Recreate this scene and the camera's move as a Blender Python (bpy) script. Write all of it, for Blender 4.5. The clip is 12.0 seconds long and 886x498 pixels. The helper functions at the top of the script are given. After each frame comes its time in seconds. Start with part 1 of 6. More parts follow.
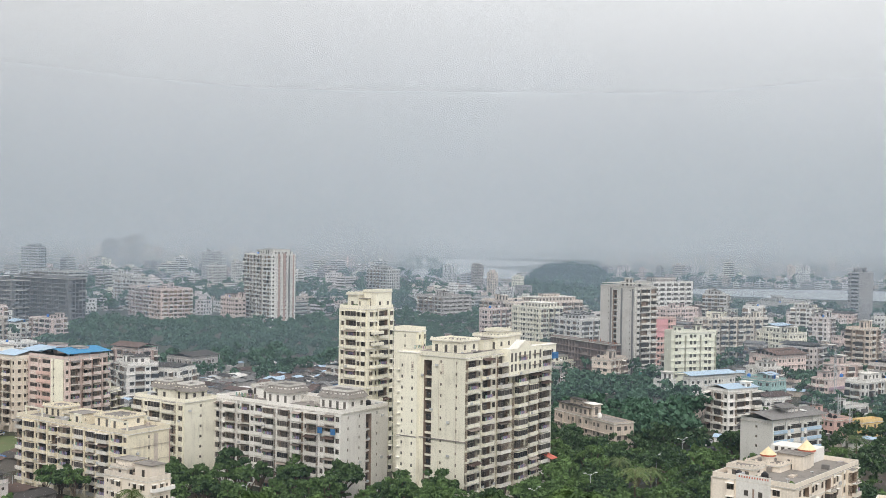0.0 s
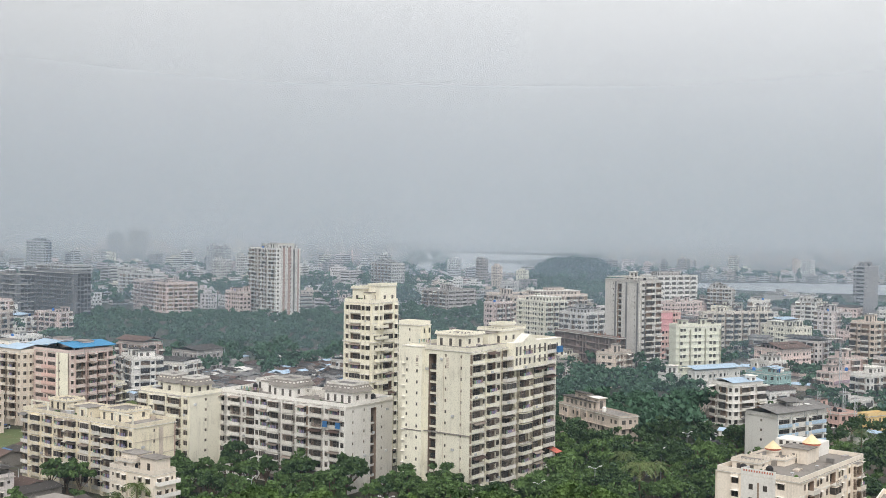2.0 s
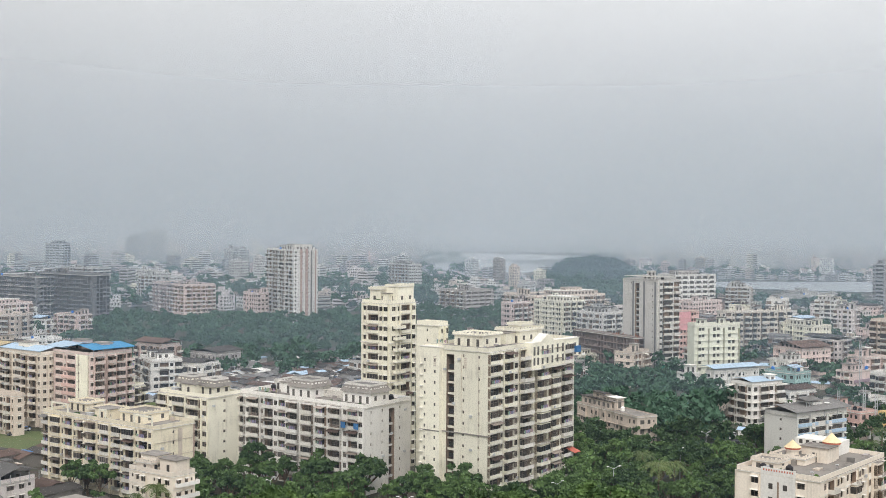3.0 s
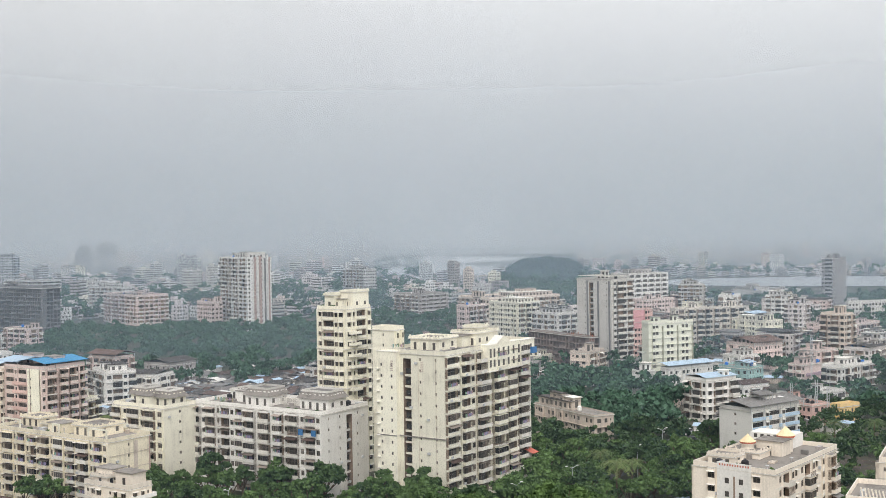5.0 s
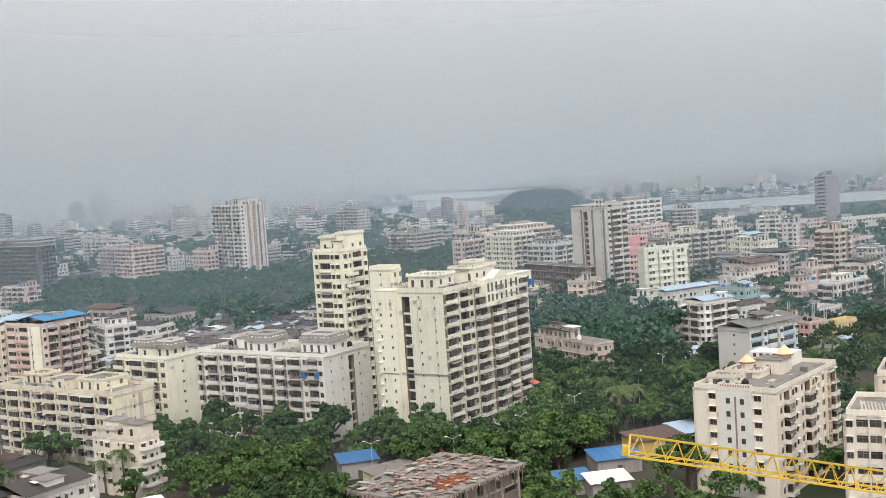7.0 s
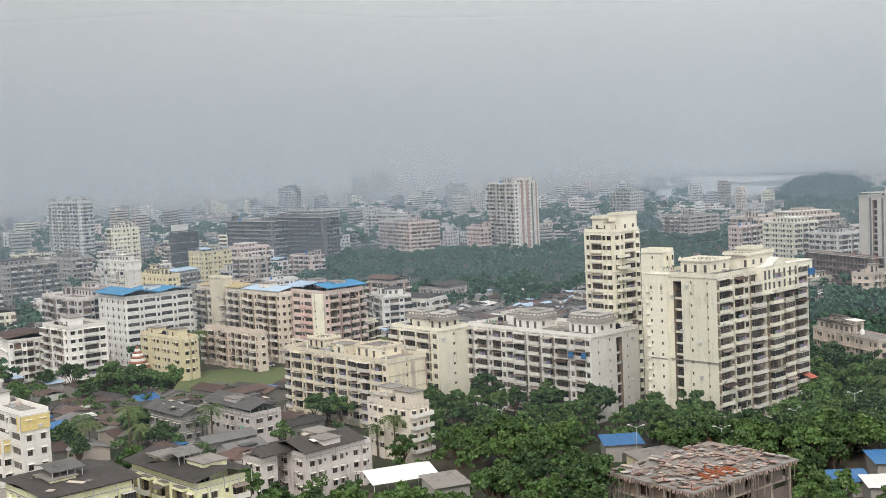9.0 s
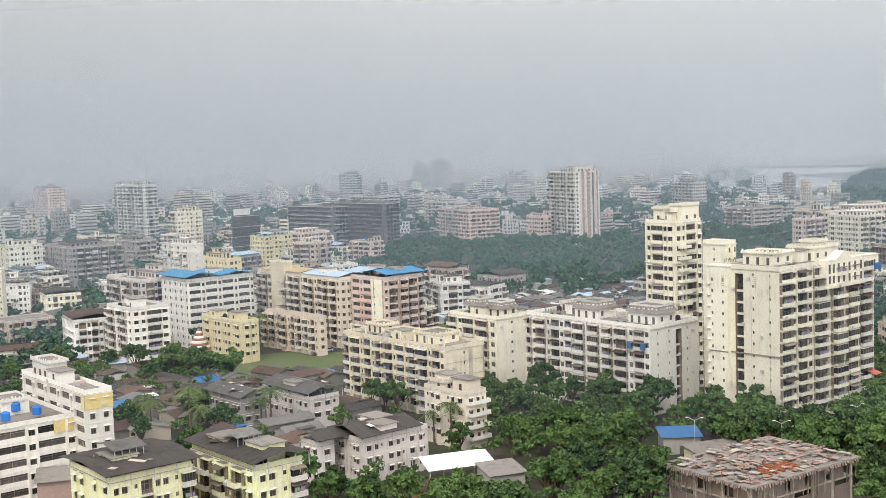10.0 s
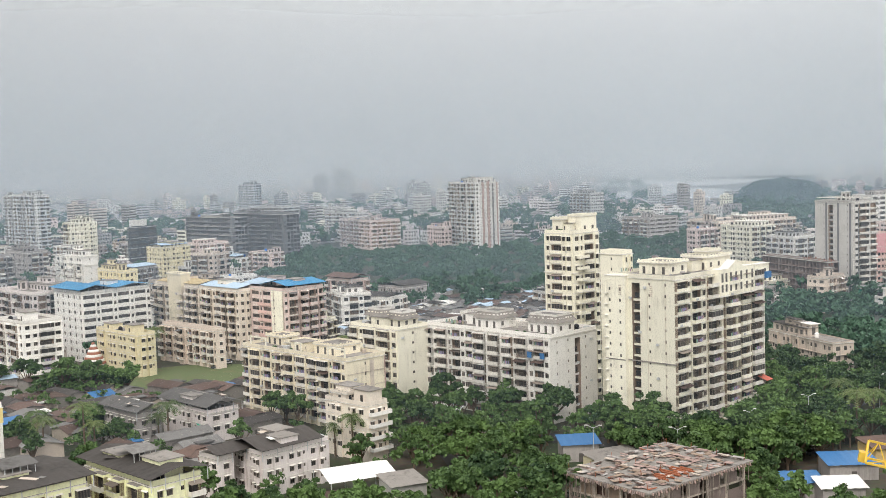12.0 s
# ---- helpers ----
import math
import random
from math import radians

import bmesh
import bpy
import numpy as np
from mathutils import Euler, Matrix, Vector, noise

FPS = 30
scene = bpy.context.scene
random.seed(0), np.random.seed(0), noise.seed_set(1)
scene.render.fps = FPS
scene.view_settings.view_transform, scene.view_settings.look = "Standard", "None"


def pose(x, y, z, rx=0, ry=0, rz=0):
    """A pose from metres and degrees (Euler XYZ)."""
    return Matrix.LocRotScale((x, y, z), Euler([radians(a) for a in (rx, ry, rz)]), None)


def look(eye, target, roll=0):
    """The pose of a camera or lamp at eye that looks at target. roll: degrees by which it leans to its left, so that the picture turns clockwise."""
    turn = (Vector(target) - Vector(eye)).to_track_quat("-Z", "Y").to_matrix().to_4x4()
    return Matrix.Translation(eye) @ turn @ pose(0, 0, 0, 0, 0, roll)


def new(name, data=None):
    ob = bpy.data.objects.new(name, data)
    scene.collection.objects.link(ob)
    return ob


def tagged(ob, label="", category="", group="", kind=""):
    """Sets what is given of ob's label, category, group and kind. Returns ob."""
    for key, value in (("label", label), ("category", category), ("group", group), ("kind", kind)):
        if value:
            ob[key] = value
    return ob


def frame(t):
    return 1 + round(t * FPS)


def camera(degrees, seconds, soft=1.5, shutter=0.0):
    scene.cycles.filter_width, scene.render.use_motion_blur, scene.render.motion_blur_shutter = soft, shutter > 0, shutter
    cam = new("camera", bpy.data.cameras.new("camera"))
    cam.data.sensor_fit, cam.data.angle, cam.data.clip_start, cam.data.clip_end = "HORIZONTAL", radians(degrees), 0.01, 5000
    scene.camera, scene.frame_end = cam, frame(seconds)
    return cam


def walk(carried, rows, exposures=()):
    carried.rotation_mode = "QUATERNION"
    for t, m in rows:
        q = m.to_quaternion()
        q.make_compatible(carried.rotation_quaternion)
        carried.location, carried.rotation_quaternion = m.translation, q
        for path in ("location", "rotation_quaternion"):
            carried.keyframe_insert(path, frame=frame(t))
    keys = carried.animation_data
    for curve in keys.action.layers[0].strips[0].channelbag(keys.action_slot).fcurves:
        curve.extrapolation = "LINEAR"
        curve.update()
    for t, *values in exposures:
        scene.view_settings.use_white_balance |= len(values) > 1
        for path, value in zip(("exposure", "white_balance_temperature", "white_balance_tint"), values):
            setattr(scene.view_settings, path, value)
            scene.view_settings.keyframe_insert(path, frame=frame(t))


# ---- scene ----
cam = camera(41.86, 12.0, soft=0.85)
# time, yaw, pitch and lean of the hand-held camera, which turns on a high balcony
ROWS = [
    (0, -0.000, -0.840, -0.800),
    (0.5, -0.139, -1.014, -0.978),
    (1, 0.019, -1.169, -0.852),
    (1.5, 0.112, -1.082, -0.869),
    (2, 0.226, -1.145, -0.774),
    (2.5, 0.604, -1.132, -0.649),
    (4.3, 1.782, -1.151, 0.146),
    (4.5, 1.282, -1.008, 0.416),
    (5, -1.206, -0.957, 0.865),
    (5.2, -3.741, -0.673, 1.565),
    (5.5, -8.378, -2.061, 3.052),
    (6, -9.618, -2.003, 4.214),
    (6.5, -7.289, -3.646, 4.618),
    (7, -1.367, -4.081, 3.793),
    (7.2, 0.781, -3.452, 3.376),
    (8.8, 11.004, -4.283, 2.759),
    (9, 12.051, -4.317, 2.658),
    (9.5, 14.283, -5.148, 2.746),
    (10, 15.011, -4.806, 1.972),
    (10.5, 15.363, -5.052, 1.932),
    (11, 11.812, -4.560, 1.688),
    (11.5, 9.723, -4.779, 1.586),
    (12, 10.085, -4.442, 1.774),
]
EYE = 75.0
# held at arm's length from a body that turns
REACH = 0.45
walk(cam, [(t, pose(0, 0, EYE, 0, 0, yaw) @ pose(0, REACH, 0.01 * pitch, 90 + pitch, 0, 0) @ pose(0, 0, 0, 0, 0, -lean)) for t, yaw, pitch, lean in ROWS],
     exposures=[(0.0, -0.03, 6640, 10), (5.0, 0.0, 6620, 10), (7.0, 0.0, 6680, 10), (9.0, -0.06, 6720, 10), (10.0, 0.12, 6790, 10), (12.0, 0.13, 6790, 10)])

# ---- light: an overcast monsoon sky and a faint, very soft sun ----
SUN_UP, SUN_TURN = radians(49), radians(185)
world = bpy.data.worlds.new("overcast_sky")
scene.world = world
world.use_nodes = True
wn, wl = world.node_tree.nodes, world.node_tree.links
wn.clear()
w_out = wn.new("ShaderNodeOutputWorld")
w_bg = wn.new("ShaderNodeBackground")
w_sky = wn.new("ShaderNodeTexSky")
w_sky.sky_type, w_sky.sun_disc = "NISHITA", False
w_sky.sun_elevation, w_sky.sun_rotation = SUN_UP, SUN_TURN
w_sky.dust_density = 6.0
w_grey = wn.new("ShaderNodeHueSaturation")
w_grey.inputs["Saturation"].default_value = 0.12
w_grey.inputs["Value"].default_value = 0.10
w_co = wn.new("ShaderNodeTexCoord")
w_map = wn.new("ShaderNodeMapping")
w_map.inputs["Scale"].default_value = (1.2, 1.2, 3.2)
w_noise = wn.new("ShaderNodeTexNoise")
w_noise.inputs["Scale"].default_value = 1.7
w_noise.inputs["Detail"].default_value = 2.0
w_noise.inputs["Roughness"].default_value = 0.42
w_ramp = wn.new("ShaderNodeValToRGB")
w_ramp.color_ramp.elements[0].position, w_ramp.color_ramp.elements[0].color = 0.12, (0.65, 0.665, 0.69, 1)
w_ramp.color_ramp.elements[1].position, w_ramp.color_ramp.elements[1].color = 0.9, (0.865, 0.875, 0.89, 1)
w_ramp.color_ramp.interpolation = "EASE"
w_mix = wn.new("ShaderNodeMix")
w_mix.data_type = "RGBA"
w_mix.inputs["Factor"].default_value = 0.86
wl.new(w_co.outputs["Generated"], w_map.inputs["Vector"])
wl.new(w_map.outputs["Vector"], w_noise.inputs["Vector"])
wl.new(w_noise.outputs["Fac"], w_ramp.inputs["Fac"])
wl.new(w_sky.outputs["Color"], w_grey.inputs["Color"])
wl.new(w_grey.outputs["Color"], w_mix.inputs["A"])
wl.new(w_ramp.outputs["Color"], w_mix.inputs["B"])
# the cloud is thinner and brighter towards the east
w_dir = wn.new("ShaderNodeSeparateXYZ")
wl.new(w_co.outputs["Generated"], w_dir.inputs[0])
w_east = wn.new("ShaderNodeMapRange")
w_east.inputs["From Min"].default_value, w_east.inputs["From Max"].default_value = -0.6, 0.55
w_east.inputs["To Min"].default_value, w_east.inputs["To Max"].default_value = 0.88, 1.58
wl.new(w_dir.outputs["X"], w_east.inputs["Value"])
w_tone = wn.new("ShaderNodeVectorMath")
w_tone.operation = "SCALE"
wl.new(w_mix.outputs["Result"], w_tone.inputs[0])
wl.new(w_east.outputs["Result"], w_tone.inputs["Scale"])
wl.new(w_tone.outputs["Vector"], w_bg.inputs["Color"])
w_bg.inputs["Strength"].default_value = 1.19
wl.new(w_bg.outputs["Background"], w_out.inputs["Surface"])

sun = new("sun", bpy.data.lights.new("sun", "SUN"))
sun.data.energy, sun.data.angle, sun.data.color = 1.45, radians(25), (1.0, 0.965, 0.92)
sun.matrix_world = look((-8, -90, 105), (0, 0, 0))


# ---- materials ----
def nodes_of(name):
    m = bpy.data.materials.new(name)
    m.use_nodes = True
    return m, m.node_tree.nodes, m.node_tree.links, m.node_tree.nodes["Principled BSDF"]


def rgb(c, k=1.0):
    return (c[0] * k, c[1] * k, c[2] * k, 1)


def worn(name, colour, stain, amount=0.6, rough=0.85, grain=0.2, streak=True, spread=0.12, bump=0.15):
    """Painted or raw masonry: broad patches, fine grain and rain streaks that run down it."""
    m, n, l, bsdf = nodes_of(name)
    co = n.new("ShaderNodeTexCoord")
    big = n.new("ShaderNodeTexNoise")
    big.inputs["Scale"].default_value, big.inputs["Detail"].default_value = 0.16, 4
    l.new(co.outputs["Object"], big.inputs["Vector"])
    mp = n.new("ShaderNodeMapping")
    mp.inputs["Scale"].default_value = (1.2, 1.2, 0.08) if streak else (0.8, 0.8, 0.8)
    l.new(co.outputs["Object"], mp.inputs["Vector"])
    run = n.new("ShaderNodeTexNoise")
    run.inputs["Scale"].default_value, run.inputs["Detail"].default_value = 1.0, 6
    run.inputs["Roughness"].default_value = 0.7
    l.new(mp.outputs["Vector"], run.inputs["Vector"])
    mul = n.new("ShaderNodeMath")
    mul.operation = "MULTIPLY"
    l.new(big.outputs["Fac"], mul.inputs[0])
    l.new(run.outputs["Fac"], mul.inputs[1])
    ramp = n.new("ShaderNodeMapRange")
    ramp.inputs["From Min"].default_value, ramp.inputs["From Max"].default_value = 0.25, 0.45
    ramp.inputs["To Min"].default_value, ramp.inputs["To Max"].default_value = 0.0, amount
    l.new(mul.outputs["Value"], ramp.inputs["Value"])
    info = n.new("ShaderNodeObjectInfo")
    vary = n.new("ShaderNodeMapRange")
    vary.inputs["To Min"].default_value, vary.inputs["To Max"].default_value = 1 - spread, 1 + spread
    l.new(info.outputs["Random"], vary.inputs["Value"])
    fine = n.new("ShaderNodeTexNoise")
    fine.inputs["Scale"].default_value, fine.inputs["Detail"].default_value = 2.6, 5
    l.new(co.outputs["Object"], fine.inputs["Vector"])
    gr = n.new("ShaderNodeMapRange")
    gr.inputs["To Min"].default_value, gr.inputs["To Max"].default_value = 1 - grain, 1 + grain
    l.new(fine.outputs["Fac"], gr.inputs["Value"])
    k = n.new("ShaderNodeMath")
    k.operation = "MULTIPLY"
    l.new(vary.outputs["Result"], k.inputs[0])
    l.new(gr.outputs["Result"], k.inputs[1])
    mix = n.new("ShaderNodeMix")
    mix.data_type = "RGBA"
    mix.inputs["A"].default_value, mix.inputs["B"].default_value = rgb(colour), rgb(stain)
    l.new(ramp.outputs["Result"], mix.inputs["Factor"])
    tint = n.new("ShaderNodeVectorMath")
    tint.operation = "SCALE"
    l.new(mix.outputs["Result"], tint.inputs[0])
    l.new(k.outputs["Value"], tint.inputs["Scale"])
    l.new(tint.outputs["Vector"], bsdf.inputs["Base Color"])
    bsdf.inputs["Roughness"].default_value = rough
    bsdf.inputs["Specular IOR Level"].default_value = 0.25
    bp = n.new("ShaderNodeBump")
    bp.inputs["Strength"].default_value, bp.inputs["Distance"].default_value = bump, 0.05
    l.new(fine.outputs["Fac"], bp.inputs["Height"])
    l.new(bp.outputs["Normal"], bsdf.inputs["Normal"])
    return m


GRIME = (0.30, 0.265, 0.22)
CREAM = worn("cream_paint", (0.87, 0.835, 0.70), GRIME, 0.42)
WHITE = worn("white_paint", (0.84, 0.82, 0.78), GRIME, 0.28)
WHITEF = worn("off_white_paint", (0.66, 0.64, 0.61), GRIME, 0.5, spread=0.22)
BEIGE = worn("beige_paint", (0.70, 0.60, 0.52), GRIME, 0.5)
PINK = worn("pink_paint", (0.74, 0.52, 0.47), GRIME, 0.32)
PALEPINK = worn("pale_pink_paint", (0.73, 0.60, 0.56), GRIME, 0.5)
PEACH = worn("peach_paint", (0.84, 0.76, 0.66), GRIME, 0.36)
YELLOWC = worn("pale_yellow_paint", (0.78, 0.70, 0.48), GRIME, 0.40)
AMBER = worn("amber_paint", (0.80, 0.60, 0.30), GRIME, 0.4)
LIME = worn("pale_lime_paint", (0.84, 0.84, 0.56), GRIME, 0.40)
PALEGREEN = worn("pale_green_paint", (0.73, 0.73, 0.62), GRIME, 0.32)
TEAL = worn("teal_paint", (0.36, 0.52, 0.50), GRIME, 0.4)
SKYBLUE = worn("sky_blue_paint", (0.30, 0.52, 0.72), GRIME, 0.35)
MAUVE = worn("mauve_paint", (0.50, 0.38, 0.44), GRIME, 0.4)
# brown of dirty loggia walls, with the shade of the recesses put into the colour
LOGGIA = worn("dirty_shaded_render", (0.33, 0.25, 0.195), (0.15, 0.13, 0.11), 0.6)
GREYW = worn("grey_render", (0.42, 0.39, 0.375), (0.16, 0.15, 0.14), 0.7)
STAINED = worn("stained_render", (0.58, 0.50, 0.43), (0.20, 0.18, 0.15), 0.9)
DARKC = worn("bare_concrete", (0.22, 0.22, 0.225), (0.10, 0.10, 0.10), 0.7)
SCAFFOLD = worn("scaffold_brown", (0.28, 0.225, 0.205), (0.12, 0.09, 0.08), 0.7)
DARKGLASS = worn("dark_cladding", (0.085, 0.092, 0.10), (0.05, 0.055, 0.06), 0.4, rough=0.35)
SLAB = worn("weathered_slab", (0.27, 0.25, 0.23), (0.08, 0.075, 0.07), 0.9, streak=False)
TRIM = worn("white_trim", (0.77, 0.74, 0.68), GRIME, 0.45)
ROOFDARK = worn("dark_roof_sheet", (0.075, 0.068, 0.064), (0.03, 0.03, 0.028), 0.8, streak=False)
ROOFBROWN = worn("rusty_roof_sheet", (0.115, 0.078, 0.066), (0.05, 0.045, 0.04), 0.8, streak=False, spread=0.35)
ROOFGREY = worn("grey_roof_sheet", (0.17, 0.165, 0.16), (0.08, 0.075, 0.07), 0.8, streak=False, spread=0.35)
ROOFBLUE = worn("blue_roof_sheet", (0.055, 0.27, 0.50), (0.10, 0.22, 0.32), 0.6, rough=0.5, streak=False)
ROOFPALE = worn("pale_blue_roof_sheet", (0.42, 0.55, 0.68), (0.3, 0.36, 0.4), 0.5, rough=0.5, streak=False)
ROOFTAN = worn("tan_roof_sheet", (0.58, 0.46, 0.26), (0.3, 0.26, 0.2), 0.5, streak=False)
TARP = worn("blue_tarpaulin", (0.05, 0.17, 0.38), (0.05, 0.11, 0.26), 0.4, rough=0.45, streak=False)
TENT = worn("white_tent_sheet", (0.80, 0.79, 0.76), (0.5, 0.48, 0.45), 0.4, streak=False)
GREENNET = worn("green_net", (0.05, 0.32, 0.22), (0.05, 0.2, 0.14), 0.5, streak=False)
RUST = worn("rusted_steel", (0.30, 0.10, 0.05), (0.14, 0.06, 0.04), 0.7, streak=False)
CRANE = worn("crane_yellow", (0.72, 0.48, 0.07), (0.45, 0.26, 0.05), 0.4, rough=0.5, streak=False, bump=0.05)
DOMEY = worn("dome_yellow", (0.84, 0.69, 0.44), (0.6, 0.4, 0.2), 0.3)
DOMER = worn("dome_red_band", (0.55, 0.16, 0.11), (0.35, 0.12, 0.1), 0.4)
STEEL = worn("galvanised_steel", (0.55, 0.56, 0.57), (0.3, 0.3, 0.3), 0.4, rough=0.5, streak=False, bump=0.05)
TANK = worn("black_plastic_tank", (0.03, 0.03, 0.035), (0.06, 0.06, 0.06), 0.4, rough=0.5, streak=False)
TANKBLUE = worn("blue_plastic_tank", (0.04, 0.2, 0.6), (0.05, 0.12, 0.3), 0.3, rough=0.5, streak=False)
BARK = worn("bark", (0.15, 0.11, 0.08), (0.07, 0.05, 0.04), 0.6)
ROADM = worn("wet_asphalt", (0.06, 0.06, 0.062), (0.035, 0.035, 0.036), 0.6, rough=0.55, streak=False)
GRASSM = worn("rough_grass", (0.105, 0.135, 0.06), (0.17, 0.14, 0.08), 0.8, streak=False, grain=0.5)
ACCENT = worn("yellow_accent_paint", (0.84, 0.68, 0.32), GRIME, 0.3)
MAGENTA = worn("magenta_paint", (0.55, 0.24, 0.42), GRIME, 0.35)
DEEPPINK = worn("deep_pink_paint", (0.74, 0.40, 0.42), GRIME, 0.3)
BUFF = worn("buff_paint", (0.84, 0.765, 0.60), GRIME, 0.55)
ROSE = worn("rose_brown_paint", (0.42, 0.30, 0.27), GRIME, 0.5)
PINKW = worn("pink_white_paint", (0.76, 0.70, 0.68), (0.34, 0.27, 0.23), 0.7)
REDCLAY = worn("red_clay_tile", (0.36, 0.16, 0.11), (0.16, 0.09, 0.07), 0.6, streak=False)


def glass_mat(name, colour, rough):
    m, n, l, bsdf = nodes_of(name)
    info = n.new("ShaderNodeObjectInfo")
    co = n.new("ShaderNodeTexCoord")
    ns = n.new("ShaderNodeTexNoise")
    ns.inputs["Scale"].default_value, ns.inputs["Detail"].default_value = 0.9, 2
    l.new(co.outputs["Object"], ns.inputs["Vector"])
    add = n.new("ShaderNodeMath")
    add.operation = "MULTIPLY"
    l.new(info.outputs["Random"], add.inputs[0])
    l.new(ns.outputs["Fac"], add.inputs[1])
    mix = n.new("ShaderNodeMix")
    mix.data_type = "RGBA"
    mix.inputs["A"].default_value, mix.inputs["B"].default_value = rgb(colour), rgb((0.24, 0.22, 0.20))
    l.new(add.outputs["Value"], mix.inputs["Factor"])
    l.new(mix.outputs["Result"], bsdf.inputs["Base Color"])
    bsdf.inputs["Roughness"].default_value = rough
    return m


GLASS = glass_mat("window_glass", (0.025, 0.028, 0.032), 0.22)
# DEEP: the darkness inside doors and openings, given as a flat dark colour
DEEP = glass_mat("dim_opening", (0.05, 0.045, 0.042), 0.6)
FRAME = worn("window_frame", (0.26, 0.22, 0.19), (0.12, 0.1, 0.09), 0.5, spread=0.5)


def cloth_mat(name, colour):
    m, n, l, bsdf = nodes_of(name)
    info = n.new("ShaderNodeNewGeometry")
    hue = n.new("ShaderNodeHueSaturation")
    hue.inputs["Color"].default_value = rgb(colour)
    l.new(info.outputs["Random Per Island"], hue.inputs["Hue"])
    l.new(hue.outputs["Color"], bsdf.inputs["Base Color"])
    bsdf.inputs["Roughness"].default_value = 0.9
    return m


CLOTH = cloth_mat("hung_laundry", (0.36, 0.25, 0.23))


def leaf_mat(name, dark, light):
    m, n, l, bsdf = nodes_of(name)
    geo = n.new("ShaderNodeNewGeometry")
    info = n.new("ShaderNodeObjectInfo")
    co = n.new("ShaderNodeTexCoord")
    ns = n.new("ShaderNodeTexNoise")
    ns.inputs["Scale"].default_value, ns.inputs["Detail"].default_value = 0.35, 3
    l.new(co.outputs["Object"], ns.inputs["Vector"])
    a = n.new("ShaderNodeMath")
    a.operation = "MULTIPLY_ADD"
    a.inputs[1].default_value = 0.45
    l.new(geo.outputs["Random Per Island"], a.inputs[0])
    b = n.new("ShaderNodeMath")
    b.operation = "MULTIPLY_ADD"
    b.inputs[1].default_value = 0.85
    l.new(info.outputs["Random"], b.inputs[0])
    l.new(b.outputs["Value"], a.inputs[2])
    c = n.new("ShaderNodeMath")
    c.operation = "SUBTRACT"
    c.inputs[1].default_value = 0.56
    l.new(ns.outputs["Fac"], c.inputs[0])
    l.new(c.outputs["Value"], b.inputs[2])
    mix = n.new("ShaderNodeMix")
    mix.data_type = "RGBA"
    mix.clamp_factor = True
    mix.inputs["A"].default_value, mix.inputs["B"].default_value = rgb(dark), rgb(light)
    l.new(a.outputs["Value"], mix.inputs["Factor"])
    l.new(mix.outputs["Result"], bsdf.inputs["Base Color"])
    bsdf.inputs["Roughness"].default_value = 0.6
    bsdf.inputs["Specular IOR Level"].default_value = 0.25
    return m


LEAF = leaf_mat("broad_leaves", (0.027, 0.058, 0.028), (0.112, 0.190, 0.058))
# far leaves: some of the blue haze is mixed into the green itself
LEAFFAR = leaf_mat("haze_tinted_leaves", (0.034, 0.080, 0.052), (0.060, 0.130, 0.076))
PALMLEAF = leaf_mat("palm_fronds", (0.05, 0.085, 0.03), (0.14, 0.18, 0.06))


def ground_mat():
    m, n, l, bsdf = nodes_of("ground_soil_and_scrub")
    co = n.new("ShaderNodeTexCoord")
    a = n.new("ShaderNodeTexNoise")
    a.inputs["Scale"].default_value, a.inputs["Detail"].default_value = 0.02, 8
    b = n.new("ShaderNodeTexNoise")
    b.inputs["Scale"].default_value, b.inputs["Detail"].default_value = 0.6, 6
    l.new(co.outputs["Object"], a.inputs["Vector"])
    l.new(co.outputs["Object"], b.inputs["Vector"])
    r = n.new("ShaderNodeValToRGB")
    r.color_ramp.elements[0].position, r.color_ramp.elements[0].color = 0.40, (0.045, 0.07, 0.028, 1)
    r.color_ramp.elements[1].position, r.color_ramp.elements[1].color = 0.62, (0.13, 0.11, 0.085, 1)
    l.new(a.outputs["Fac"], r.inputs["Fac"])
    mix = n.new("ShaderNodeMix")
    mix.data_type, mix.blend_type = "RGBA", "MULTIPLY"
    mix.inputs["Factor"].default_value = 0.7
    l.new(r.outputs["Color"], mix.inputs["A"])
    l.new(b.outputs["Color"], mix.inputs["B"])
    l.new(mix.outputs["Result"], bsdf.inputs["Base Color"])
    bsdf.inputs["Roughness"].default_value = 0.9
    return m


def water_mat():
    m, n, l, bsdf = nodes_of("lake_water")
    bsdf.inputs["Base Color"].default_value = (0.48, 0.49, 0.49, 1)
    bsdf.inputs["Roughness"].default_value = 0.28
    ns = n.new("ShaderNodeTexNoise")
    ns.inputs["Scale"].default_value = 0.15
    co = n.new("ShaderNodeTexCoord")
    l.new(co.outputs["Object"], ns.inputs["Vector"])
    bp = n.new("ShaderNodeBump")
    bp.inputs["Strength"].default_value = 0.2
    l.new(ns.outputs["Fac"], bp.inputs["Height"])
    l.new(bp.outputs["Normal"], bsdf.inputs["Normal"])
    return m


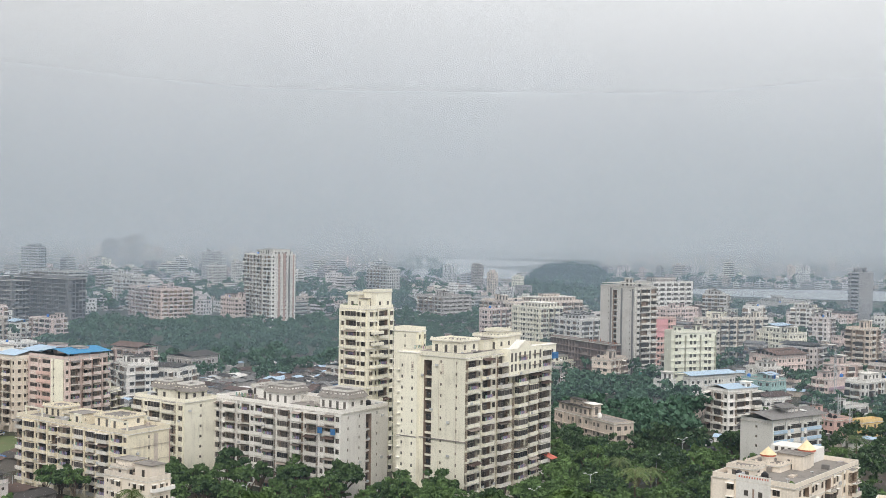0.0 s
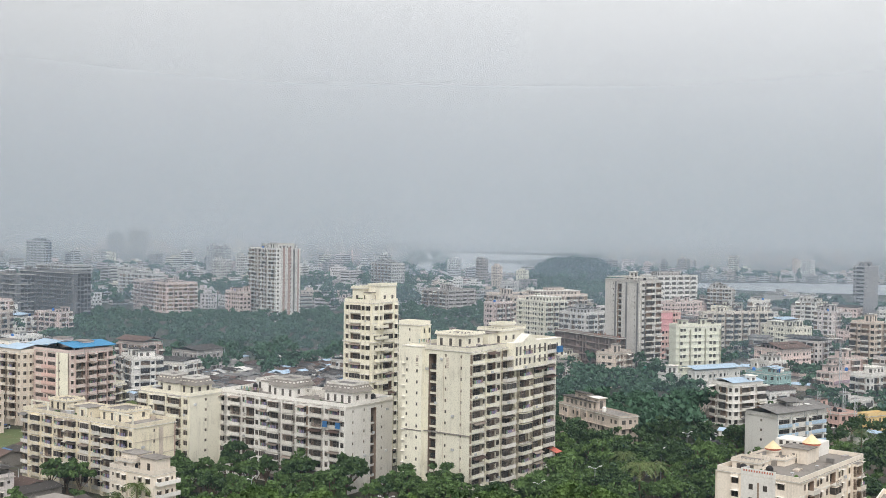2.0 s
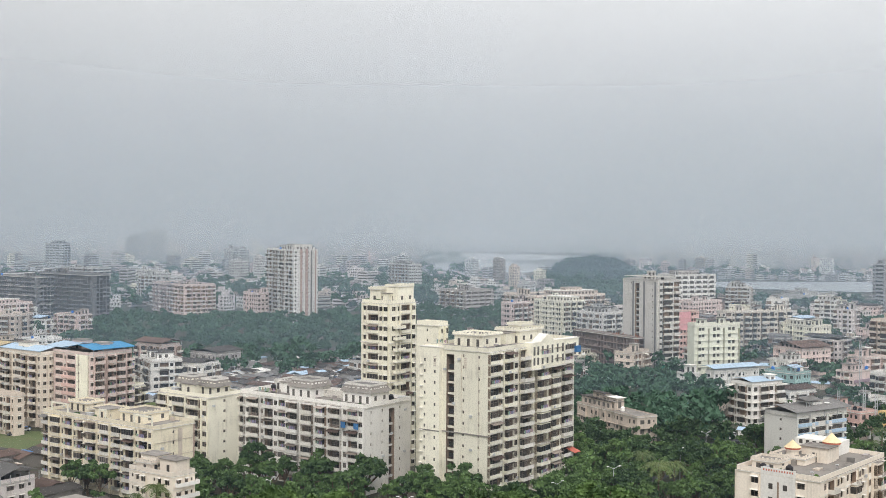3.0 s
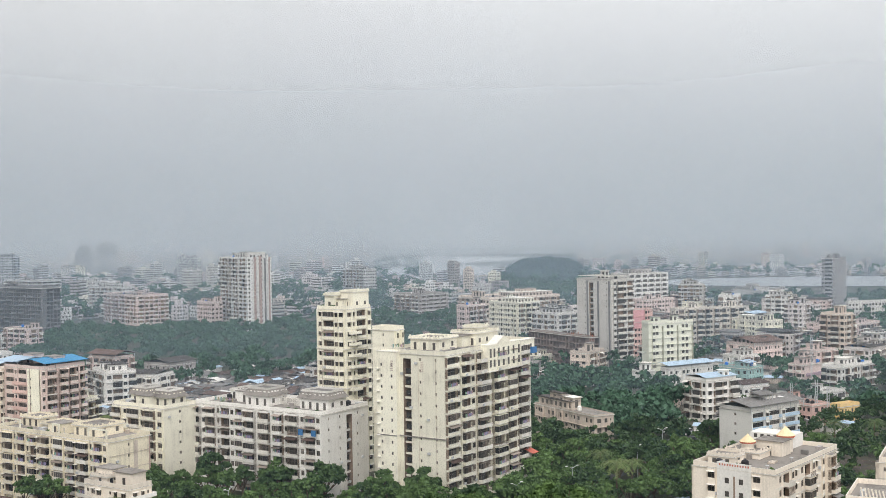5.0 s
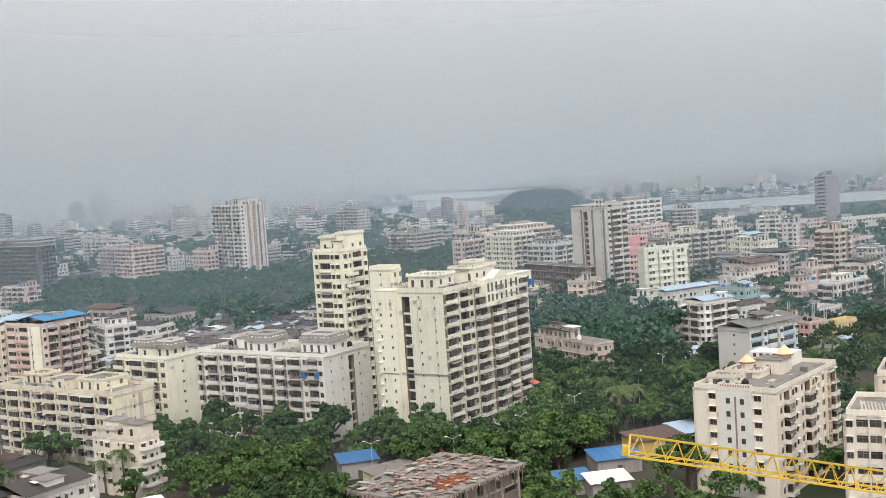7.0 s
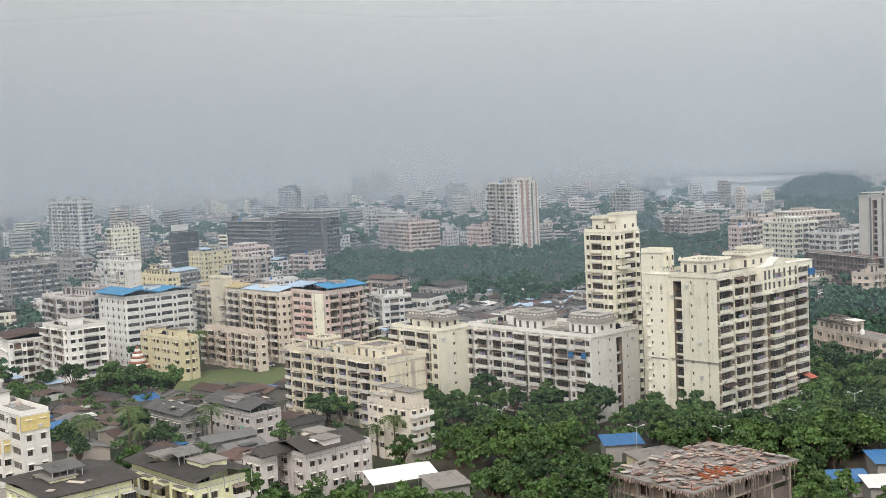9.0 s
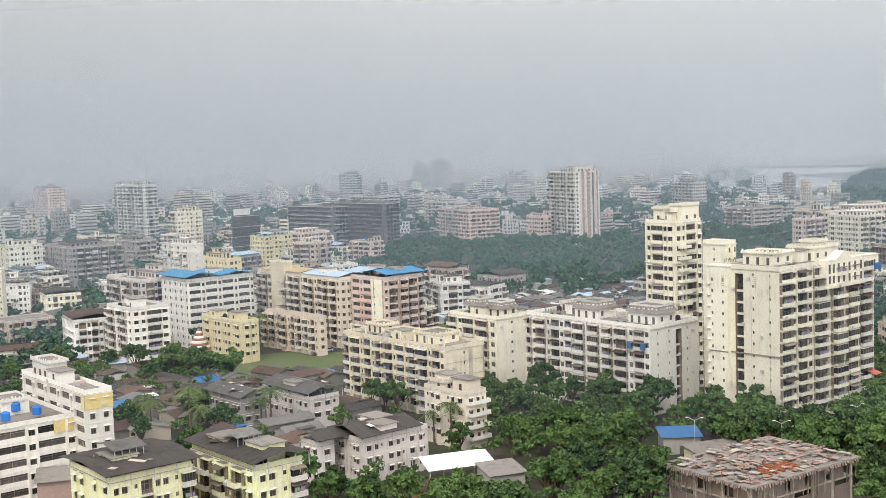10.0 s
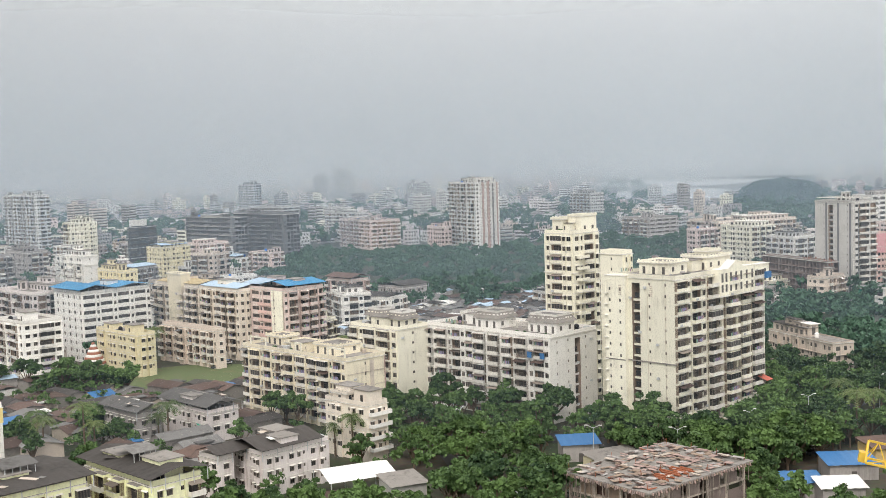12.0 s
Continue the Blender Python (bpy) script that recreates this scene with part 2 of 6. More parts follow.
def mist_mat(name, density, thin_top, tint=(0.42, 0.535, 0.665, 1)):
    """Distance haze imitated by a tinted sheet: lets most light through and scatters the rest; thinner with height."""
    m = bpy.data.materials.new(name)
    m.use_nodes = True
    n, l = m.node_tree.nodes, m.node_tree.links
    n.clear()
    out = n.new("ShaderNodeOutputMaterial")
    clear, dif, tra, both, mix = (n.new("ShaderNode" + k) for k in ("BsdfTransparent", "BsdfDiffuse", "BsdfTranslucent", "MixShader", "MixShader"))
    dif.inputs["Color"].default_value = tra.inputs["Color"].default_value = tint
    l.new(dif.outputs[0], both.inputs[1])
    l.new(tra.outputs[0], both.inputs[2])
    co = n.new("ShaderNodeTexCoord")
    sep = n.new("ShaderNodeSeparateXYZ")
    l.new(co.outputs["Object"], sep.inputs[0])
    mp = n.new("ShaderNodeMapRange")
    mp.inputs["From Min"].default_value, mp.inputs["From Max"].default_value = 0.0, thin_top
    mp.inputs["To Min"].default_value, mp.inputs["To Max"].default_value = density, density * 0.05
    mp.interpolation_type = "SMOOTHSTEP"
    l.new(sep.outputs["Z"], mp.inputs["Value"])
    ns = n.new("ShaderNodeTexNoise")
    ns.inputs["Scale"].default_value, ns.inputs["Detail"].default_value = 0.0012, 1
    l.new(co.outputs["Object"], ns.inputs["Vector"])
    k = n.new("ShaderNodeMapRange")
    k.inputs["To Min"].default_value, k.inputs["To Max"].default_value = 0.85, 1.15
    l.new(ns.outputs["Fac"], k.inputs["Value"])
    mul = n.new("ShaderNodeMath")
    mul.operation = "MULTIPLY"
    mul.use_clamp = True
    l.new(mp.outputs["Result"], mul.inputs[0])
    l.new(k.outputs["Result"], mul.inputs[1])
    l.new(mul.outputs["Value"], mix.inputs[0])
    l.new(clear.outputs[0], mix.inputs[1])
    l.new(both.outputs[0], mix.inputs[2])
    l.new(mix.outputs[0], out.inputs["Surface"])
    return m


# ---- mesh helpers ----
class Shell:
    """Collects quads with their materials and turns them into one mesh."""

    def __init__(self):
        self.v, self.f, self.m, self.mats = [], [], [], []

    def slot(self, mat):
        if mat not in self.mats:
            self.mats.append(mat)
        return self.mats.index(mat)

    def face(self, pts, mat):
        i = len(self.v)
        self.v.extend(pts)
        self.f.append(tuple(range(i, i + len(pts))))
        self.m.append(self.slot(mat))

    def box(self, x0, x1, y0, y1, z0, z1, mat):
        i = len(self.v)
        self.v.extend([(x0, y0, z0), (x1, y0, z0), (x1, y1, z0), (x0, y1, z0), (x0, y0, z1), (x1, y0, z1), (x1, y1, z1), (x0, y1, z1)])
        s = self.slot(mat)
        for q in ((0, 3, 2, 1), (4, 5, 6, 7), (0, 1, 5, 4), (1, 2, 6, 5), (2, 3, 7, 6), (3, 0, 4, 7)):
            self.f.append(tuple(i + a for a in q))
            self.m.append(s)

    def beam(self, a, b, r, mat):
        """A square bar from a to b."""
        a, b = Vector(a), Vector(b)
        d = (b - a).normalized()
        s = d.cross(Vector((0, 0, 1)) if abs(d.z) < 0.9 else Vector((1, 0, 0))).normalized() * r
        t = d.cross(s).normalized() * r
        i = len(self.v)
        for p in (a, b):
            self.v.extend([tuple(p + s + t), tuple(p - s + t), tuple(p - s - t), tuple(p + s - t)])
        k = self.slot(mat)
        for q in ((0, 1, 5, 4), (1, 2, 6, 5), (2, 3, 7, 6), (3, 0, 4, 7), (3, 2, 1, 0), (4, 5, 6, 7)):
            self.f.append(tuple(i + c for c in q))
            self.m.append(k)

    def ring(self, profile, n, mat, cx=0.0, cy=0.0):
        """A turned shape: profile of (radius, height) round a vertical axis."""
        i, k = len(self.v), self.slot(mat)
        for r, z in profile:
            for j in range(n):
                a = 2 * math.pi * j / n
                self.v.append((cx + r * math.cos(a), cy + r * math.sin(a), z))
        for p in range(len(profile) - 1):
            for j in range(n):
                self.f.append((i + p * n + j, i + p * n + (j + 1) % n, i + (p + 1) * n + (j + 1) % n, i + (p + 1) * n + j))
                self.m.append(k)
        self.f.append(tuple(i + (len(profile) - 1) * n + j for j in range(n)))
        self.m.append(k)

    def frame_ring(self, x0, x1, y0, y1, t, z0, z1, mat, cap):
        """A low wall that runs round a rectangle, all of one piece."""
        i = len(self.v)
        for z in (z0, z1):
            self.v.extend([(x0, y0, z), (x1, y0, z), (x1, y1, z), (x0, y1, z), (x0 + t, y0 + t, z), (x1 - t, y0 + t, z), (x1 - t, y1 - t, z), (x0 + t, y1 - t, z)])
        a, c = self.slot(mat), self.slot(cap)
        for j in range(4):
            k = (j + 1) % 4
            for q, m in (((j, k, 8 + k, 8 + j), a), ((4 + k, 4 + j, 12 + j, 12 + k), a), ((8 + j, 8 + k, 12 + k, 12 + j), c)):
                self.f.append(tuple(i + e for e in q))
                self.m.append(m)

    def mesh(self, name, weld=False):
        if weld:
            seen, order, to = {}, [], []
            for p in self.v:
                k = tuple(round(c, 4) for c in p)
                if k not in seen:
                    seen[k] = len(order)
                    order.append(p)
                to.append(seen[k])
            self.v, self.f = order, [tuple(to[i] for i in f) for f in self.f]
        me = bpy.data.meshes.new(name)
        me.from_pydata(self.v, [], self.f)
        for mat in self.mats:
            me.materials.append(mat)
        me.polygons.foreach_set("material_index", self.m)
        me.update()
        return me


def part(name, shell, parent, label="", m=None):
    ob = new(name, shell.mesh(name) if isinstance(shell, Shell) else shell)
    ob.parent = parent
    if m is not None:
        ob.matrix_local = m
    if label:
        tagged(ob, label)
    return ob


def thing(name, x, y, z, turn, label, category, group="", kind=""):
    ob = new(name)
    ob.empty_display_size = 0.5
    ob.matrix_world = pose(x, y, z, 0, 0, turn)
    return tagged(ob, label, category, group, kind)


def whole(name, shell, m, label, category, group="", kind=""):
    ob = new(name, shell.mesh(name))
    ob.matrix_world = m
    return tagged(ob, label, category, group, kind)


# ---- the setting: ground, water, far ridges ----
def sheet(name, pts, z, mat, label, category):
    s = Shell()
    s.face([(x, y, z) for x, y in pts], mat)
    return whole(name, s, Matrix(), label, category, kind="structure")


sheet("ground", [(-4900, -4900), (4900, -4900), (4900, 4900), (-4900, 4900)], 0, ground_mat(), "flat ground of dark soil and scrub under the city", "ground")
WATER = water_mat()


def blob_sheet(name, cx, cy, rx, ry, turn, z, mat, label, category, wobble=0.12, n=48):
    s = Shell()
    pts = []
    for i in range(n):
        a = 2 * math.pi * i / n
        k = 1 + wobble * noise.noise((math.cos(a) * 1.7 + cx * 0.01, math.sin(a) * 1.7, 3.1))
        x, y = rx * math.cos(a) * k, ry * math.sin(a) * k
        c, d = math.cos(radians(turn)), math.sin(radians(turn))
        pts.append((cx + x * c - y * d, cy + x * d + y * c, z))
    s.face(pts, mat)
    return whole(name, s, Matrix(), label, category, kind="structure")


blob_sheet("water", 570, 1500, 270, 135, -6, 0.35, WATER, "pale grey lake reflecting the overcast sky", "lake")
blob_sheet("water", 50, 2080, 112, 420, 2, 0.4, WATER, "pale grey river mouth fading into the haze", "river")
blob_sheet("water", 20, 2900, 260, 330, 0, 0.45, WATER, "pale grey estuary fading into the haze", "river")
blob_sheet("field", -160, 388, 34, 24, 20, 0.25, GRASSM, "rough green grass field beside the apartment blocks", "grass field")


# ---- apartment buildings ----
# a facade is a row of bays: S plain wall, W window, L small window, B balcony, V dark slot, T wide window band, A arched window
BAYS = {
    "deep": "B4.0 S0.35 W1.5 S0.4 B3.6 S0.4 A1.3 S0.5 B4.2 S0.35 W1.3 S0.5",
    "piers": "S0.6 A1.4 S0.5 B3.8 S0.6 A1.3 S0.4 B4.0 S0.4 W1.3 S0.5 B3.0",
    "balcony": "S0.7 W1.3 S0.6 B3.0 S0.6 W1.3 S0.5 B2.6",
    "loggia": "S0.5 W1.5 S0.5 B3.2 S0.5 A1.2 S0.5 B2.6",
    "window": "S1.1 W1.5 S1.1 W1.1 S0.8 L0.6 S0.8",
    "bay": "S0.8 W1.2 S0.8 W1.0 S0.6 B3.6 S0.6 W1.4 S0.4",
    "tower": "S0.6 W1.3 S0.5 W0.9 S0.5 B3.4 S0.5 W1.2 S0.5",
    "slot": "S2.6 L0.5 S4.2 L0.5 S2.6 V2.4 S2.2 L0.5 S4.6",
    "plain": "S4.0 L0.6 S4.0",
    "panel": "S5.5 L0.5 S6.0",
    "grid": "S0.6 W1.8 S0.6",
    "strip": "S0.5 T5.2 S0.5 W1.3",
    "fins": "S0.9 T1.4 S1.9 L0.5",
    "sparse": "S1.3 W1.2 S1.5 B2.4",
    "bare": "S0.45 T2.3",
    "vert": "S1.5 W1.3 S0.5 W1.3 S1.5 V0.8",
    "blue": "S3.0 L0.6 S1.0 L0.6 S2.0",
    "limew": "S0.6 W1.2 S0.5 W1.4 S1.5 L0.7 S0.6 B2.6",
    "dome_front": "S2.2 W1.1 S5.6 W1.1 S2.4",
    "oriel": "S2.0 A1.3 S0.8 B3.0 S0.8 A1.3 S1.2 W1.2",
    "arched": "S0.6 A1.4 S0.9 W1.0 S0.5 B2.6 S0.25 B2.0 S0.25 B2.6 S0.5 W1.1 S0.5 A1.9 S0.25 A1.9 S0.5 W1.1",
}
RNG = random.Random(7)
POOL = {}
STEPS = {1: {"B": (0.0, 0.0, 0.9, 1.3), "W": (0.0, 0.0, 0.7), "A": (0.0, 0.6)}, 2: {"B": (0.0, 0.0, 0.8, 1.5), "W": (0.0, 0.0, 0.6), "A": (0.0, 0.35)}}


def bays(kind, length):
    row = [(w[0], float(w[1:])) for w in BAYS[kind].split()]
    unit = sum(w for _, w in row)
    reps = max(1, round(length / unit))
    if length < 0.6 * unit:
        row = [("S", 1.0), ("W", 1.2), ("S", 1.0)] if length > 2.2 else [("S", 1.0)]
        unit, reps = sum(w for _, w in row), max(1, round(length / sum(w for _, w in row)))
    k = length / (unit * reps)
    return [(t, w * k) for _ in range(reps) for t, w in row]


def window_mesh(w, h, arched=False):
    """A window set in its reveal: one moulded frame with mullion and transom, and the panes sunk in it; local x along the wall, y inwards, z up from the sill."""
    key = ("window", round(w, 1), round(h, 1), arched)
    if key not in POOL:
        s, w, h = Shell(), key[1], key[2]
        t = 0.07
        xs = [0, t, w / 2 - t / 2, w / 2 + t / 2, w - t, w]
        zs = [0, t, h * 0.68, h * 0.68 + 0.06, h - t, h]
        sunk = [[i in (1, 3) and j in (1, 3) for j in range(5)] for i in range(5)]
        for i in range(5):
            for j in range(5):
                y = 0.05 if sunk[i][j] else -0.03
                x0, x1, z0, z1 = xs[i], xs[i + 1], zs[j], zs[j + 1]
                s.face([(x0, y, z0), (x1, y, z0), (x1, y, z1), (x0, y, z1)], GLASS if sunk[i][j] else FRAME)
                if sunk[i][j]:
                    for p, q in (((x0, z0), (x1, z0)), ((x1, z0), (x1, z1)), ((x1, z1), (x0, z1)), ((x0, z1), (x0, z0))):
                        s.face([(p[0], -0.03, p[1]), (q[0], -0.03, q[1]), (q[0], 0.05, q[1]), (p[0], 0.05, p[1])], FRAME)
        POOL[key] = s.mesh("window", weld=True)
    return POOL[key]


def balcony_mesh(w, style, paint, reach=0.95):
    """A balcony: slab, parapet or railing, sometimes with hung washing, a canopy or a cooler box."""
    key = ("balcony", round(w, 1), style, paint.name, reach)
    if key not in POOL:
        s, w = Shell(), key[1]
        out = reach
        s.box(-0.15, w + 0.15, -out, 0, -0.12, 0.03, TRIM)
        if style == 1:
            for i in range(int(w / 0.28) + 1):
                s.box(i * 0.28 - 0.02, i * 0.28 + 0.02, -out + 0.03, -out + 0.07, 0.03, 0.95, FRAME)
            s.box(-0.1, w + 0.1, -out + 0.02, -out + 0.09, 0.93, 1.0, FRAME)
        else:
            s.box(-0.12, w + 0.12, -out, -out + 0.1, 0.03, 0.82, paint)
            s.box(-0.12, 0, -out + 0.1, 0, 0.03, 0.82, paint)
            s.box(w, w + 0.12, -out + 0.1, 0, 0.03, 0.82, paint)
            s.box(-0.16, w + 0.16, -out - 0.05, -out + 0.14, 0.82, 0.9, TRIM)
        if style in (2, 4):
            x = 0.2
            rnd = random.Random(style * 31 + int(w * 10))
            while x < w - 0.4:
                b = rnd.uniform(0.25, 0.5)
                s.box(x, x + b, -out + 0.2, -out + 0.22, 0.7 + rnd.uniform(0, 0.4), 1.75, CLOTH)
                x += b + rnd.uniform(0.03, 0.3)
        if style in (3, 4):
            s.face([(-0.2, 0.1, 2.5), (w + 0.2, 0.1, 2.5), (w + 0.2, -1.35, 2.15), (-0.2, -1.35, 2.15)], FRAME)
            s.box(-0.2, w + 0.2, -1.38, -1.34, 2.05, 2.16, FRAME)
        if style == 7:
            # glazed in by its owners
            s.box(-0.08, w + 0.08, -out + 0.12, -out + 0.16, 0.9, 2.4, GLASS)
            s.box(-0.08, 0.0, -out + 0.16, 0, 0.9, 2.4, GLASS)
            for i in range(5):
                x = -0.05 + (w + 0.05) * i / 4
                s.box(x - 0.04, x + 0.04, -out + 0.05, -out + 0.12, 0.9, 2.4, FRAME)
            s.box(-0.15, w + 0.15, -out, 0, 2.4, 2.5, paint)
        if style == 8:
            s.face([(-0.3, 0.1, 2.55), (w + 0.3, 0.1, 2.55), (w + 0.3, -1.7, 2.0), (-0.3, -1.7, 2.0)], ROOFBROWN if w > 3 else ROOFGREY)
        if style == 6:
            for i in range(int(w / 0.22) + 1):
                s.box(i * 0.22 - 0.015, i * 0.22 + 0.015, -out + 0.02, -out + 0.05, 0.9, 2.45, FRAME)
            s.box(-0.1, w + 0.1, -out, 0, 2.45, 2.52, FRAME)
        if style == 5:
            s.box(0.2, 1.0, -out - 0.35, -out, 0.1, 0.65, STEEL)
        POOL[key] = s.mesh("balcony")
    return POOL[key]


def facade(shell, parts, o, d, nrm, row, h, sh, paint, detail, ground=0.0):
    """Wall of bays from o along d, with outward normal nrm; openings are let into it with their reveals."""
    n = max(1, int((h + 0.3) / sh))
    z0 = h - n * sh

    off = 0.0

    def p(s, out, z):
        return (o[0] + d[0] * s + nrm[0] * (out + off), o[1] + d[1] * s + nrm[1] * (out + off), z)

    def quad(s0, s1, za, zb, out=0.0, mat=paint):
        shell.face([p(s0, out, za), p(s1, out, za), p(s1, out, zb), p(s0, out, zb)], mat)

    def hole(s0, s1, za, zb, deep, mat=paint, back=None):
        shell.face([p(s0, 0, za), p(s0, -deep, za), p(s0, -deep, zb), p(s0, 0, zb)], mat)
        shell.face([p(s1, 0, za), p(s1, 0, zb), p(s1, -deep, zb), p(s1, -deep, za)], mat)
        shell.face([p(s0, 0, za), p(s1, 0, za), p(s1, -deep, za), p(s0, -deep, za)], mat)
        shell.face([p(s0, 0, zb), p(s0, -deep, zb), p(s1, -deep, zb), p(s1, 0, zb)], mat)
        if back:
            shell.face([p(s0, -deep, za), p(s1, -deep, za), p(s1, -deep, zb), p(s0, -deep, zb)], back)

    turn = math.degrees(math.atan2(d[1], d[0]))
    s = 0.0
    for t, w in row:
        a, b = s, s + w
        s = b
        # some bays stand out from the wall over the whole height
        off = 0.0
        if t in "BWA" and w > 0.9 and h > 8:
            off = RNG.choice(STEPS[detail][t])
        if off:
            for e in (a, b):
                shell.face([p(e, -off, 0), p(e, 0, 0), p(e, 0, h), p(e, -off, h)], paint)
            shell.face([p(a, -off, h), p(b, -off, h), p(b, 0, h), p(a, 0, h)], SLAB)
        reach, front = RNG.choice((0.6, 0.95, 1.4)), RNG.choice((paint, paint, TRIM))
        shift = RNG.uniform(-0.12, 0.15) if detail == 1 else 0.0
        if t == "S" and w < 0.66 and detail == 2 and h > 12:
            # a pier that stands proud of the openings
            o1 = 0.3
            quad(a, b, 0, h, o1)
            shell.face([p(a, 0, 0), p(a, o1, 0), p(a, o1, h), p(a, 0, h)], paint)
            shell.face([p(b, 0, 0), p(b, o1, 0), p(b, o1, h), p(b, 0, h)], paint)
            shell.face([p(a, 0, h), p(b, 0, h), p(b, o1, h), p(a, o1, h)], TRIM)
            continue
        if t == "S":
            quad(a, b, 0, h)
            continue
        if z0 > 0:
            quad(a, b, 0, z0)
        if t == "V":
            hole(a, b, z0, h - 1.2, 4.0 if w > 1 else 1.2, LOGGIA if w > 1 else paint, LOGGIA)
            quad(a, b, h - 1.2, h)
            for i in range(n - 1):
                z = z0 + i * sh
                shell.face([p(a + 0.15, -1.1, z + 0.8), p(b - 0.15, -1.1, z + 0.8), p(b - 0.15, -1.1, z + 2.1), p(a + 0.15, -1.1, z + 2.1)], GLASS)
                shell.face([p(a, -0.7, z - 0.1), p(b, -0.7, z - 0.1), p(b, -0.7, z + 0.55), p(a, -0.7, z + 0.55)], paint)
                shell.face([p(a, -0.7, z - 0.1), p(b, -0.7, z - 0.1), p(b, -1.6, z - 0.1), p(a, -1.6, z - 0.1)], SLAB)
            continue
        for i in range(n):
            z = z0 + i * sh
            if t in "WA":
                lo, hi, deep = z + 0.85 - shift, z + 2.25 + shift * 0.5, 0.22
            elif t == "T" and paint in (DARKC, SCAFFOLD):
                lo, hi, deep = z + RNG.choice((0.05, 0.05, 1.0)), z + sh - 0.4, 3.2
            elif t == "T":
                lo, hi, deep = z + 1.0, z + sh - 0.6, 0.3
            elif t == "L":
                lo, hi, deep = z + 1.3, z + 2.1, 0.2
            else:
                lo, hi, deep = z + 0.02, z + sh - 0.5, 0.9
            if detail == 1 and t in "WL" and RNG.random() < 0.09:
                quad(a, b, z, z + sh)
                continue
            if t != "B":
                quad(a, b, z, lo)
            quad(a, b, hi, z + sh)
            if t == "B":
                # the recess is lined in a darker tone that carries part of its shade
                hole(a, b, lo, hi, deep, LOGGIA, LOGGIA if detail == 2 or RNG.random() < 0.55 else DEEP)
                if detail == 2:
                    me = window_mesh(max(0.6, w - 0.4), 2.2)
                    parts.append(("window", me, p(a + 0.2, -deep + 0.08, z + 0.05), turn))
                    parts.append(("balcony", balcony_mesh(w, RNG.choice((0, 0, 1, 2, 2, 3, 4, 4, 5, 6, 6, 7, 7, 8)), front, reach), p(a, 0, z), turn))
                else:
                    up, far_out, face_ = z + RNG.choice((0.35, 0.75, 0.9)), RNG.choice((0.5, 0.9, 1.2)), RNG.choice((TRIM, paint, TRIM))
                    shell.face([p(a, far_out, z - 0.15), p(b, far_out, z - 0.15), p(b, far_out, up), p(a, far_out, up)], face_)
                    shell.face([p(a, 0, z - 0.15), p(b, 0, z - 0.15), p(b, far_out, z - 0.15), p(a, far_out, z - 0.15)], TRIM)
                    shell.face([p(a, 0, z), p(b, 0, z), p(b, far_out, z), p(a, far_out, z)], SLAB)
                    shell.face([p(a, 0, z - 0.15), p(a, far_out, z - 0.15), p(a, far_out, up), p(a, 0, up)], face_)
                    shell.face([p(b, 0, z - 0.15), p(b, far_out, z - 0.15), p(b, far_out, up), p(b, 0, up)], face_)
                    if RNG.random() < 0.25:
                        # an awning over the balcony
                        shell.face([p(a, 0, z + 2.6), p(b, 0, z + 2.6), p(b, 1.6, z + 2.2), p(a, 1.6, z + 2.2)], RNG.choice((ROOFGREY, ROOFBROWN, TRIM)))
                    elif RNG.random() < 0.3:
                        # closed in with a window
                        shell.face([p(a, far_out - 0.05, up), p(b, far_out - 0.05, up), p(b, far_out - 0.05, z + 2.5), p(a, far_out - 0.05, z + 2.5)], GLASS)
                continue
            if detail == 2:
                hole(a, b, lo, hi, deep)
                parts.append(("window", window_mesh(w, hi - lo), p(a, -deep + 0.06, lo), turn))
                if t == "A":
                    # arched head: a half-round hood over the opening
                    r, cx, m = w / 2 + 0.12, (a + b) / 2, 8
                    for j in range(m):
                        g0, g1 = math.pi * j / m, math.pi * (j + 1) / m
                        shell.face([p(cx - r * math.cos(g0), 0.12, hi - 0.1 + 0.55 * math.sin(g0)), p(cx - r * math.cos(g1), 0.12, hi - 0.1 + 0.55 * math.sin(g1)),
                                    p(cx - r * math.cos(g1), 0.0, hi + 0.12 + 0.55 * math.sin(g1)), p(cx - r * math.cos(g0), 0.0, hi + 0.12 + 0.55 * math.sin(g0))], TRIM)
                elif t == "W":
                    # sun shade over the window
                    shell.face([p(a - 0.15, 0, hi + 0.14), p(b + 0.15, 0, hi + 0.14), p(b + 0.15, 0.5, hi + 0.05), p(a - 0.15, 0.5, hi + 0.05)], TRIM)
                    shell.face([p(a - 0.15, 0.5, hi - 0.03), p(b + 0.15, 0.5, hi - 0.03), p(b + 0.15, 0.5, hi + 0.05), p(a - 0.15, 0.5, hi + 0.05)], TRIM)
            else:
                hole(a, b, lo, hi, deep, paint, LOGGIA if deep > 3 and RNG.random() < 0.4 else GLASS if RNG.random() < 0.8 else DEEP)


def roof_parts(b, lu, lv, h, paint, parapet=1.0):
    s = Shell()
    s.box(-0.25, lu + 0.25, -0.25, lv + 0.25, h, h + 0.19, TRIM)
    s.m[1] = s.slot(SLAB)
    part("roof", s, b, "stained flat concrete roof")
    if parapet:
        s = Shell()
        s.frame_ring(0.0, lu, 0.0, lv, 0.16, h + 0.19, h + 0.19 + parapet, paint, TRIM)
        part("parapet", s, b)


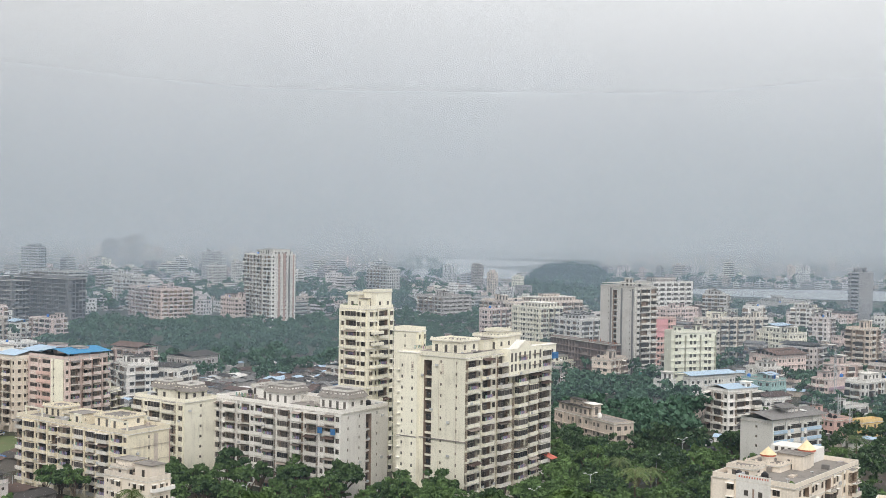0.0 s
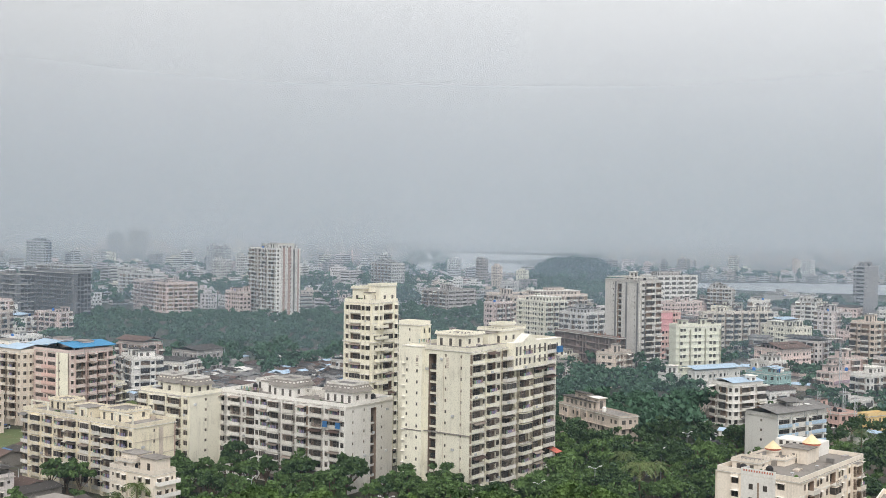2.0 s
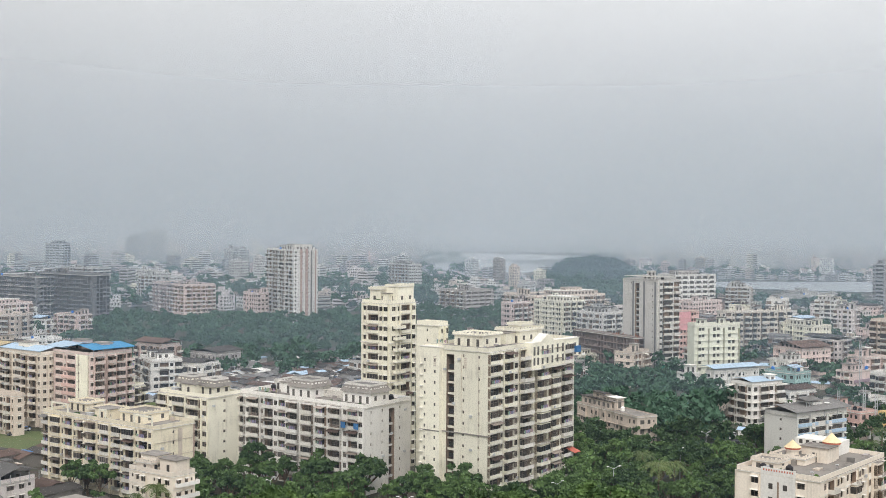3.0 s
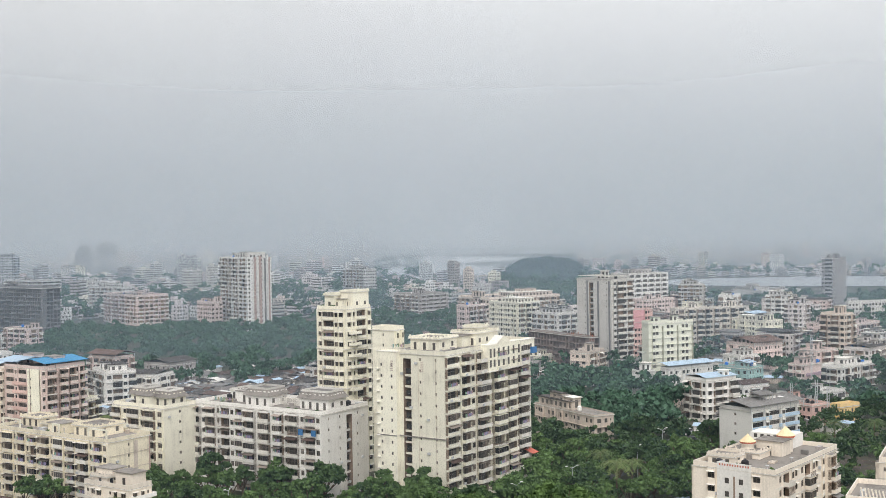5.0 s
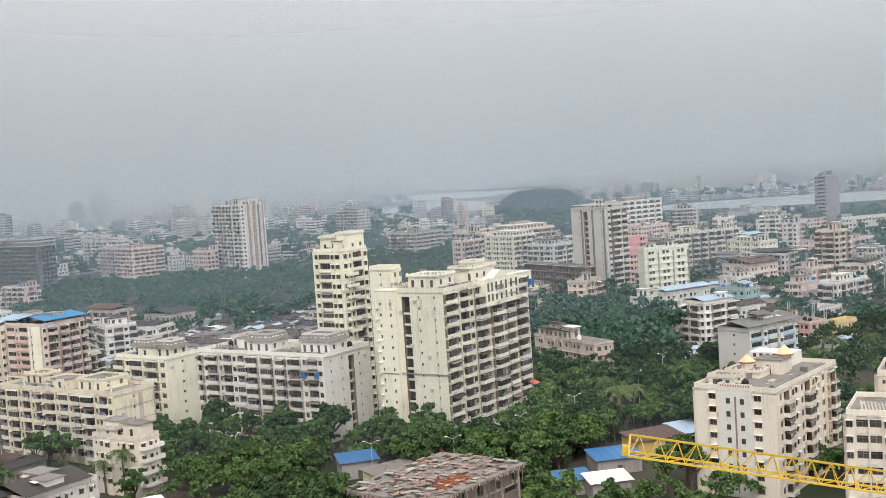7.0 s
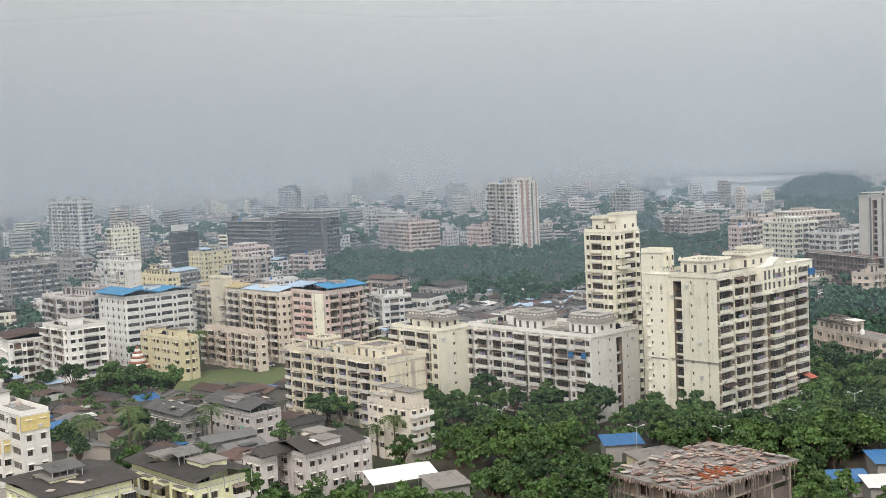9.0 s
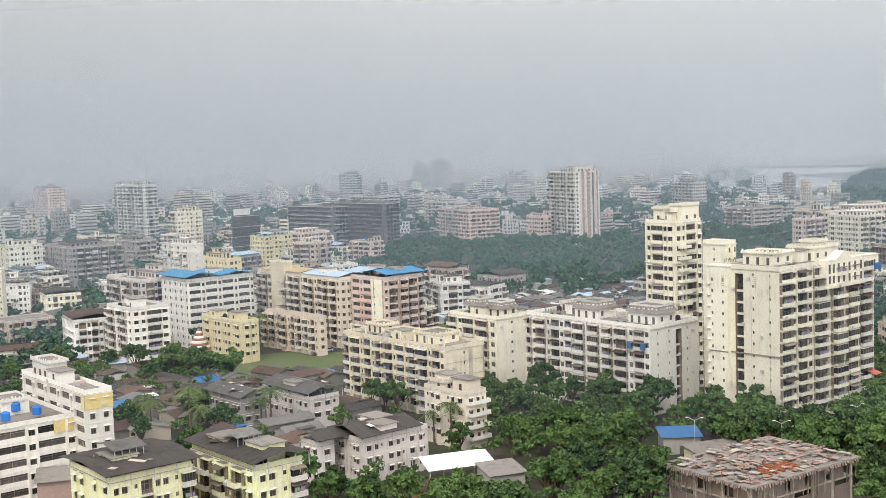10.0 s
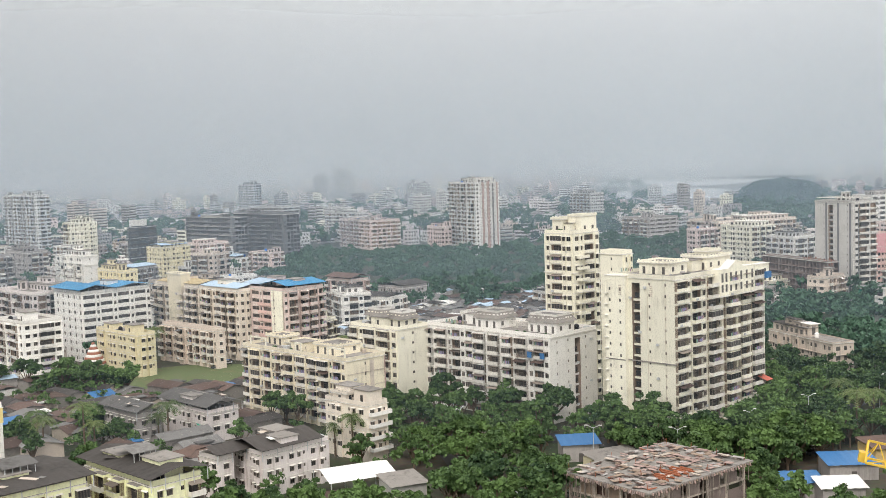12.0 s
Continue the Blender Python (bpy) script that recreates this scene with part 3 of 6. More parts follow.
def far_roof(b, lu, lv, h, paint, parapet, clutter):
    """Flat roof with its parapet; on it a set-back top floor, stair heads and tanks."""
    s = Shell()
    s.box(-0.3, lu + 0.3, -0.3, lv + 0.3, h, h + 0.22, TRIM)
    s.m[1] = s.slot(SLAB)
    z = h + 0.22
    if parapet:
        s.frame_ring(0.0, lu, 0.0, lv, 0.16, z, z + RNG.choice((0.4, 0.8, 1.1)), paint, SLAB)
    part("roof", s, b, "stained flat concrete roof")
    if not clutter or min(lu, lv) < 5:
        return
    s = Shell()

    def room(x0, x1, y0, y1, z0, t):
        s.box(x0, x1, y0, y1, z0, z0 + t, paint)
        s.box(x0 - 0.5, x1 + 0.5, y0 - 0.5, y1 + 0.5, z0 + t, z0 + t + 0.2, RNG.choice((SLAB, SLAB, TRIM, ROOFDARK)))
        for i in range(max(1, int((x1 - x0) / 2.8))):
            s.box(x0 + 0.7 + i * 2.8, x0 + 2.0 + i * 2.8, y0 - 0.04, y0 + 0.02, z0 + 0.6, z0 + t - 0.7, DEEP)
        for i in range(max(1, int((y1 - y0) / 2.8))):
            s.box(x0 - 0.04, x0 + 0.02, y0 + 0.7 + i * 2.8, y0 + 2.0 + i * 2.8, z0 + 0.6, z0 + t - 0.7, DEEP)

    if RNG.random() < 0.55 and min(lu, lv) > 8:
        u, v = RNG.uniform(0.45, 0.7) * lu, RNG.uniform(0.45, 0.7) * lv
        x0, y0 = RNG.uniform(0.5, lu - u - 0.5), RNG.uniform(0.5, lv - v - 0.5)
        room(x0, x0 + u, y0, y0 + v, z, 2.8)
        if RNG.random() < 0.6:
            room(x0 + u * 0.3, x0 + u * 0.7, y0 + v * 0.3, y0 + v * 0.7, z + 3.0, RNG.uniform(1.6, 2.6))
    for i in range(RNG.randint(1, 1 + int(max(lu, lv) / 11))):
        u, v = RNG.uniform(2.2, 4.0), RNG.uniform(2.4, 5.0)
        x0, y0 = RNG.uniform(0.3, max(0.4, lu - u)), RNG.uniform(0.3, max(0.4, lv - v))
        room(x0, x0 + u, y0, y0 + v, z, RNG.uniform(2.2, 4.4))
    for i in range(RNG.randint(1, 3)):
        s.ring([(0.7, z), (0.78, z + 0.2), (0.76, z + 1.3), (0.3, z + 1.7)], 8, RNG.choice((TANK, TANK, TANKBLUE, WHITE)), RNG.uniform(1, lu - 1), RNG.uniform(1, lv - 1))
    part("top_floor", s, b, "set-back rooms and water tanks on the roof")


def block(x, y, az, lu, lv, h, paint, right, left, detail, label, sh=3.0, parapet=1.0, clutter=True, name="apartment_building", group=""):
    """A flat-roofed building whose near corner is at x, y; lu along its right-hand front, lv along its left-hand one."""
    b = thing(name, x, y, 0, 90 - az, label, "building", group)
    s, parts = Shell(), []
    facade(s, parts, (0, 0), (1, 0), (0, -1), bays(right, lu), h, sh, paint, detail)
    facade(s, parts, (0, lv), (0, -1), (-1, 0), bays(left, lv)[::-1], h, sh, paint, detail)
    behind = "grid" if detail == 2 else "plain"
    facade(s, [], (lu, lv), (-1, 0), (0, 1), bays(behind, lu), h, sh, paint, 1)
    facade(s, [], (lu, 0), (0, 1), (1, 0), bays(behind, lv), h, sh, paint, 1)
    # floor bands
    n = max(1, int((h + 0.3) / sh))
    blank = ("slot", "plain", "panel", "blue", "dome_front")
    ledge = RNG.random() < 0.65
    for i in range(1, n):
        z = h - i * sh
        if detail == 2:
            if right not in blank:
                s.box(-0.07, lu, -0.07, -0.005, z - 0.1, z + 0.03, TRIM)
            if left not in blank:
                s.box(-0.07, -0.005, 0, lv, z - 0.1, z + 0.03, TRIM)
        elif ledge:
            if right not in blank:
                s.box(0.3, lu - 0.3, -0.55, -0.01, z - 0.62, z - 0.5, paint if i % 2 else TRIM)
            if left not in blank:
                s.box(-0.55, -0.01, 0.3, lv - 0.3, z - 0.62, z - 0.5, paint if i % 2 else TRIM)
    part("wall", s, b)
    if detail == 2:
        roof_parts(b, lu, lv, h, paint, parapet)
    else:
        far_roof(b, lu, lv, h, paint, parapet, clutter)
    for nm, me, at_, turn in parts:
        part(nm, me, b, "", pose(*at_, 0, 0, turn))
    if clutter and detail == 2 and lu > 5 and lv > 5:
        z = h + 0.19
        k = RNG.choice((1, 2)) if max(lu, lv) > 16 else 1
        for i in range(k):
            cx, cy = lu * RNG.uniform(0.3, 0.7), lv * ((i + 0.5) / k)
            a, c, t = min(2.4, lu * 0.3), min(3.0, lv * 0.3), RNG.uniform(2.6, 3.6)
            q = Shell()
            q.box(cx - a, cx + a, cy - c, cy + c, z, z + t, paint)
            q.box(cx - a - 0.35, cx + a + 0.35, cy - c - 0.35, cy + c + 0.35, z + t, z + t + 0.18, SLAB)
            q.box(cx - a - 0.02, cx - a + 0.02, cy - 0.5, cy + 0.5, z, z + 2.1, DEEP)
            part("stair_head", q, b)
        if detail == 2:
            for i in range(RNG.randint(5, 9)):
                cx, cy = RNG.uniform(1, lu - 1), RNG.uniform(1, lv - 1)
                a, c = RNG.uniform(0.3, 1.4), RNG.uniform(0.3, 0.9)
                q = Shell()
                q.box(cx - a, cx + a, cy - c, cy + c, z, z + RNG.uniform(0.3, 1.3), RNG.choice((SLAB, GREYW, STAINED, ROOFGREY, STEEL)))
                part("vent_box", q, b)
            for i in range(RNG.randint(1, 3)):
                cx, cy = RNG.uniform(1.5, lu - 1.5), RNG.uniform(1.5, lv - 1.5)
                q = Shell()
                q.ring([(0.0, z), (0.75, z), (0.8, z + 0.2), (0.78, z + 1.3), (0.5, z + 1.55), (0.25, z + 1.7)], 12, TANK, cx, cy)
                part("water_tank", q, b, "round plastic water tank")
    return b


def sheet_roof(b, x0, x1, y0, y1, z, rise, mat, label, along_x=True, posts=True):
    """A corrugated sheet roof with two slopes on thin posts over a flat roof."""
    s = Shell()

    def at_(u, v, z_):
        return (u, v, z_) if along_x else (v, u, z_)

    u0, u1, v0, v1 = (x0, x1, y0, y1) if along_x else (y0, y1, x0, x1)
    vm, n = (v0 + v1) / 2, max(2, int((u1 - u0) / 0.9))
    for i in range(n):
        a, c, la, lc = u0 + (u1 - u0) * i / n, u0 + (u1 - u0) * (i + 1) / n, 0.07 * (i % 2), 0.07 * ((i + 1) % 2)
        for va, vb in ((v0, vm), (v1, vm)):
            s.face([at_(a, va, z + la), at_(c, va, z + lc), at_(c, vb, z + rise + lc), at_(a, vb, z + rise + la)], mat)
            s.face([at_(a, va, z + la - 0.12), at_(c, va, z + lc - 0.12), at_(c, va, z + lc), at_(a, va, z + la)], mat)
    r = part("sheet_roof", s.mesh("sheet_roof", weld=True), b, label)
    if posts:
        for i in range(5):
            q = Shell()
            px = x0 + 0.5 + (x1 - x0 - 1) * i / 4
            q.box(px - 0.06, px + 0.06, y0 + 0.4, y0 + 0.52, z - 2.4, z, STEEL)
            part("post", q, r)


block_a = block(6.5, 305.4, 35, 45.0, 21.4, 41.6, CREAM, "deep", "slot", 2, "tall cream apartment block with stacked balconies above the trees", sh=3.02)
tower = block(-22.4, 352.0, 35, 12.3, 11.3, 51.0, CREAM, "tower", "tower", 2, "slender cream residential tower with a penthouse crown", sh=3.0)
white_block = block(-27.4, 319.4, 35, 21.0, 48.8, 24.2, WHITE, "slot", "piers", 2, "white eight-storey apartment block with arched loggias and mansard roof rooms", sh=3.0)
wing_block = block(-74.1, 335.0, 35, 12.5, 21.5, 24.3, CREAM, "plain", "piers", 2, "cream apartment wing beside the white block", sh=3.0)
cream_block = block(-83.1, 308.6, 35, 14.5, 49.0, 19.6, BUFF, "panel", "piers", 2, "cream stained apartment block with arched roof frames", sh=3.0)
annex = block(-69.7, 276.5, 35, 7.0, 16.2, 14.0, PEACH, "window", "window", 2, "low pale peach annex with wide balconies", sh=3.0)
pink_block = block(-134.7, 413.5, 35, 19.2, 29.0, 27.4, PALEPINK, "loggia", "strip", 2, "pale pink apartment block with blue sheet roof", sh=3.0)
tan_block = block(-154.7, 420.7, 35, 12.0, 60.0, 26.6, PEACH, "window", "loggia", 2, "long beige apartment row with blue roof sheets", sh=3.0)
white_blue_roof = block(-217.1, 416.2, 35, 29.8, 23.0, 26.7, WHITE, "strip", "fins", 2, "white apartment block under a bright blue sheet roof", sh=3.0)
old_block = block(-243.0, 425.1, 35, 20.0, 32.5, 25.7, PINKW, "balcony", "loggia", 1, "weathered grey apartment block behind the white one", sh=3.0)
white_five = block(-217.1, 371.8, 35, 15.0, 20.2, 21.6, WHITE, "bay", "balcony", 2, "white apartment block with corner balconies", sh=3.0)
yellow_low = block(-180.3, 385.3, 35, 7.2, 29.8, 15.1, YELLOWC, "window", "window", 2, "low cream-yellow house with tiled canopies", sh=3.2)
tan_small = block(-157.1, 402.1, 35, 3.8, 37.2, 14.0, BEIGE, "window", "balcony", 2, "small beige apartment block beside the green field", sh=3.0)
dome_block = block(72.8, 236.9, 40, 35.2, 18.5, 23.2, PEACH, "oriel", "dome_front", 2, "peach apartment block with two small yellow domes", sh=2.85)
complex_front = block(134.7, 179.2, 28, 16.0, 65.0, 24.2, PEACH, "window", "arched", 2, "wide peach apartment complex with arched balconies", sh=2.95)
complex_back = block(147.9, 194.1, 28, 14.0, 66.0, 28.0, PEACH, "window", "window", 2, "upper peach apartment wing with small yellow domes", sh=2.95)
sheet_roof_block = block(101.1, 352.7, 55, 23.8, 12.2, 17.6, WHITE, "strip", "plain", 2, "white block with pale blue bands and a sheet roof", sh=3.0)
rainbow_block = block(180.4, 378.6, 65, 48.5, 19.5, 13.0, YELLOWC, "balcony", "blue", 2, "yellow and blue apartment block with long balconies", sh=3.0)
lime_front = block(-106.8, 173.0, 35, 15.5, 17.2, 20.1, LIME, "limew", "window", 2, "pale lime apartment block with a dark sheet roof", sh=3.0)
lime_back = block(-86.1, 187.1, 35, 9.8, 23.8, 19.2, LIME, "limew", "loggia", 2, "pale lime apartment block with a dark sheet roof", sh=3.0)
white_accent = block(-135.8, 212.3, 35, 6.0, 36.0, 26.5, WHITE, "balcony", "strip", 2, "bright white apartment block with yellow and blue accents", sh=3.1)
pink_white = block(-85.9, 244.6, 35, 18.8, 11.8, 9.6, PINKW, "window", "window", 2, "stained pale pink-white block under a dark sheet roof", sh=2.9)
grey_white = block(-95.5, 242.2, 35, 4.0, 7.8, 9.0, PINKW, "window", "window", 2, "grey stained block behind the lime building", sh=2.9)
grey_low = block(-118.0, 293.2, 35, 9.8, 23.0, 8.0, PINKW, "window", "window", 2, "weathered grey low block with a wide sheet roof", sh=2.9)
grey_low_b = block(-134.9, 285.9, 35, 7.2, 18.2, 8.4, GREYW, "window", "window", 2, "weathered grey low block with a wide sheet roof", sh=2.9)
far_tower = block(-126.2, 853.7, 55, 20.0, 46.2, 56.1, WHITE, "fins", "balcony", 1, "tall white residential tower far off in the haze", sh=3.0)
grey_tower = block(97.4, 585.5, 55, 15.2, 25.5, 47.7, WHITEF, "balcony", "slot", 1, "tall grey and white tower with dark stripes", sh=3.0)
office = block(173.4, 953.3, 60, 43.0, 23.2, 35.5, WHITEF, "strip", "plain", 1, "white office block with dark ribbon windows", sh=3.9)
green_block = block(104.1, 525.1, 70, 23.8, 6.0, 30.5, PALEGREEN, "vert", "plain", 1, "pale green apartment block with tall window strips", sh=3.0)
cream_long = block(151.2, 682.9, 72, 47.0, 5.2, 25.5, PEACH, "balcony", "window", 1, "cream apartment row with many small windows", sh=3.2)
mid_long = block(43.8, 758.7, 60, 60.0, 34.0, 28.8, BEIGE, "loggia", "balcony", 1, "beige apartment row behind the trees", sh=3.1)
teal_block = block(138.1, 484.4, 50, 11.0, 15.0, 14.2, TEAL, "window", "window", 1, "teal and white apartment block", sh=3.0)
blue_white = block(107.9, 501.5, 60, 26.5, 4.8, 12.5, WHITE, "window", "plain", 1, "white block with a pale blue sheet roof", sh=3.0)
white_slim = block(96.7, 500.3, 60, 6.5, 7.5, 11.5, WHITE, "window", "plain", 1, "slim white block among the trees", sh=3.0)
pink_slab = block(114.8, 620.7, 60, 13.8, 3.2, 30.2, PINK, "window", "plain", 1, "pink apartment block with a red stripe", sh=3.1)
bare_frame_a = block(-299.0, 803.6, 35, 14.0, 60.0, 36.8, DARKC, "bare", "bare", 1, "bare dark concrete building frame under construction", sh=3.1)
bare_frame_b = block(-268.4, 831.0, 35, 15.0, 63.2, 37.2, DARKC, "bare", "bare", 1, "bare dark concrete building frame under construction", sh=3.1)
pink_tiered = block(-239.7, 712.8, 35, 11.0, 22.8, 17.8, PALEPINK, "balcony", "balcony", 1, "pale pink tiered apartment block", sh=3.0)
yellow_mid = block(-309.9, 703.2, 35, 22.0, 18.0, 23.2, YELLOWC, "window", "window", 1, "cream-yellow apartment block with a blue roof", sh=3.0)
pink_mid = block(-298.1, 738.2, 35, 23.5, 14.2, 22.2, PALEPINK, "balcony", "balcony", 1, "pale pink apartment block with long balconies", sh=3.0)
tall_grey = block(-494.1, 878.7, 35, 11.5, 56.8, 54.7, WHITE, "balcony", "balcony", 1, "tall pale grey apartment tower with ring balconies", sh=3.1)
cream_slab = block(-418.0, 584.0, 35, 20.0, 16.0, 28.5, CREAM, "window", "window", 1, "cream apartment slab with plain end wall", sh=3.2)
grey_slab = block(-384.0, 596.0, 35, 30.0, 42.0, 26.0, GREYW, "loggia", "window", 1, "weathered grey apartment slab", sh=3.1)
cream_mid = block(-409.5, 773.7, 35, 21.0, 11.8, 36.8, CREAM, "window", "balcony", 1, "cream apartment tower in light haze", sh=3.1)
white_mid = block(-292.2, 562.3, 35, 9.2, 29.8, 29.6, WHITE, "plain", "window", 1, "white apartment block with blank end wall", sh=3.1)
glass_office = block(-369.4, 783.8, 30, 24.0, 2.2, 32.2, DARKGLASS, "strip", "strip", 1, "dark glass office with a white roof", sh=3.6)
peach_mid = block(-231.2, 952.3, 50, 28.2, 62.0, 24.0, PALEPINK, "loggia", "balcony", 1, "peach apartment row far off", sh=3.2)
white_far = block(-290.7, 1077.7, 50, 11.2, 37.2, 30.8, WHITEF, "strip", "grid", 1, "white apartment block far off", sh=3.2)
small_house = block(-156.1, 871.2, 50, 9.8, 21.5, 22.6, PALEPINK, "grid", "grid", 1, "pale pink block below the far tower", sh=3.2)
lone_tower = block(352.5, 979.5, 50, 22.0, 10.2, 45.2, GREYW, "plain", "strip", 1, "lone grey tower beside the lake", sh=3.2)
white_row_far = block(331.3, 887.4, 75, 62.2, 3.8, 13.8, WHITEF, "grid", "plain", 1, "long white building below the green ridge", sh=3.4)
pale_mid_r = block(267.3, 530.8, 60, 20.0, 14.0, 21.0, PALEPINK, "balcony", "balcony", 1, "pale apartment row with orange accents", sh=3.0)
white_mid_r = block(297.2, 525.6, 70, 46.2, 8.8, 20.8, WHITE, "balcony", "window", 1, "white apartment block with terraces", sh=3.0)
beige_r = block(230.1, 448.6, 60, 21.5, 5.2, 18.9, BEIGE, "window", "window", 1, "beige apartment block with terraces", sh=3.0)
yellow_r = block(221.3, 418.2, 65, 21.5, 8.0, 18.8, YELLOWC, "window", "window", 1, "yellow apartment block with terraces", sh=3.0)
purple_w = block(170.0, 507.8, 50, 13.8, 8.5, 12.4, PALEPINK, "plain", "balcony", 1, "pale pink block with violet balcony screens", sh=3.0)
white_r1 = block(177.9, 485.3, 50, 25.2, 9.2, 13.8, WHITE, "balcony", "balcony", 1, "white apartment block with grey balconies", sh=3.0)
dark_roof_r = block(166.0, 571.5, 60, 19.8, 19.2, 14.8, PALEPINK, "window", "window", 1, "pale block under a dark tiled roof", sh=3.0)
cream_r = block(201.7, 672.6, 60, 14.8, 29.2, 18.1, CREAM, "window", "window", 1, "cream low apartment row", sh=3.0)
pink_house = block(144.2, 423.6, 60, 9.0, 13.0, 7.7, PINK, "window", "window", 1, "low pink terrace house", sh=3.0)
yellow_house = block(154.9, 424.5, 60, 10.8, 4.8, 6.9, AMBER, "window", "window", 1, "low amber house beside the pink one", sh=3.0)
ruin = block(58.5, 390.1, 62, 8.2, 36.2, 10.9, STAINED, "window", "window", 1, "stained old house half hidden among trees", sh=3.2)
white_hat = block(41.6, 1366.2, 50, 9.0, 12.0, 35.2, GREYW, "grid", "grid", 1, "white tower far off by the river", sh=3.2)
twin_far_a = block(-560.3, 1951.2, 50, 16.0, 34.2, 51.6, WHITEF, "grid", "grid", 1, "pale towers fading into the haze", sh=3.2)
twin_far_b = block(-548.4, 2049.0, 50, 21.5, 41.8, 59.0, WHITEF, "grid", "grid", 1, "pale towers fading into the haze", sh=3.2)
far_c = block(-516.4, 1462.9, 50, 12.2, 39.2, 43.1, WHITEF, "grid", "grid", 1, "pale tower far off in the haze", sh=3.2)
far_d = block(-280.7, 1463.4, 50, 8.0, 48.8, 43.8, WHITEF, "grid", "grid", 1, "pale tower far off in the haze", sh=3.2)
far_e = block(-799.8, 1200.5, 35, 20.5, 50.0, 47.0, PALEPINK, "grid", "grid", 1, "pale tower far off in the haze", sh=3.2)
link_block = block(-7.6, 336.8, 35, 5.0, 7.8, 45.8, CREAM, "plain", "plain", 1, "plain cream stair block between tower and apartment block", sh=3.0, clutter=False)
pink_row_r = block(-135.7, 518.5, 35, 10.0, 17.5, 19.8, PALEPINK, "balcony", "balcony", 1, "pale pink apartment row under a brown roof", sh=3.0, clutter=False)
grey_hall = block(-121.2, 563.1, 35, 17.0, 18.2, 11.0, GREYW, "window", "window", 1, "grey low hall with a dark sheet roof", sh=3.0, clutter=False)
bare_frame_c = block(83.2, 568.7, 60, 6.0, 51.2, 20.5, SCAFFOLD, "bare", "bare", 1, "bare concrete frame under construction topped with rusty rods", sh=3.2, clutter=False)
mid_left_a = block(-390.9, 679.4, 35, 15.0, 30.0, 23.0, GREYW, "balcony", "window", 1, "pale apartment block in the hazy quarter", sh=3.1)
cream_left = block(-401.9, 565.4, 35, 23.0, 22.0, 14.5, GREYW, "window", "strip", 1, "grey apartment row with a blue sheet roof", sh=3.0)
pale_right = block(320.1, 1078.6, 65, 51.5, 39.2, 12.7, WHITEF, "grid", "plain", 1, "long low white hall beside the lake", sh=3.6)
cream_right_b = block(297.0, 931.4, 60, 19.5, 16.8, 14.7, CREAM, "grid", "grid", 1, "small cream block below the lake", sh=3.2)
pale_right_c = block(246.5, 700.6, 60, 34.8, 13.8, 14.2, PALEPINK, "balcony", "window", 1, "pale apartment row among trees", sh=3.0)
RIGHT_ROWS = [(252, 512, 7, 7, 12, AMBER), (288, 548, 15, 12, 20, WHITE), (206, 446, 13, 9, 13, WHITE), (192, 440, 9, 8, 9, WHITEF), (244, 470, 14, 12, 17, BEIGE), (262, 488, 10, 12, 19, CREAM), (222, 500, 13, 13, 15, DARKC), (158, 452, 12, 8, 8, WHITE), (186, 540, 14, 10, 15, PALEPINK), (150, 540, 12, 11, 13, WHITEF)]
for x, y, w, d, h, paint in RIGHT_ROWS:
    block(x, y, 60, w, d, h, paint, "balcony", "window", 1, "weathered terraced apartment block near the pale rows", group="terraced blocks beside the trees")
extra_a = block(27.8, 682.7, 45, 16.5, 8.2, 29.5, PALEPINK, "balcony", "window", 1, "pale pink apartment block behind the trees", sh=3.0)
extra_b = block(78.6, 660.6, 50, 15.2, 20.2, 25.3, WHITEF, "balcony", "balcony", 1, "white apartment row behind the trees", sh=3.0)
extra_c = block(59.8, 706.3, 50, 19.8, 25.0, 29.1, CREAM, "loggia", "window", 1, "cream apartment row behind the trees", sh=3.0)
extra_d = block(168.1, 853.6, 50, 33.2, 16.0, 20.2, PALEPINK, "grid", "grid", 1, "pale pink block in front of the office", sh=3.2)
extra_e = block(238.7, 598.9, 50, 22, 16, 14.0, WHITEF, "balcony", "window", 1, "white terraced apartment row", sh=3.0)
extra_f = block(255.9, 672.2, 50, 26, 18, 15.5, PALEPINK, "balcony", "window", 1, "pale pink apartment row with red roof edges", sh=3.0)
extra_g = block(1.4, 931.0, 45, 31.5, 31.5, 22.4, GREYW, "strip", "balcony", 1, "grey low apartment block behind the wood", sh=3.1)
extra_h = block(-57.4, 1205.2, 50, 16.5, 34.8, 34.3, WHITEF, "grid", "balcony", 1, "white block far off in the haze", sh=3.2)
extra_i = block(-290.8, 562.3, 35, 7.5, 33.0, 25.0, WHITE, "plain", "loggia", 1, "white apartment block with blank end wall", sh=3.0)
extra_j = block(-256.3, 534.7, 35, 8.2, 25.2, 23.8, YELLOWC, "window", "window", 1, "low yellow apartment block with a dark roof", sh=3.0)
extra_k = block(-266.0, 1045.8, 35, 12.5, 45.8, 27.0, WHITEF, "grid", "balcony", 1, "white block far off in the haze", sh=3.2)
extra_l = block(-394.2, 1221.2, 35, 23.8, 64.5, 27.0, WHITEF, "strip", "balcony", 1, "white block far off in the haze", sh=3.2)
extra_m = block(-484.7, 1389.0, 35, 10.5, 34.8, 49.8, WHITEF, "balcony", "grid", 1, "pale tower far off in the haze", sh=3.2)
extra_n = block(-266.0, 1345.8, 35, 20.5, 11.5, 31.7, WHITEF, "grid", "grid", 1, "pale tower far off in the haze", sh=3.2)



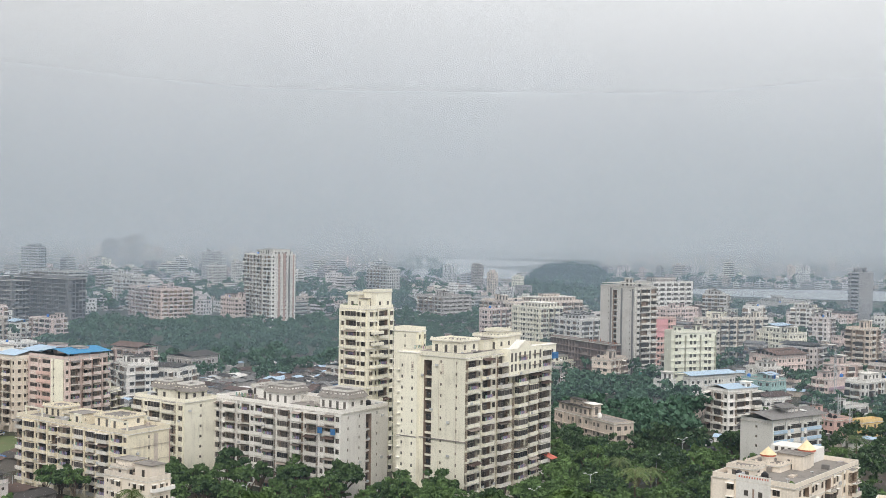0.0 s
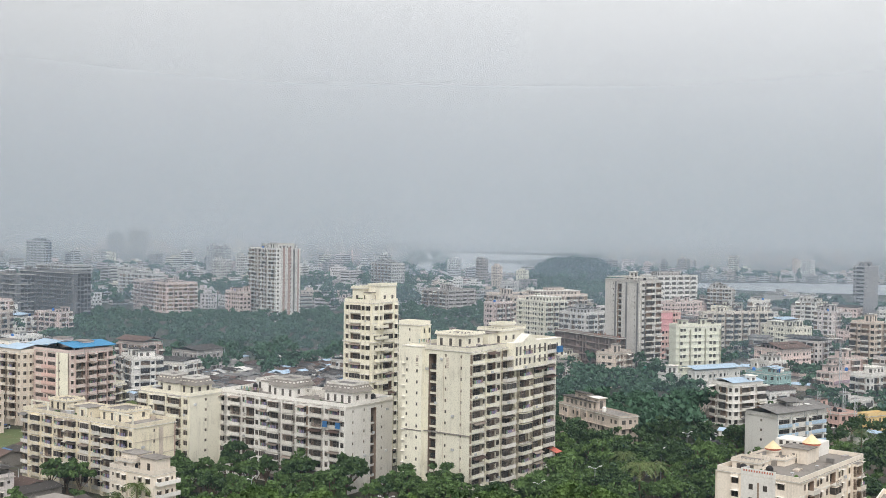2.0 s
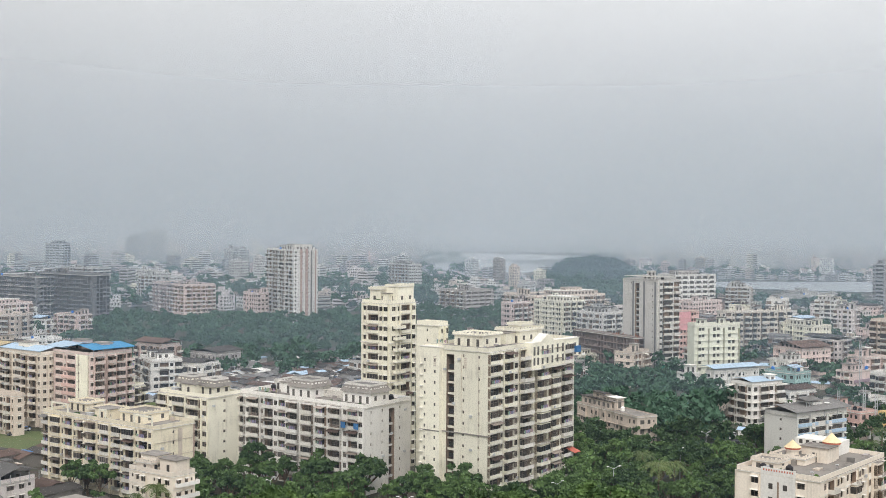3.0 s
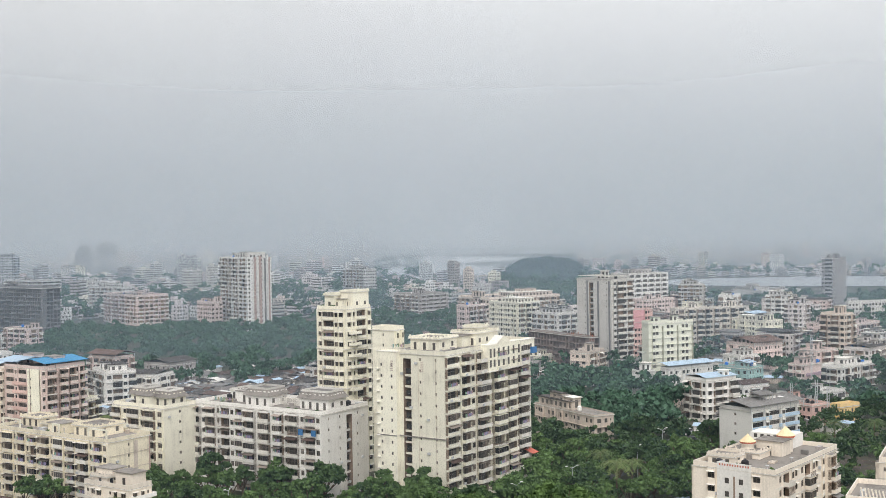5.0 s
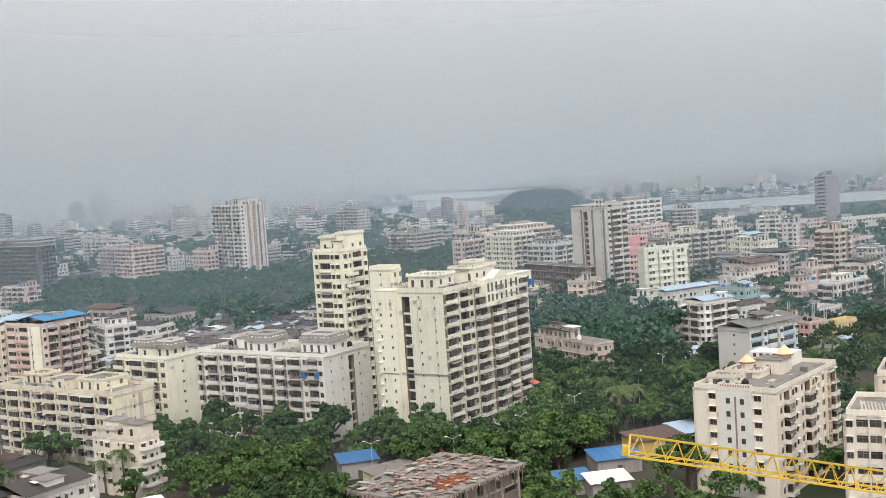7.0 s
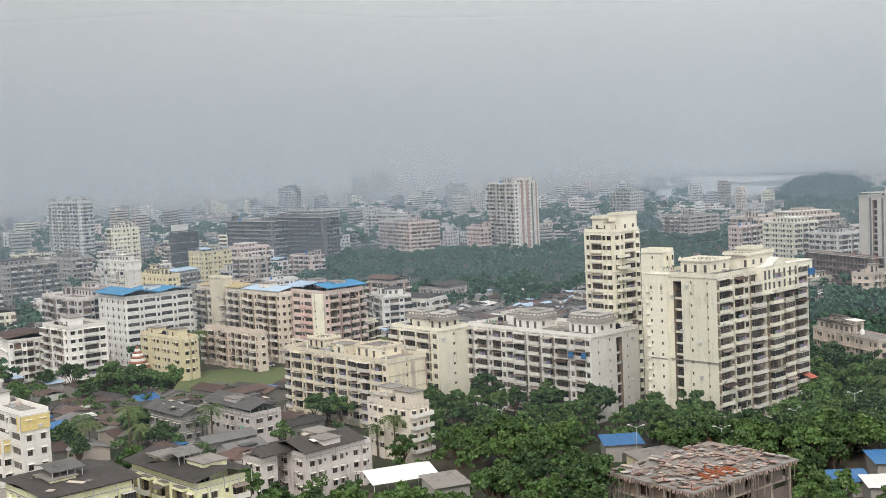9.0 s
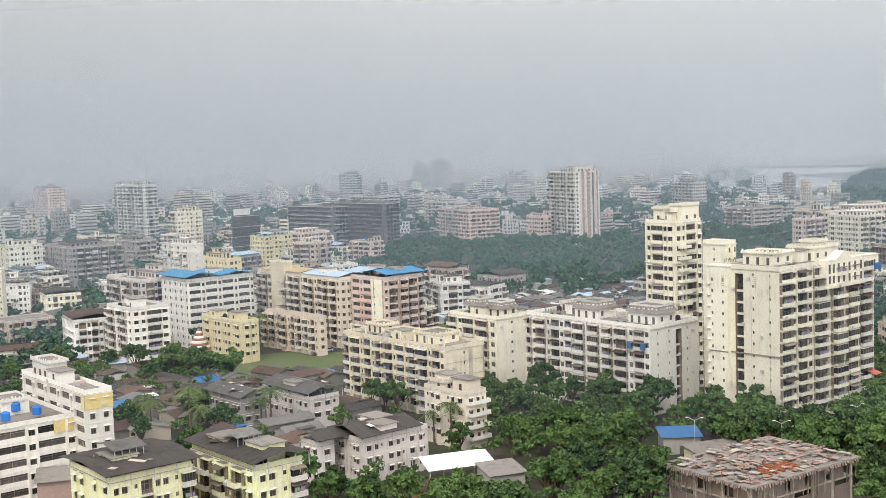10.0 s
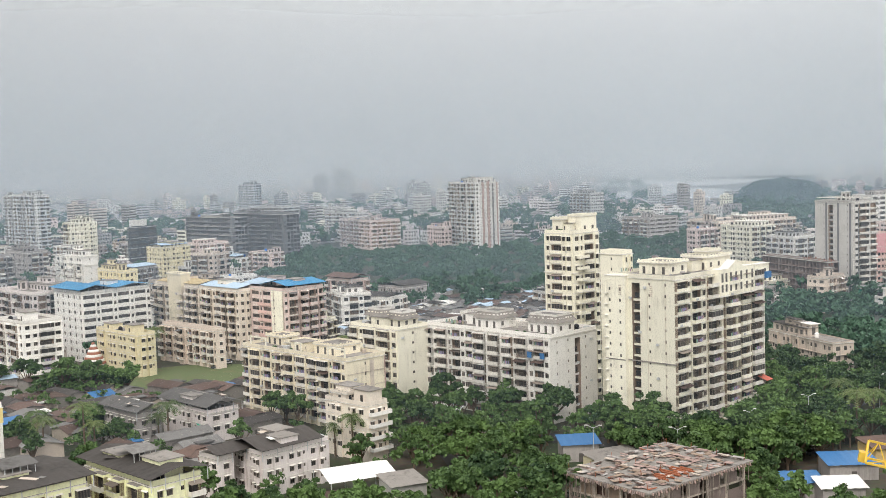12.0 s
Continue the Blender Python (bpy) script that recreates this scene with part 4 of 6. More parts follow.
# ---- low houses of the old quarter ----
def low_house(x, y, turn, w, d, h, paint, roof, label, group="low houses of the old quarter"):
    b = thing("low_house", x, y, 0, turn, label, "house", group)
    s = Shell()
    s.box(-w / 2, w / 2, -d / 2, d / 2, 0, h, paint)
    for sx in (-0.3, 0.22):
        s.box(w * sx, w * sx + 0.9, -d / 2 - 0.03, -d / 2 + 0.02, 1.0, 2.1, DEEP)
    s.box(-0.45, 0.45, -d / 2 - 0.03, -d / 2 + 0.02, 0, 2.0, DEEP)
    r, e, k = Shell(), 0.5, RNG.uniform(0.6, 1.5)
    n = 6
    for i in range(n):
        a, c = -w / 2 - e + (w + 2 * e) * i / n, -w / 2 - e + (w + 2 * e) * (i + 1) / n
        q, p = 0.08 * (i % 2), 0.08 * ((i + 1) % 2)
        r.face([(a, -d / 2 - e, h + q), (c, -d / 2 - e, h + p), (c, 0, h + k + p), (a, 0, h + k + q)], roof)
        r.face([(a, 0, h + k + q), (c, 0, h + k + p), (c, d / 2 + e, h + p), (a, d / 2 + e, h + q)], roof)
    s.face([(-w / 2, -d / 2, h), (-w / 2, d / 2, h), (-w / 2, 0, h + k)], paint)
    s.face([(w / 2, -d / 2, h), (w / 2, d / 2, h), (w / 2, 0, h + k)], paint)
    part("wall", s, b)
    part("roof", r.mesh("roof", weld=True), b)
    if RNG.random() < 0.3:
        q = Shell()
        q.box(-w * 0.2, w * 0.25, -d / 2 - 0.3, -d * 0.1, h + k * 0.45, h + k * 0.45 + 0.3, RNG.choice((TARP, ROOFGREY, ROOFGREY, TENT)))
        part("patch_sheet", q, b)
    return b


# ---- trees ----
def leaf_quads(rng, centres, radii, count, size, flat=0.75):
    """Leaf sprays on the skins of a number of clumps: arrays of vertices, four to a spray."""
    w = radii ** 2 / np.sum(radii ** 2)
    idx = rng.choice(len(centres), count, p=w)
    d = rng.normal(size=(count, 3))
    d /= np.linalg.norm(d, axis=1)[:, None]
    d[:, 2] = np.where(d[:, 2] < -0.35, -d[:, 2], d[:, 2])
    rad = radii[idx] * np.sqrt(rng.uniform(0.15, 1.35, count))
    pos = centres[idx] + d * rad[:, None] * np.array([1, 1, flat])
    nrm = d + rng.normal(scale=0.8, size=(count, 3))
    nrm /= np.linalg.norm(nrm, axis=1)[:, None]
    a = np.cross(nrm, rng.normal(size=(count, 3)))
    a /= np.linalg.norm(a, axis=1)[:, None]
    b = np.cross(nrm, a)
    k = size * rng.uniform(0.5, 1.2, count)[:, None]
    a, b = a * k, b * k * 0.7
    v = np.stack([pos - a, pos - b * 0.9 + nrm * k * 0.12, pos + a, pos + b], 1)
    return v.reshape(-1, 3)


def quads_mesh(name, v, mat):
    me = bpy.data.meshes.new(name)
    n = len(v) // 4
    me.from_pydata(v.tolist(), [], np.arange(n * 4).reshape(n, 4).tolist())
    me.materials.append(mat)
    me.update()
    return me


def crown_clumps(rng, r, h, n):
    """Clump centres and radii of a broad uneven crown of radius r and height h above its base: a few large lobes, each broken into small tufts."""
    c, q = [], []
    lobes = []
    for i in range(max(4, n // 5)):
        a, k = rng.uniform(0, 2 * math.pi), math.sqrt(rng.uniform(0.0, 1))
        lobes.append((k * r * 0.62 * math.cos(a), k * r * 0.62 * math.sin(a), h * (0.38 + 0.42 * (1 - k * k) * rng.uniform(0.5, 1.1)), r * rng.uniform(0.34, 0.5)))
    for i in range(n):
        x, y, z, m = lobes[i % len(lobes)]
        d = rng.normal(size=3)
        d /= np.linalg.norm(d)
        d[2] = abs(d[2]) - 0.25
        k = m * rng.uniform(0.55, 1.0)
        c.append((x + d[0] * k, y + d[1] * k, z + d[2] * k * 0.85))
        q.append(m * rng.uniform(0.28, 0.55))
    return np.array(c), np.array(q)


def tree_model(seed, r, h, trunk, count, size):
    rng = np.random.default_rng(seed)
    c, q = crown_clumps(rng, r, h, 46)
    c[:, 2] += trunk
    crown = quads_mesh("crown", leaf_quads(rng, c, q, count, size), LEAF)
    s = Shell()
    s.ring([(0.45, 0), (0.33, trunk * 0.4), (0.28, trunk), (0.16, trunk + h * 0.3)], 8, BARK)
    for i in range(0, 18, 2):
        s.beam((0, 0, trunk * 0.75), tuple(c[i] - np.array([0, 0, q[i] * 0.4])), 0.1, BARK)
    return s.mesh("trunk"), crown


TREES = [tree_model(11 + i, r, h, t, n, z) for i, (r, h, t, n, z) in enumerate((
    (5.4, 7.4, 3.5, 2000, 0.54), (4.4, 8.4, 4.0, 1750, 0.5), (6.2, 7.9, 4.0, 2300, 0.56), (3.6, 6.4, 3.0, 1350, 0.47), (5.0, 9.8, 4.0, 2050, 0.54), (5.7, 6.8, 3.0, 2000, 0.56)))]


def tree(x, y, k, turn, kind, label="leafy green roadside tree with an uneven crown"):
    b = thing("tree", x, y, 0, turn, label, "tree", "trees between the buildings")
    b.scale = (k, k, k)
    trunk, crown = TREES[kind]
    part("trunk", trunk, b)
    part("crown", crown, b)
    return b


def palm_model(seed, h):
    rng = random.Random(seed)
    t, c = Shell(), Shell()
    t.ring([(0.28, 0), (0.2, h * 0.3), (0.17, h * 0.7), (0.15, h)], 8, BARK)
    for i in range(17):
        a, lift, ln = 2 * math.pi * i / 17 + rng.uniform(-0.15, 0.15), rng.uniform(-0.1, 1.1), rng.uniform(2.8, 3.8)
        pts = []
        for j in range(8):
            u = j / 7
            pts.append((math.cos(a) * ln * u, math.sin(a) * ln * u, h + lift * u * 1.8 - 2.3 * u * u))
        sx, sy = -math.sin(a), math.cos(a)
        for j in range(7):
            p, q = pts[j], pts[j + 1]
            w = 0.75 * math.sin(math.pi * min(1, (j + 0.8) / 8)) + 0.1
            for sg in (-1, 1):
                for u in (0.15, 0.65):
                    m = tuple(p[e] + (q[e] - p[e]) * u for e in range(3))
                    n2 = tuple(p[e] + (q[e] - p[e]) * (u + 0.34) for e in range(3))
                    e2 = (m[0] + sg * sx * w + math.cos(a) * 0.3, m[1] + sg * sy * w + math.sin(a) * 0.3, m[2] - w * 0.55)
                    c.face([m, n2, e2], PALMLEAF)
    return t.mesh("trunk"), c.mesh("crown")


PALMS = [palm_model(3, 9.0), palm_model(8, 7.5), palm_model(13, 11.0)]


def palm(x, y, k, turn, kind):
    b = thing("palm_tree", x, y, 0, turn, "tall coconut palm with drooping fronds", "palm tree", "palms")
    b.scale = (k, k, k)
    part("trunk", PALMS[kind][0], b)
    part("crown", PALMS[kind][1], b)
    return b


TAKEN = []   # footprints of buildings as centre and radius, to keep trees and houses off them


def footprint(ob):
    w = ob.children[0].data
    xs = [v.co.x for v in w.vertices]
    ys = [v.co.y for v in w.vertices]
    return ob.matrix_basis, max(xs), max(ys)


for ob in list(scene.objects):
    if ob.name.startswith("apartment_building") and ob.parent is None and ob.children:
        TAKEN.append(footprint(ob))
INVERSE = [(m.inverted(), a, b) for m, a, b in TAKEN]


def is_free(x, y, gap):
    for m, a, b in INVERSE:
        p = m @ Vector((x, y, 0))
        if -gap < p.x < a + gap and -gap < p.y < b + gap:
            return False
    return True


def polar(az, r):
    return r * math.sin(radians(az)), r * math.cos(radians(az))


def inside(x, y, zone):
    """zone: nearest and farthest range, and the azimuths between which it lies."""
    r, a = math.hypot(x, y), math.degrees(math.atan2(x, y))
    return zone[0] <= r <= zone[1] and zone[2] <= a <= zone[3]


def clear_of_yards(x, y):
    """Keeps trees out of the building site, the tent, the field and the low sheds."""
    return not any((x - cx) ** 2 + (y - cy) ** 2 < r * r for cx, cy, r in ((1, 242.5, 19), (-66, 249, 17), (-60, 233, 9), (-160, 388, 32), (-18, 281, 11), (-9, 266, 11), (58, 282, 18), (38, 257, 15), (48, 270, 14)))


# wooded stretches near by: ranges and azimuths
GROVES = [(205, 334, -15, -4.5, 80), (258, 306, -4.5, 7, 46), (232, 300, 5, 9.5, 26), (300, 360, 5.5, 12.5, 34), (255, 300, 9.5, 13, 8), (300, 400, 12.5, 16, 16), (300, 370, 15, 25, 26), (258, 330, 17.2, 21, 16), (272, 330, 12.5, 15, 8),
          (300, 340, -21, -14, 9), (205, 235, -20, -12, 12), (280, 340, -31, -26, 12), (225, 262, -24, -17, 8), (392, 425, -29, -24, 16), (380, 430, -34, -29, 12), (330, 420, -38, -32, 9)]
rng = random.Random(21)
for r0, r1, a0, a1, count in GROVES:
    placed = 0
    for _ in range(count * 6):
        r, a = math.sqrt(rng.uniform(r0 * r0, r1 * r1)), rng.uniform(a0, a1)
        x, y = polar(a, r)
        if is_free(x, y, 2.5) and clear_of_yards(x, y):
            tree(x, y, rng.uniform(0.62, 1.08), rng.uniform(0, 360), rng.randrange(6))
            placed += 1
            if placed == count:
                break


for x, y, k, i in ((-64, 262, 0.55, 3), (-79, 268, 0.6, 3), (-57, 271, 0.8, 1), (-86, 286, 0.6, 3), (-93, 293, 0.6, 1)):
    tree(x, y, k, 40 * i, i)


def woods(name, zones, label, base_r, size, mat, per=230, seed=5):
    """Distant woodland: one sheet of leaf sprays on many uneven crowns."""
    g = np.random.default_rng(seed)
    out = []
    for r0, r1, a0, a1, n in zones:
        for _ in range(n):
            r, a = math.sqrt(g.uniform(r0 * r0, r1 * r1)), g.uniform(a0, a1)
            x, y = polar(a, r)
            if not is_free(x, y, 3) or not clear_of_yards(x, y):
                continue
            k = base_r * g.uniform(0.6, 1.25)
            c, q = crown_clumps(g, k, k * g.uniform(1.0, 1.5), 20)
            c[:, 2] += k * 0.5
            v = leaf_quads(g, c, q, per, size)
            out.append(v + np.array([x, y, 0]))
    ob = new(name, quads_mesh(name, np.concatenate(out), mat))
    return tagged(ob, label, "woodland", "", "stuff")


woods("undergrowth", [(205, 336, -15, -4.5, 170), (250, 306, -4.5, 7, 110), (225, 400, 5, 16, 260), (260, 420, 15, 24, 120), (205, 262, -24, -12, 50), (290, 420, -38, -24, 90)],
      "shrubs and young trees under the roadside trees", 3.6, 0.55, LEAF, per=130, seed=17)
woods("grove", [(352, 386, 6, 11.5, 40), (386, 430, 5.5, 13, 40), (360, 470, 15, 25, 90), (330, 450, 25, 34, 60), (400, 520, -38.5, -34.5, 40), (440, 560, 19, 24.5, 60)],
      "leafy trees between the houses", 5.2, 0.62, LEAF, per=230, seed=23)
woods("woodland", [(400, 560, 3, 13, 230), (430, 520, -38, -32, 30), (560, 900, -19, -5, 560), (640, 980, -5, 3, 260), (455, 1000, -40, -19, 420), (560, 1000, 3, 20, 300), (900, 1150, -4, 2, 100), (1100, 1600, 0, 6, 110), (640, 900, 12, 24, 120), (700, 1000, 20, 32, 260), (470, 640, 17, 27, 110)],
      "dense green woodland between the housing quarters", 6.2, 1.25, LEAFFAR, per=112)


# ---- filler: the housing quarters behind ----
BOUNDS = [(560, 990, -19.5, -4.5), (640, 1000, -5, 3), (1080, 1720, 8, 34), (1640, 4000, -2.5, 8.0), (1130, 1740, 4.0, 9.2), (690, 1420, 21, 40), (0, 545, -12, 12), (0, 440, 12, 34)]
PALETTE = [WHITE, WHITEF, WHITE, GREYW, CREAM, BEIGE, PALEPINK, STAINED, GREYW, WHITE, WHITEF, PINKW, PINKW]


def quarter(seed, r0, r1, a0, a1, step, low, high):
    g = random.Random(seed)
    r = r0
    while r < r1:
        a = a0
        while a < a1:
            yield g, r + g.uniform(-0.3, 0.3) * step, a + g.uniform(-0.3, 0.3) * math.degrees(step / r), g.randint(low, high)
            a += math.degrees(step / r)
        r += step


count = 0
for g, r, a, n in quarter(4, 455, 1000, -40, 34, 31, 2, 5):
    x, y = polar(a, r)
    if any(inside(x, y, z) for z in BOUNDS) or not is_free(x, y, 15) or g.random() < 0.12 or count > 330:
        continue
    count += 1
    if g.random() < 0.10:
        n += g.randint(2, 4)
    lu, lv, tall = g.uniform(9, 20), g.uniform(9, 22), n * 3.0 + 0.6
    b = block(x, y, 35 + g.choice((0, 0, 12, -15, 25)), lu, lv, tall, g.choice(PALETTE), g.choice(("balcony", "loggia", "balcony", "window", "sparse")), g.choice(("loggia", "balcony", "window", "sparse")), 1,
          "weathered low-rise apartment block in the hazy quarter", clutter=g.random() < 0.6, group="low-rise blocks in the haze")
    if g.random() < 0.55 and n < 6:
        sheet_roof(b, -0.6, lu + 0.6, -0.6, lv + 0.6, tall + 1.5, 1.1, g.choice((ROOFDARK, ROOFDARK, ROOFBROWN, ROOFBROWN, ROOFGREY, ROOFGREY, ROOFPALE)), "weathered sheet roof", lu > lv, False)


def far_quarters():
    """Thousands of hazy blocks too far to pick apart, in one mesh."""
    s = Shell()
    for g, r, a, n in quarter(9, 985, 2900, -40, 34, 30, 2, 4):
        x, y = polar(a, r)
        if any(inside(x, y, z) for z in BOUNDS) or not is_free(x, y, 12) or g.random() < 0.15:
            continue
        if g.random() < 0.13:
            n += g.randint(2, 7)
        paint, w, d, h = g.choice(PALETTE), g.uniform(7, 20), g.uniform(7, 17), n * 3.1 + 1
        t = radians(55 + g.choice((0, 10, -15)))
        c, q = math.cos(t), math.sin(t)

        def at_(u, v, z):
            return (x + u * c - v * q, y + u * q + v * c, z)

        base = [at_(0, 0, 0), at_(w, 0, 0), at_(w, d, 0), at_(0, d, 0)]
        top = [(px, py, h) for px, py, _ in base]
        for i in range(4):
            s.face([base[i], base[(i + 1) % 4], top[(i + 1) % 4], top[i]], paint)
        s.face(top, g.choice((SLAB, SLAB, ROOFDARK, ROOFGREY, ROOFBROWN)))
        if g.random() < 0.6:
            a0, b0, hh = w * 0.3, d * 0.35, h + g.uniform(2, 3.5)
            ring = [at_(a0, b0, h), at_(a0 + 5, b0, h), at_(a0 + 5, b0 + 5, h), at_(a0, b0 + 5, h)]
            for i in range(4):
                p, e = ring[i], ring[(i + 1) % 4]
                s.face([p, e, (e[0], e[1], hh), (p[0], p[1], hh)], paint)
            s.face([(p[0], p[1], hh) for p in ring], SLAB)
        if r < 1900:
            bands = g.random() < 0.45
            for i in range(n):
                z, step = i * 3.1 + 1.2, g.uniform(2.6, 4.2)
                if bands:
                    s.face([at_(0.6, -0.06, z), at_(w - 0.6, -0.06, z), at_(w - 0.6, -0.06, z + 1.5), at_(0.6, -0.06, z + 1.5)], DEEP)
                    s.face([at_(-0.06, 0.6, z), at_(-0.06, d - 0.6, z), at_(-0.06, d - 0.6, z + 1.5), at_(-0.06, 0.6, z + 1.5)], DEEP)
                    s.face([at_(0, 0, z - 0.2), at_(w, 0, z - 0.2), at_(w, -1.1, z - 0.2), at_(0, -1.1, z - 0.2)], TRIM)
                    s.face([at_(0, -1.1, z - 0.3), at_(w, -1.1, z - 0.3), at_(w, -1.1, z + 0.4), at_(0, -1.1, z + 0.4)], TRIM)
                    continue
                for j in range(int(w / step)):
                    s.face([at_(j * step + 0.8, -0.06, z), at_(j * step + 2.4, -0.06, z), at_(j * step + 2.4, -0.06, z + 1.5), at_(j * step + 0.8, -0.06, z + 1.5)], GLASS)
                for j in range(int(d / step)):
                    s.face([at_(-0.06, j * step + 0.8, z), at_(-0.06, j * step + 2.4, z), at_(-0.06, j * step + 2.4, z + 1.5), at_(-0.06, j * step + 0.8, z + 1.5)], GLASS)
    tagged(new("distant_quarters", s.mesh("distant_quarters")), "countless pale blocks of the far city fading in haze", "city", "", "stuff")


far_quarters()
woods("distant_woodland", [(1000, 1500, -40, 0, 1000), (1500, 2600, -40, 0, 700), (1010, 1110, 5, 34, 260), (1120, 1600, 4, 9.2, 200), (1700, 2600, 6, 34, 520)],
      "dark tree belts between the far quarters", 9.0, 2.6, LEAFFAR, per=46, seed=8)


def hill(name, cx, cy, rx, ry, height, turn, label, seed, n=70):
    """A wooded rise: a lumpy mound covered in leaf sprays."""
    g = np.random.default_rng(seed)
    out = []
    c, d = math.cos(radians(turn)), math.sin(radians(turn))
    for _ in range(n):
        a, k = g.uniform(0, 2 * math.pi), math.sqrt(g.uniform(0, 1))
        u, v = rx * k * math.cos(a), ry * k * math.sin(a)
        z = height * max(0.0, (1 - k ** 3)) * g.uniform(0.7, 0.95)
        ctr, rad = crown_clumps(g, 12, 11, 10)
        pts = leaf_quads(g, ctr, rad, 90, 2.2)
        out.append(pts + np.array([cx + u * c - v * d, cy + u * d + v * c, z - 2]))
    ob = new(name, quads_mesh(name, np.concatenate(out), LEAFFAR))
    tagged(ob, label, "hill", "", "stuff")
    s = Shell()
    m, rings = 40, 8
    grid = []
    for i in range(rings + 1):
        k = i / rings
        for j in range(m):
            a = 2 * math.pi * j / m
            u, v = rx * k * math.cos(a), ry * k * math.sin(a)
            grid.append((cx + u * c - v * d, cy + u * d + v * c, 0.62 * height * (1 - k ** 3) * (0.93 + 0.1 * noise.noise((u * 0.02, v * 0.02, seed)))))
    s.v = grid
    k = s.slot(LEAFFAR)
    for i in range(rings):
        for j in range(m):
            s.f.append((i * m + j, i * m + (j + 1) % m, (i + 1) * m + (j + 1) % m, (i + 1) * m + j))
            s.m.append(k)
    whole("backdrop_rise", s, Matrix(), "grassy rise under the trees", "hill", kind="structure")


hill("wooded_hill", 180, 1641, 60, 42, 27, -5, "dark wooded hill beside the river", 5, 420)
hill("wooded_ridge", 800, 1290, 300, 120, 20, 20, "long green ridge beside the lake", 6, 600)

# ---- mist: added see-through sheets imitate distance haze between the quarters, denser farther out ----
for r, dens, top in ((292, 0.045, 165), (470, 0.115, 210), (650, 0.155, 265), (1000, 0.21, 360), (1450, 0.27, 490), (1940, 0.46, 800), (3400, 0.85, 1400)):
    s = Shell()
    mat = mist_mat("haze_veil", dens, top) if r < 1900 else mist_mat("far_haze_veil", dens, top, (0.735, 0.755, 0.775, 1))
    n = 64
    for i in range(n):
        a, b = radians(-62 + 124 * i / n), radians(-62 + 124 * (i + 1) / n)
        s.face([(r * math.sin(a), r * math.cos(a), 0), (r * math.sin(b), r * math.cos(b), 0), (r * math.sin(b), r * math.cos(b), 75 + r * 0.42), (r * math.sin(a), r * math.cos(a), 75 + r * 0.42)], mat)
    whole("backdrop_mist", s, Matrix(), "thin added sheet that imitates distance haze", "mist", kind="structure")


# ---- roof rooms, gables, domes and sheet roofs of the nearest buildings ----
def roof_room(b, x0, x1, y0, y1, z, h, paint, eave=0.5, mat=None, name="roof_room", label="", doors=True):
    """A room on a roof: walls, overhanging slab, dark openings on its two fronts."""
    mat = mat or SLAB
    s = Shell()
    s.box(x0, x1, y0, y1, z, z + h, paint)
    if doors:
        n = max(1, int((y1 - y0) / 2.6))
        for i in range(n):
            c = y0 + (y1 - y0) * (i + 0.5) / n
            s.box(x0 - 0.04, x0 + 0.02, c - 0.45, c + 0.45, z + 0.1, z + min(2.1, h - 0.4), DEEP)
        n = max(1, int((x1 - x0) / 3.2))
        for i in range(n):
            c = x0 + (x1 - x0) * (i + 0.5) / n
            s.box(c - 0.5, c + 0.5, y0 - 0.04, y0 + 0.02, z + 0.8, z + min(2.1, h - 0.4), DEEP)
    r = part(name, s, b, label)
    q = Shell()
    q.box(x0 - eave, x1 + eave, y0 - eave, y1 + eave, z + h, z + h + 0.22, TRIM)
    q.m[1] = q.slot(mat)
    part("roof_slab", q, r)
    q = Shell()
    q.frame_ring(x0 - eave + 0.1, x1 + eave - 0.1, y0 - eave + 0.1, y1 + eave - 0.1, 0.14, z + h + 0.22, z + h + 0.75, paint, mat)
    # broken row of short posts and odd blocks along the kerb
    odd = random.Random(int(abs(x0 * 7 + y0 * 13 + z)))
    for u0, u1, v, along in ((x0, x1, y0 - eave + 0.1, True), (y0, y1, x0 - eave + 0.1, False)):
        u = u0
        while u < u1:
            w, t = odd.uniform(0.25, 0.8), odd.uniform(0.1, 0.45)
            if along:
                q.box(u, u + w, v, v + 0.14, z + h + 0.75, z + h + 0.75 + t, paint)
            else:
                q.box(v, v + 0.14, u, u + w, z + h + 0.75, z + h + 0.75 + t, paint)
            u += w + odd.uniform(0.3, 1.1)
    part("roof_kerb", q, r)
    return r


def mansard(b, x0, x1, y0, y1, z, h, paint):
    """A roof room under a steep dark skirt with a flat stained top."""
    r = roof_room(b, x0, x1, y0, y1, z, h, paint, 0.1)
    s = Shell()
    e, k, t = 0.7, -0.5, 1.5
    lo = [(x0 - e, y0 - e, z + h - 0.3), (x1 + e, y0 - e, z + h - 0.3), (x1 + e, y1 + e, z + h - 0.3), (x0 - e, y1 + e, z + h - 0.3)]
    hi = [(x0 - k, y0 - k, z + h + t), (x1 + k, y0 - k, z + h + t), (x1 + k, y1 + k, z + h + t), (x0 - k, y1 + k, z + h + t)]
    for i in range(4):
        s.face([lo[i], lo[(i + 1) % 4], hi[(i + 1) % 4], hi[i]], SLAB)
    s.face(hi, ROOFGREY)
    part("mansard_roof", s, r, "stained concrete mansard skirt", None)
    q = Shell()
    q.frame_ring(x0 + 0.4, x1 - 0.4, y0 + 0.4, y1 - 0.4, 0.14, z + h + t, z + h + t + 0.6, WHITEF, SLAB)
    part("roof_kerb", q, r)


def pipe_run(b, x, y, z0, z1):
    s = Shell()
    s.beam((x, y, z0), (x, y, z1), 0.035, STAINED)
    part("drain_pipe", s, b)


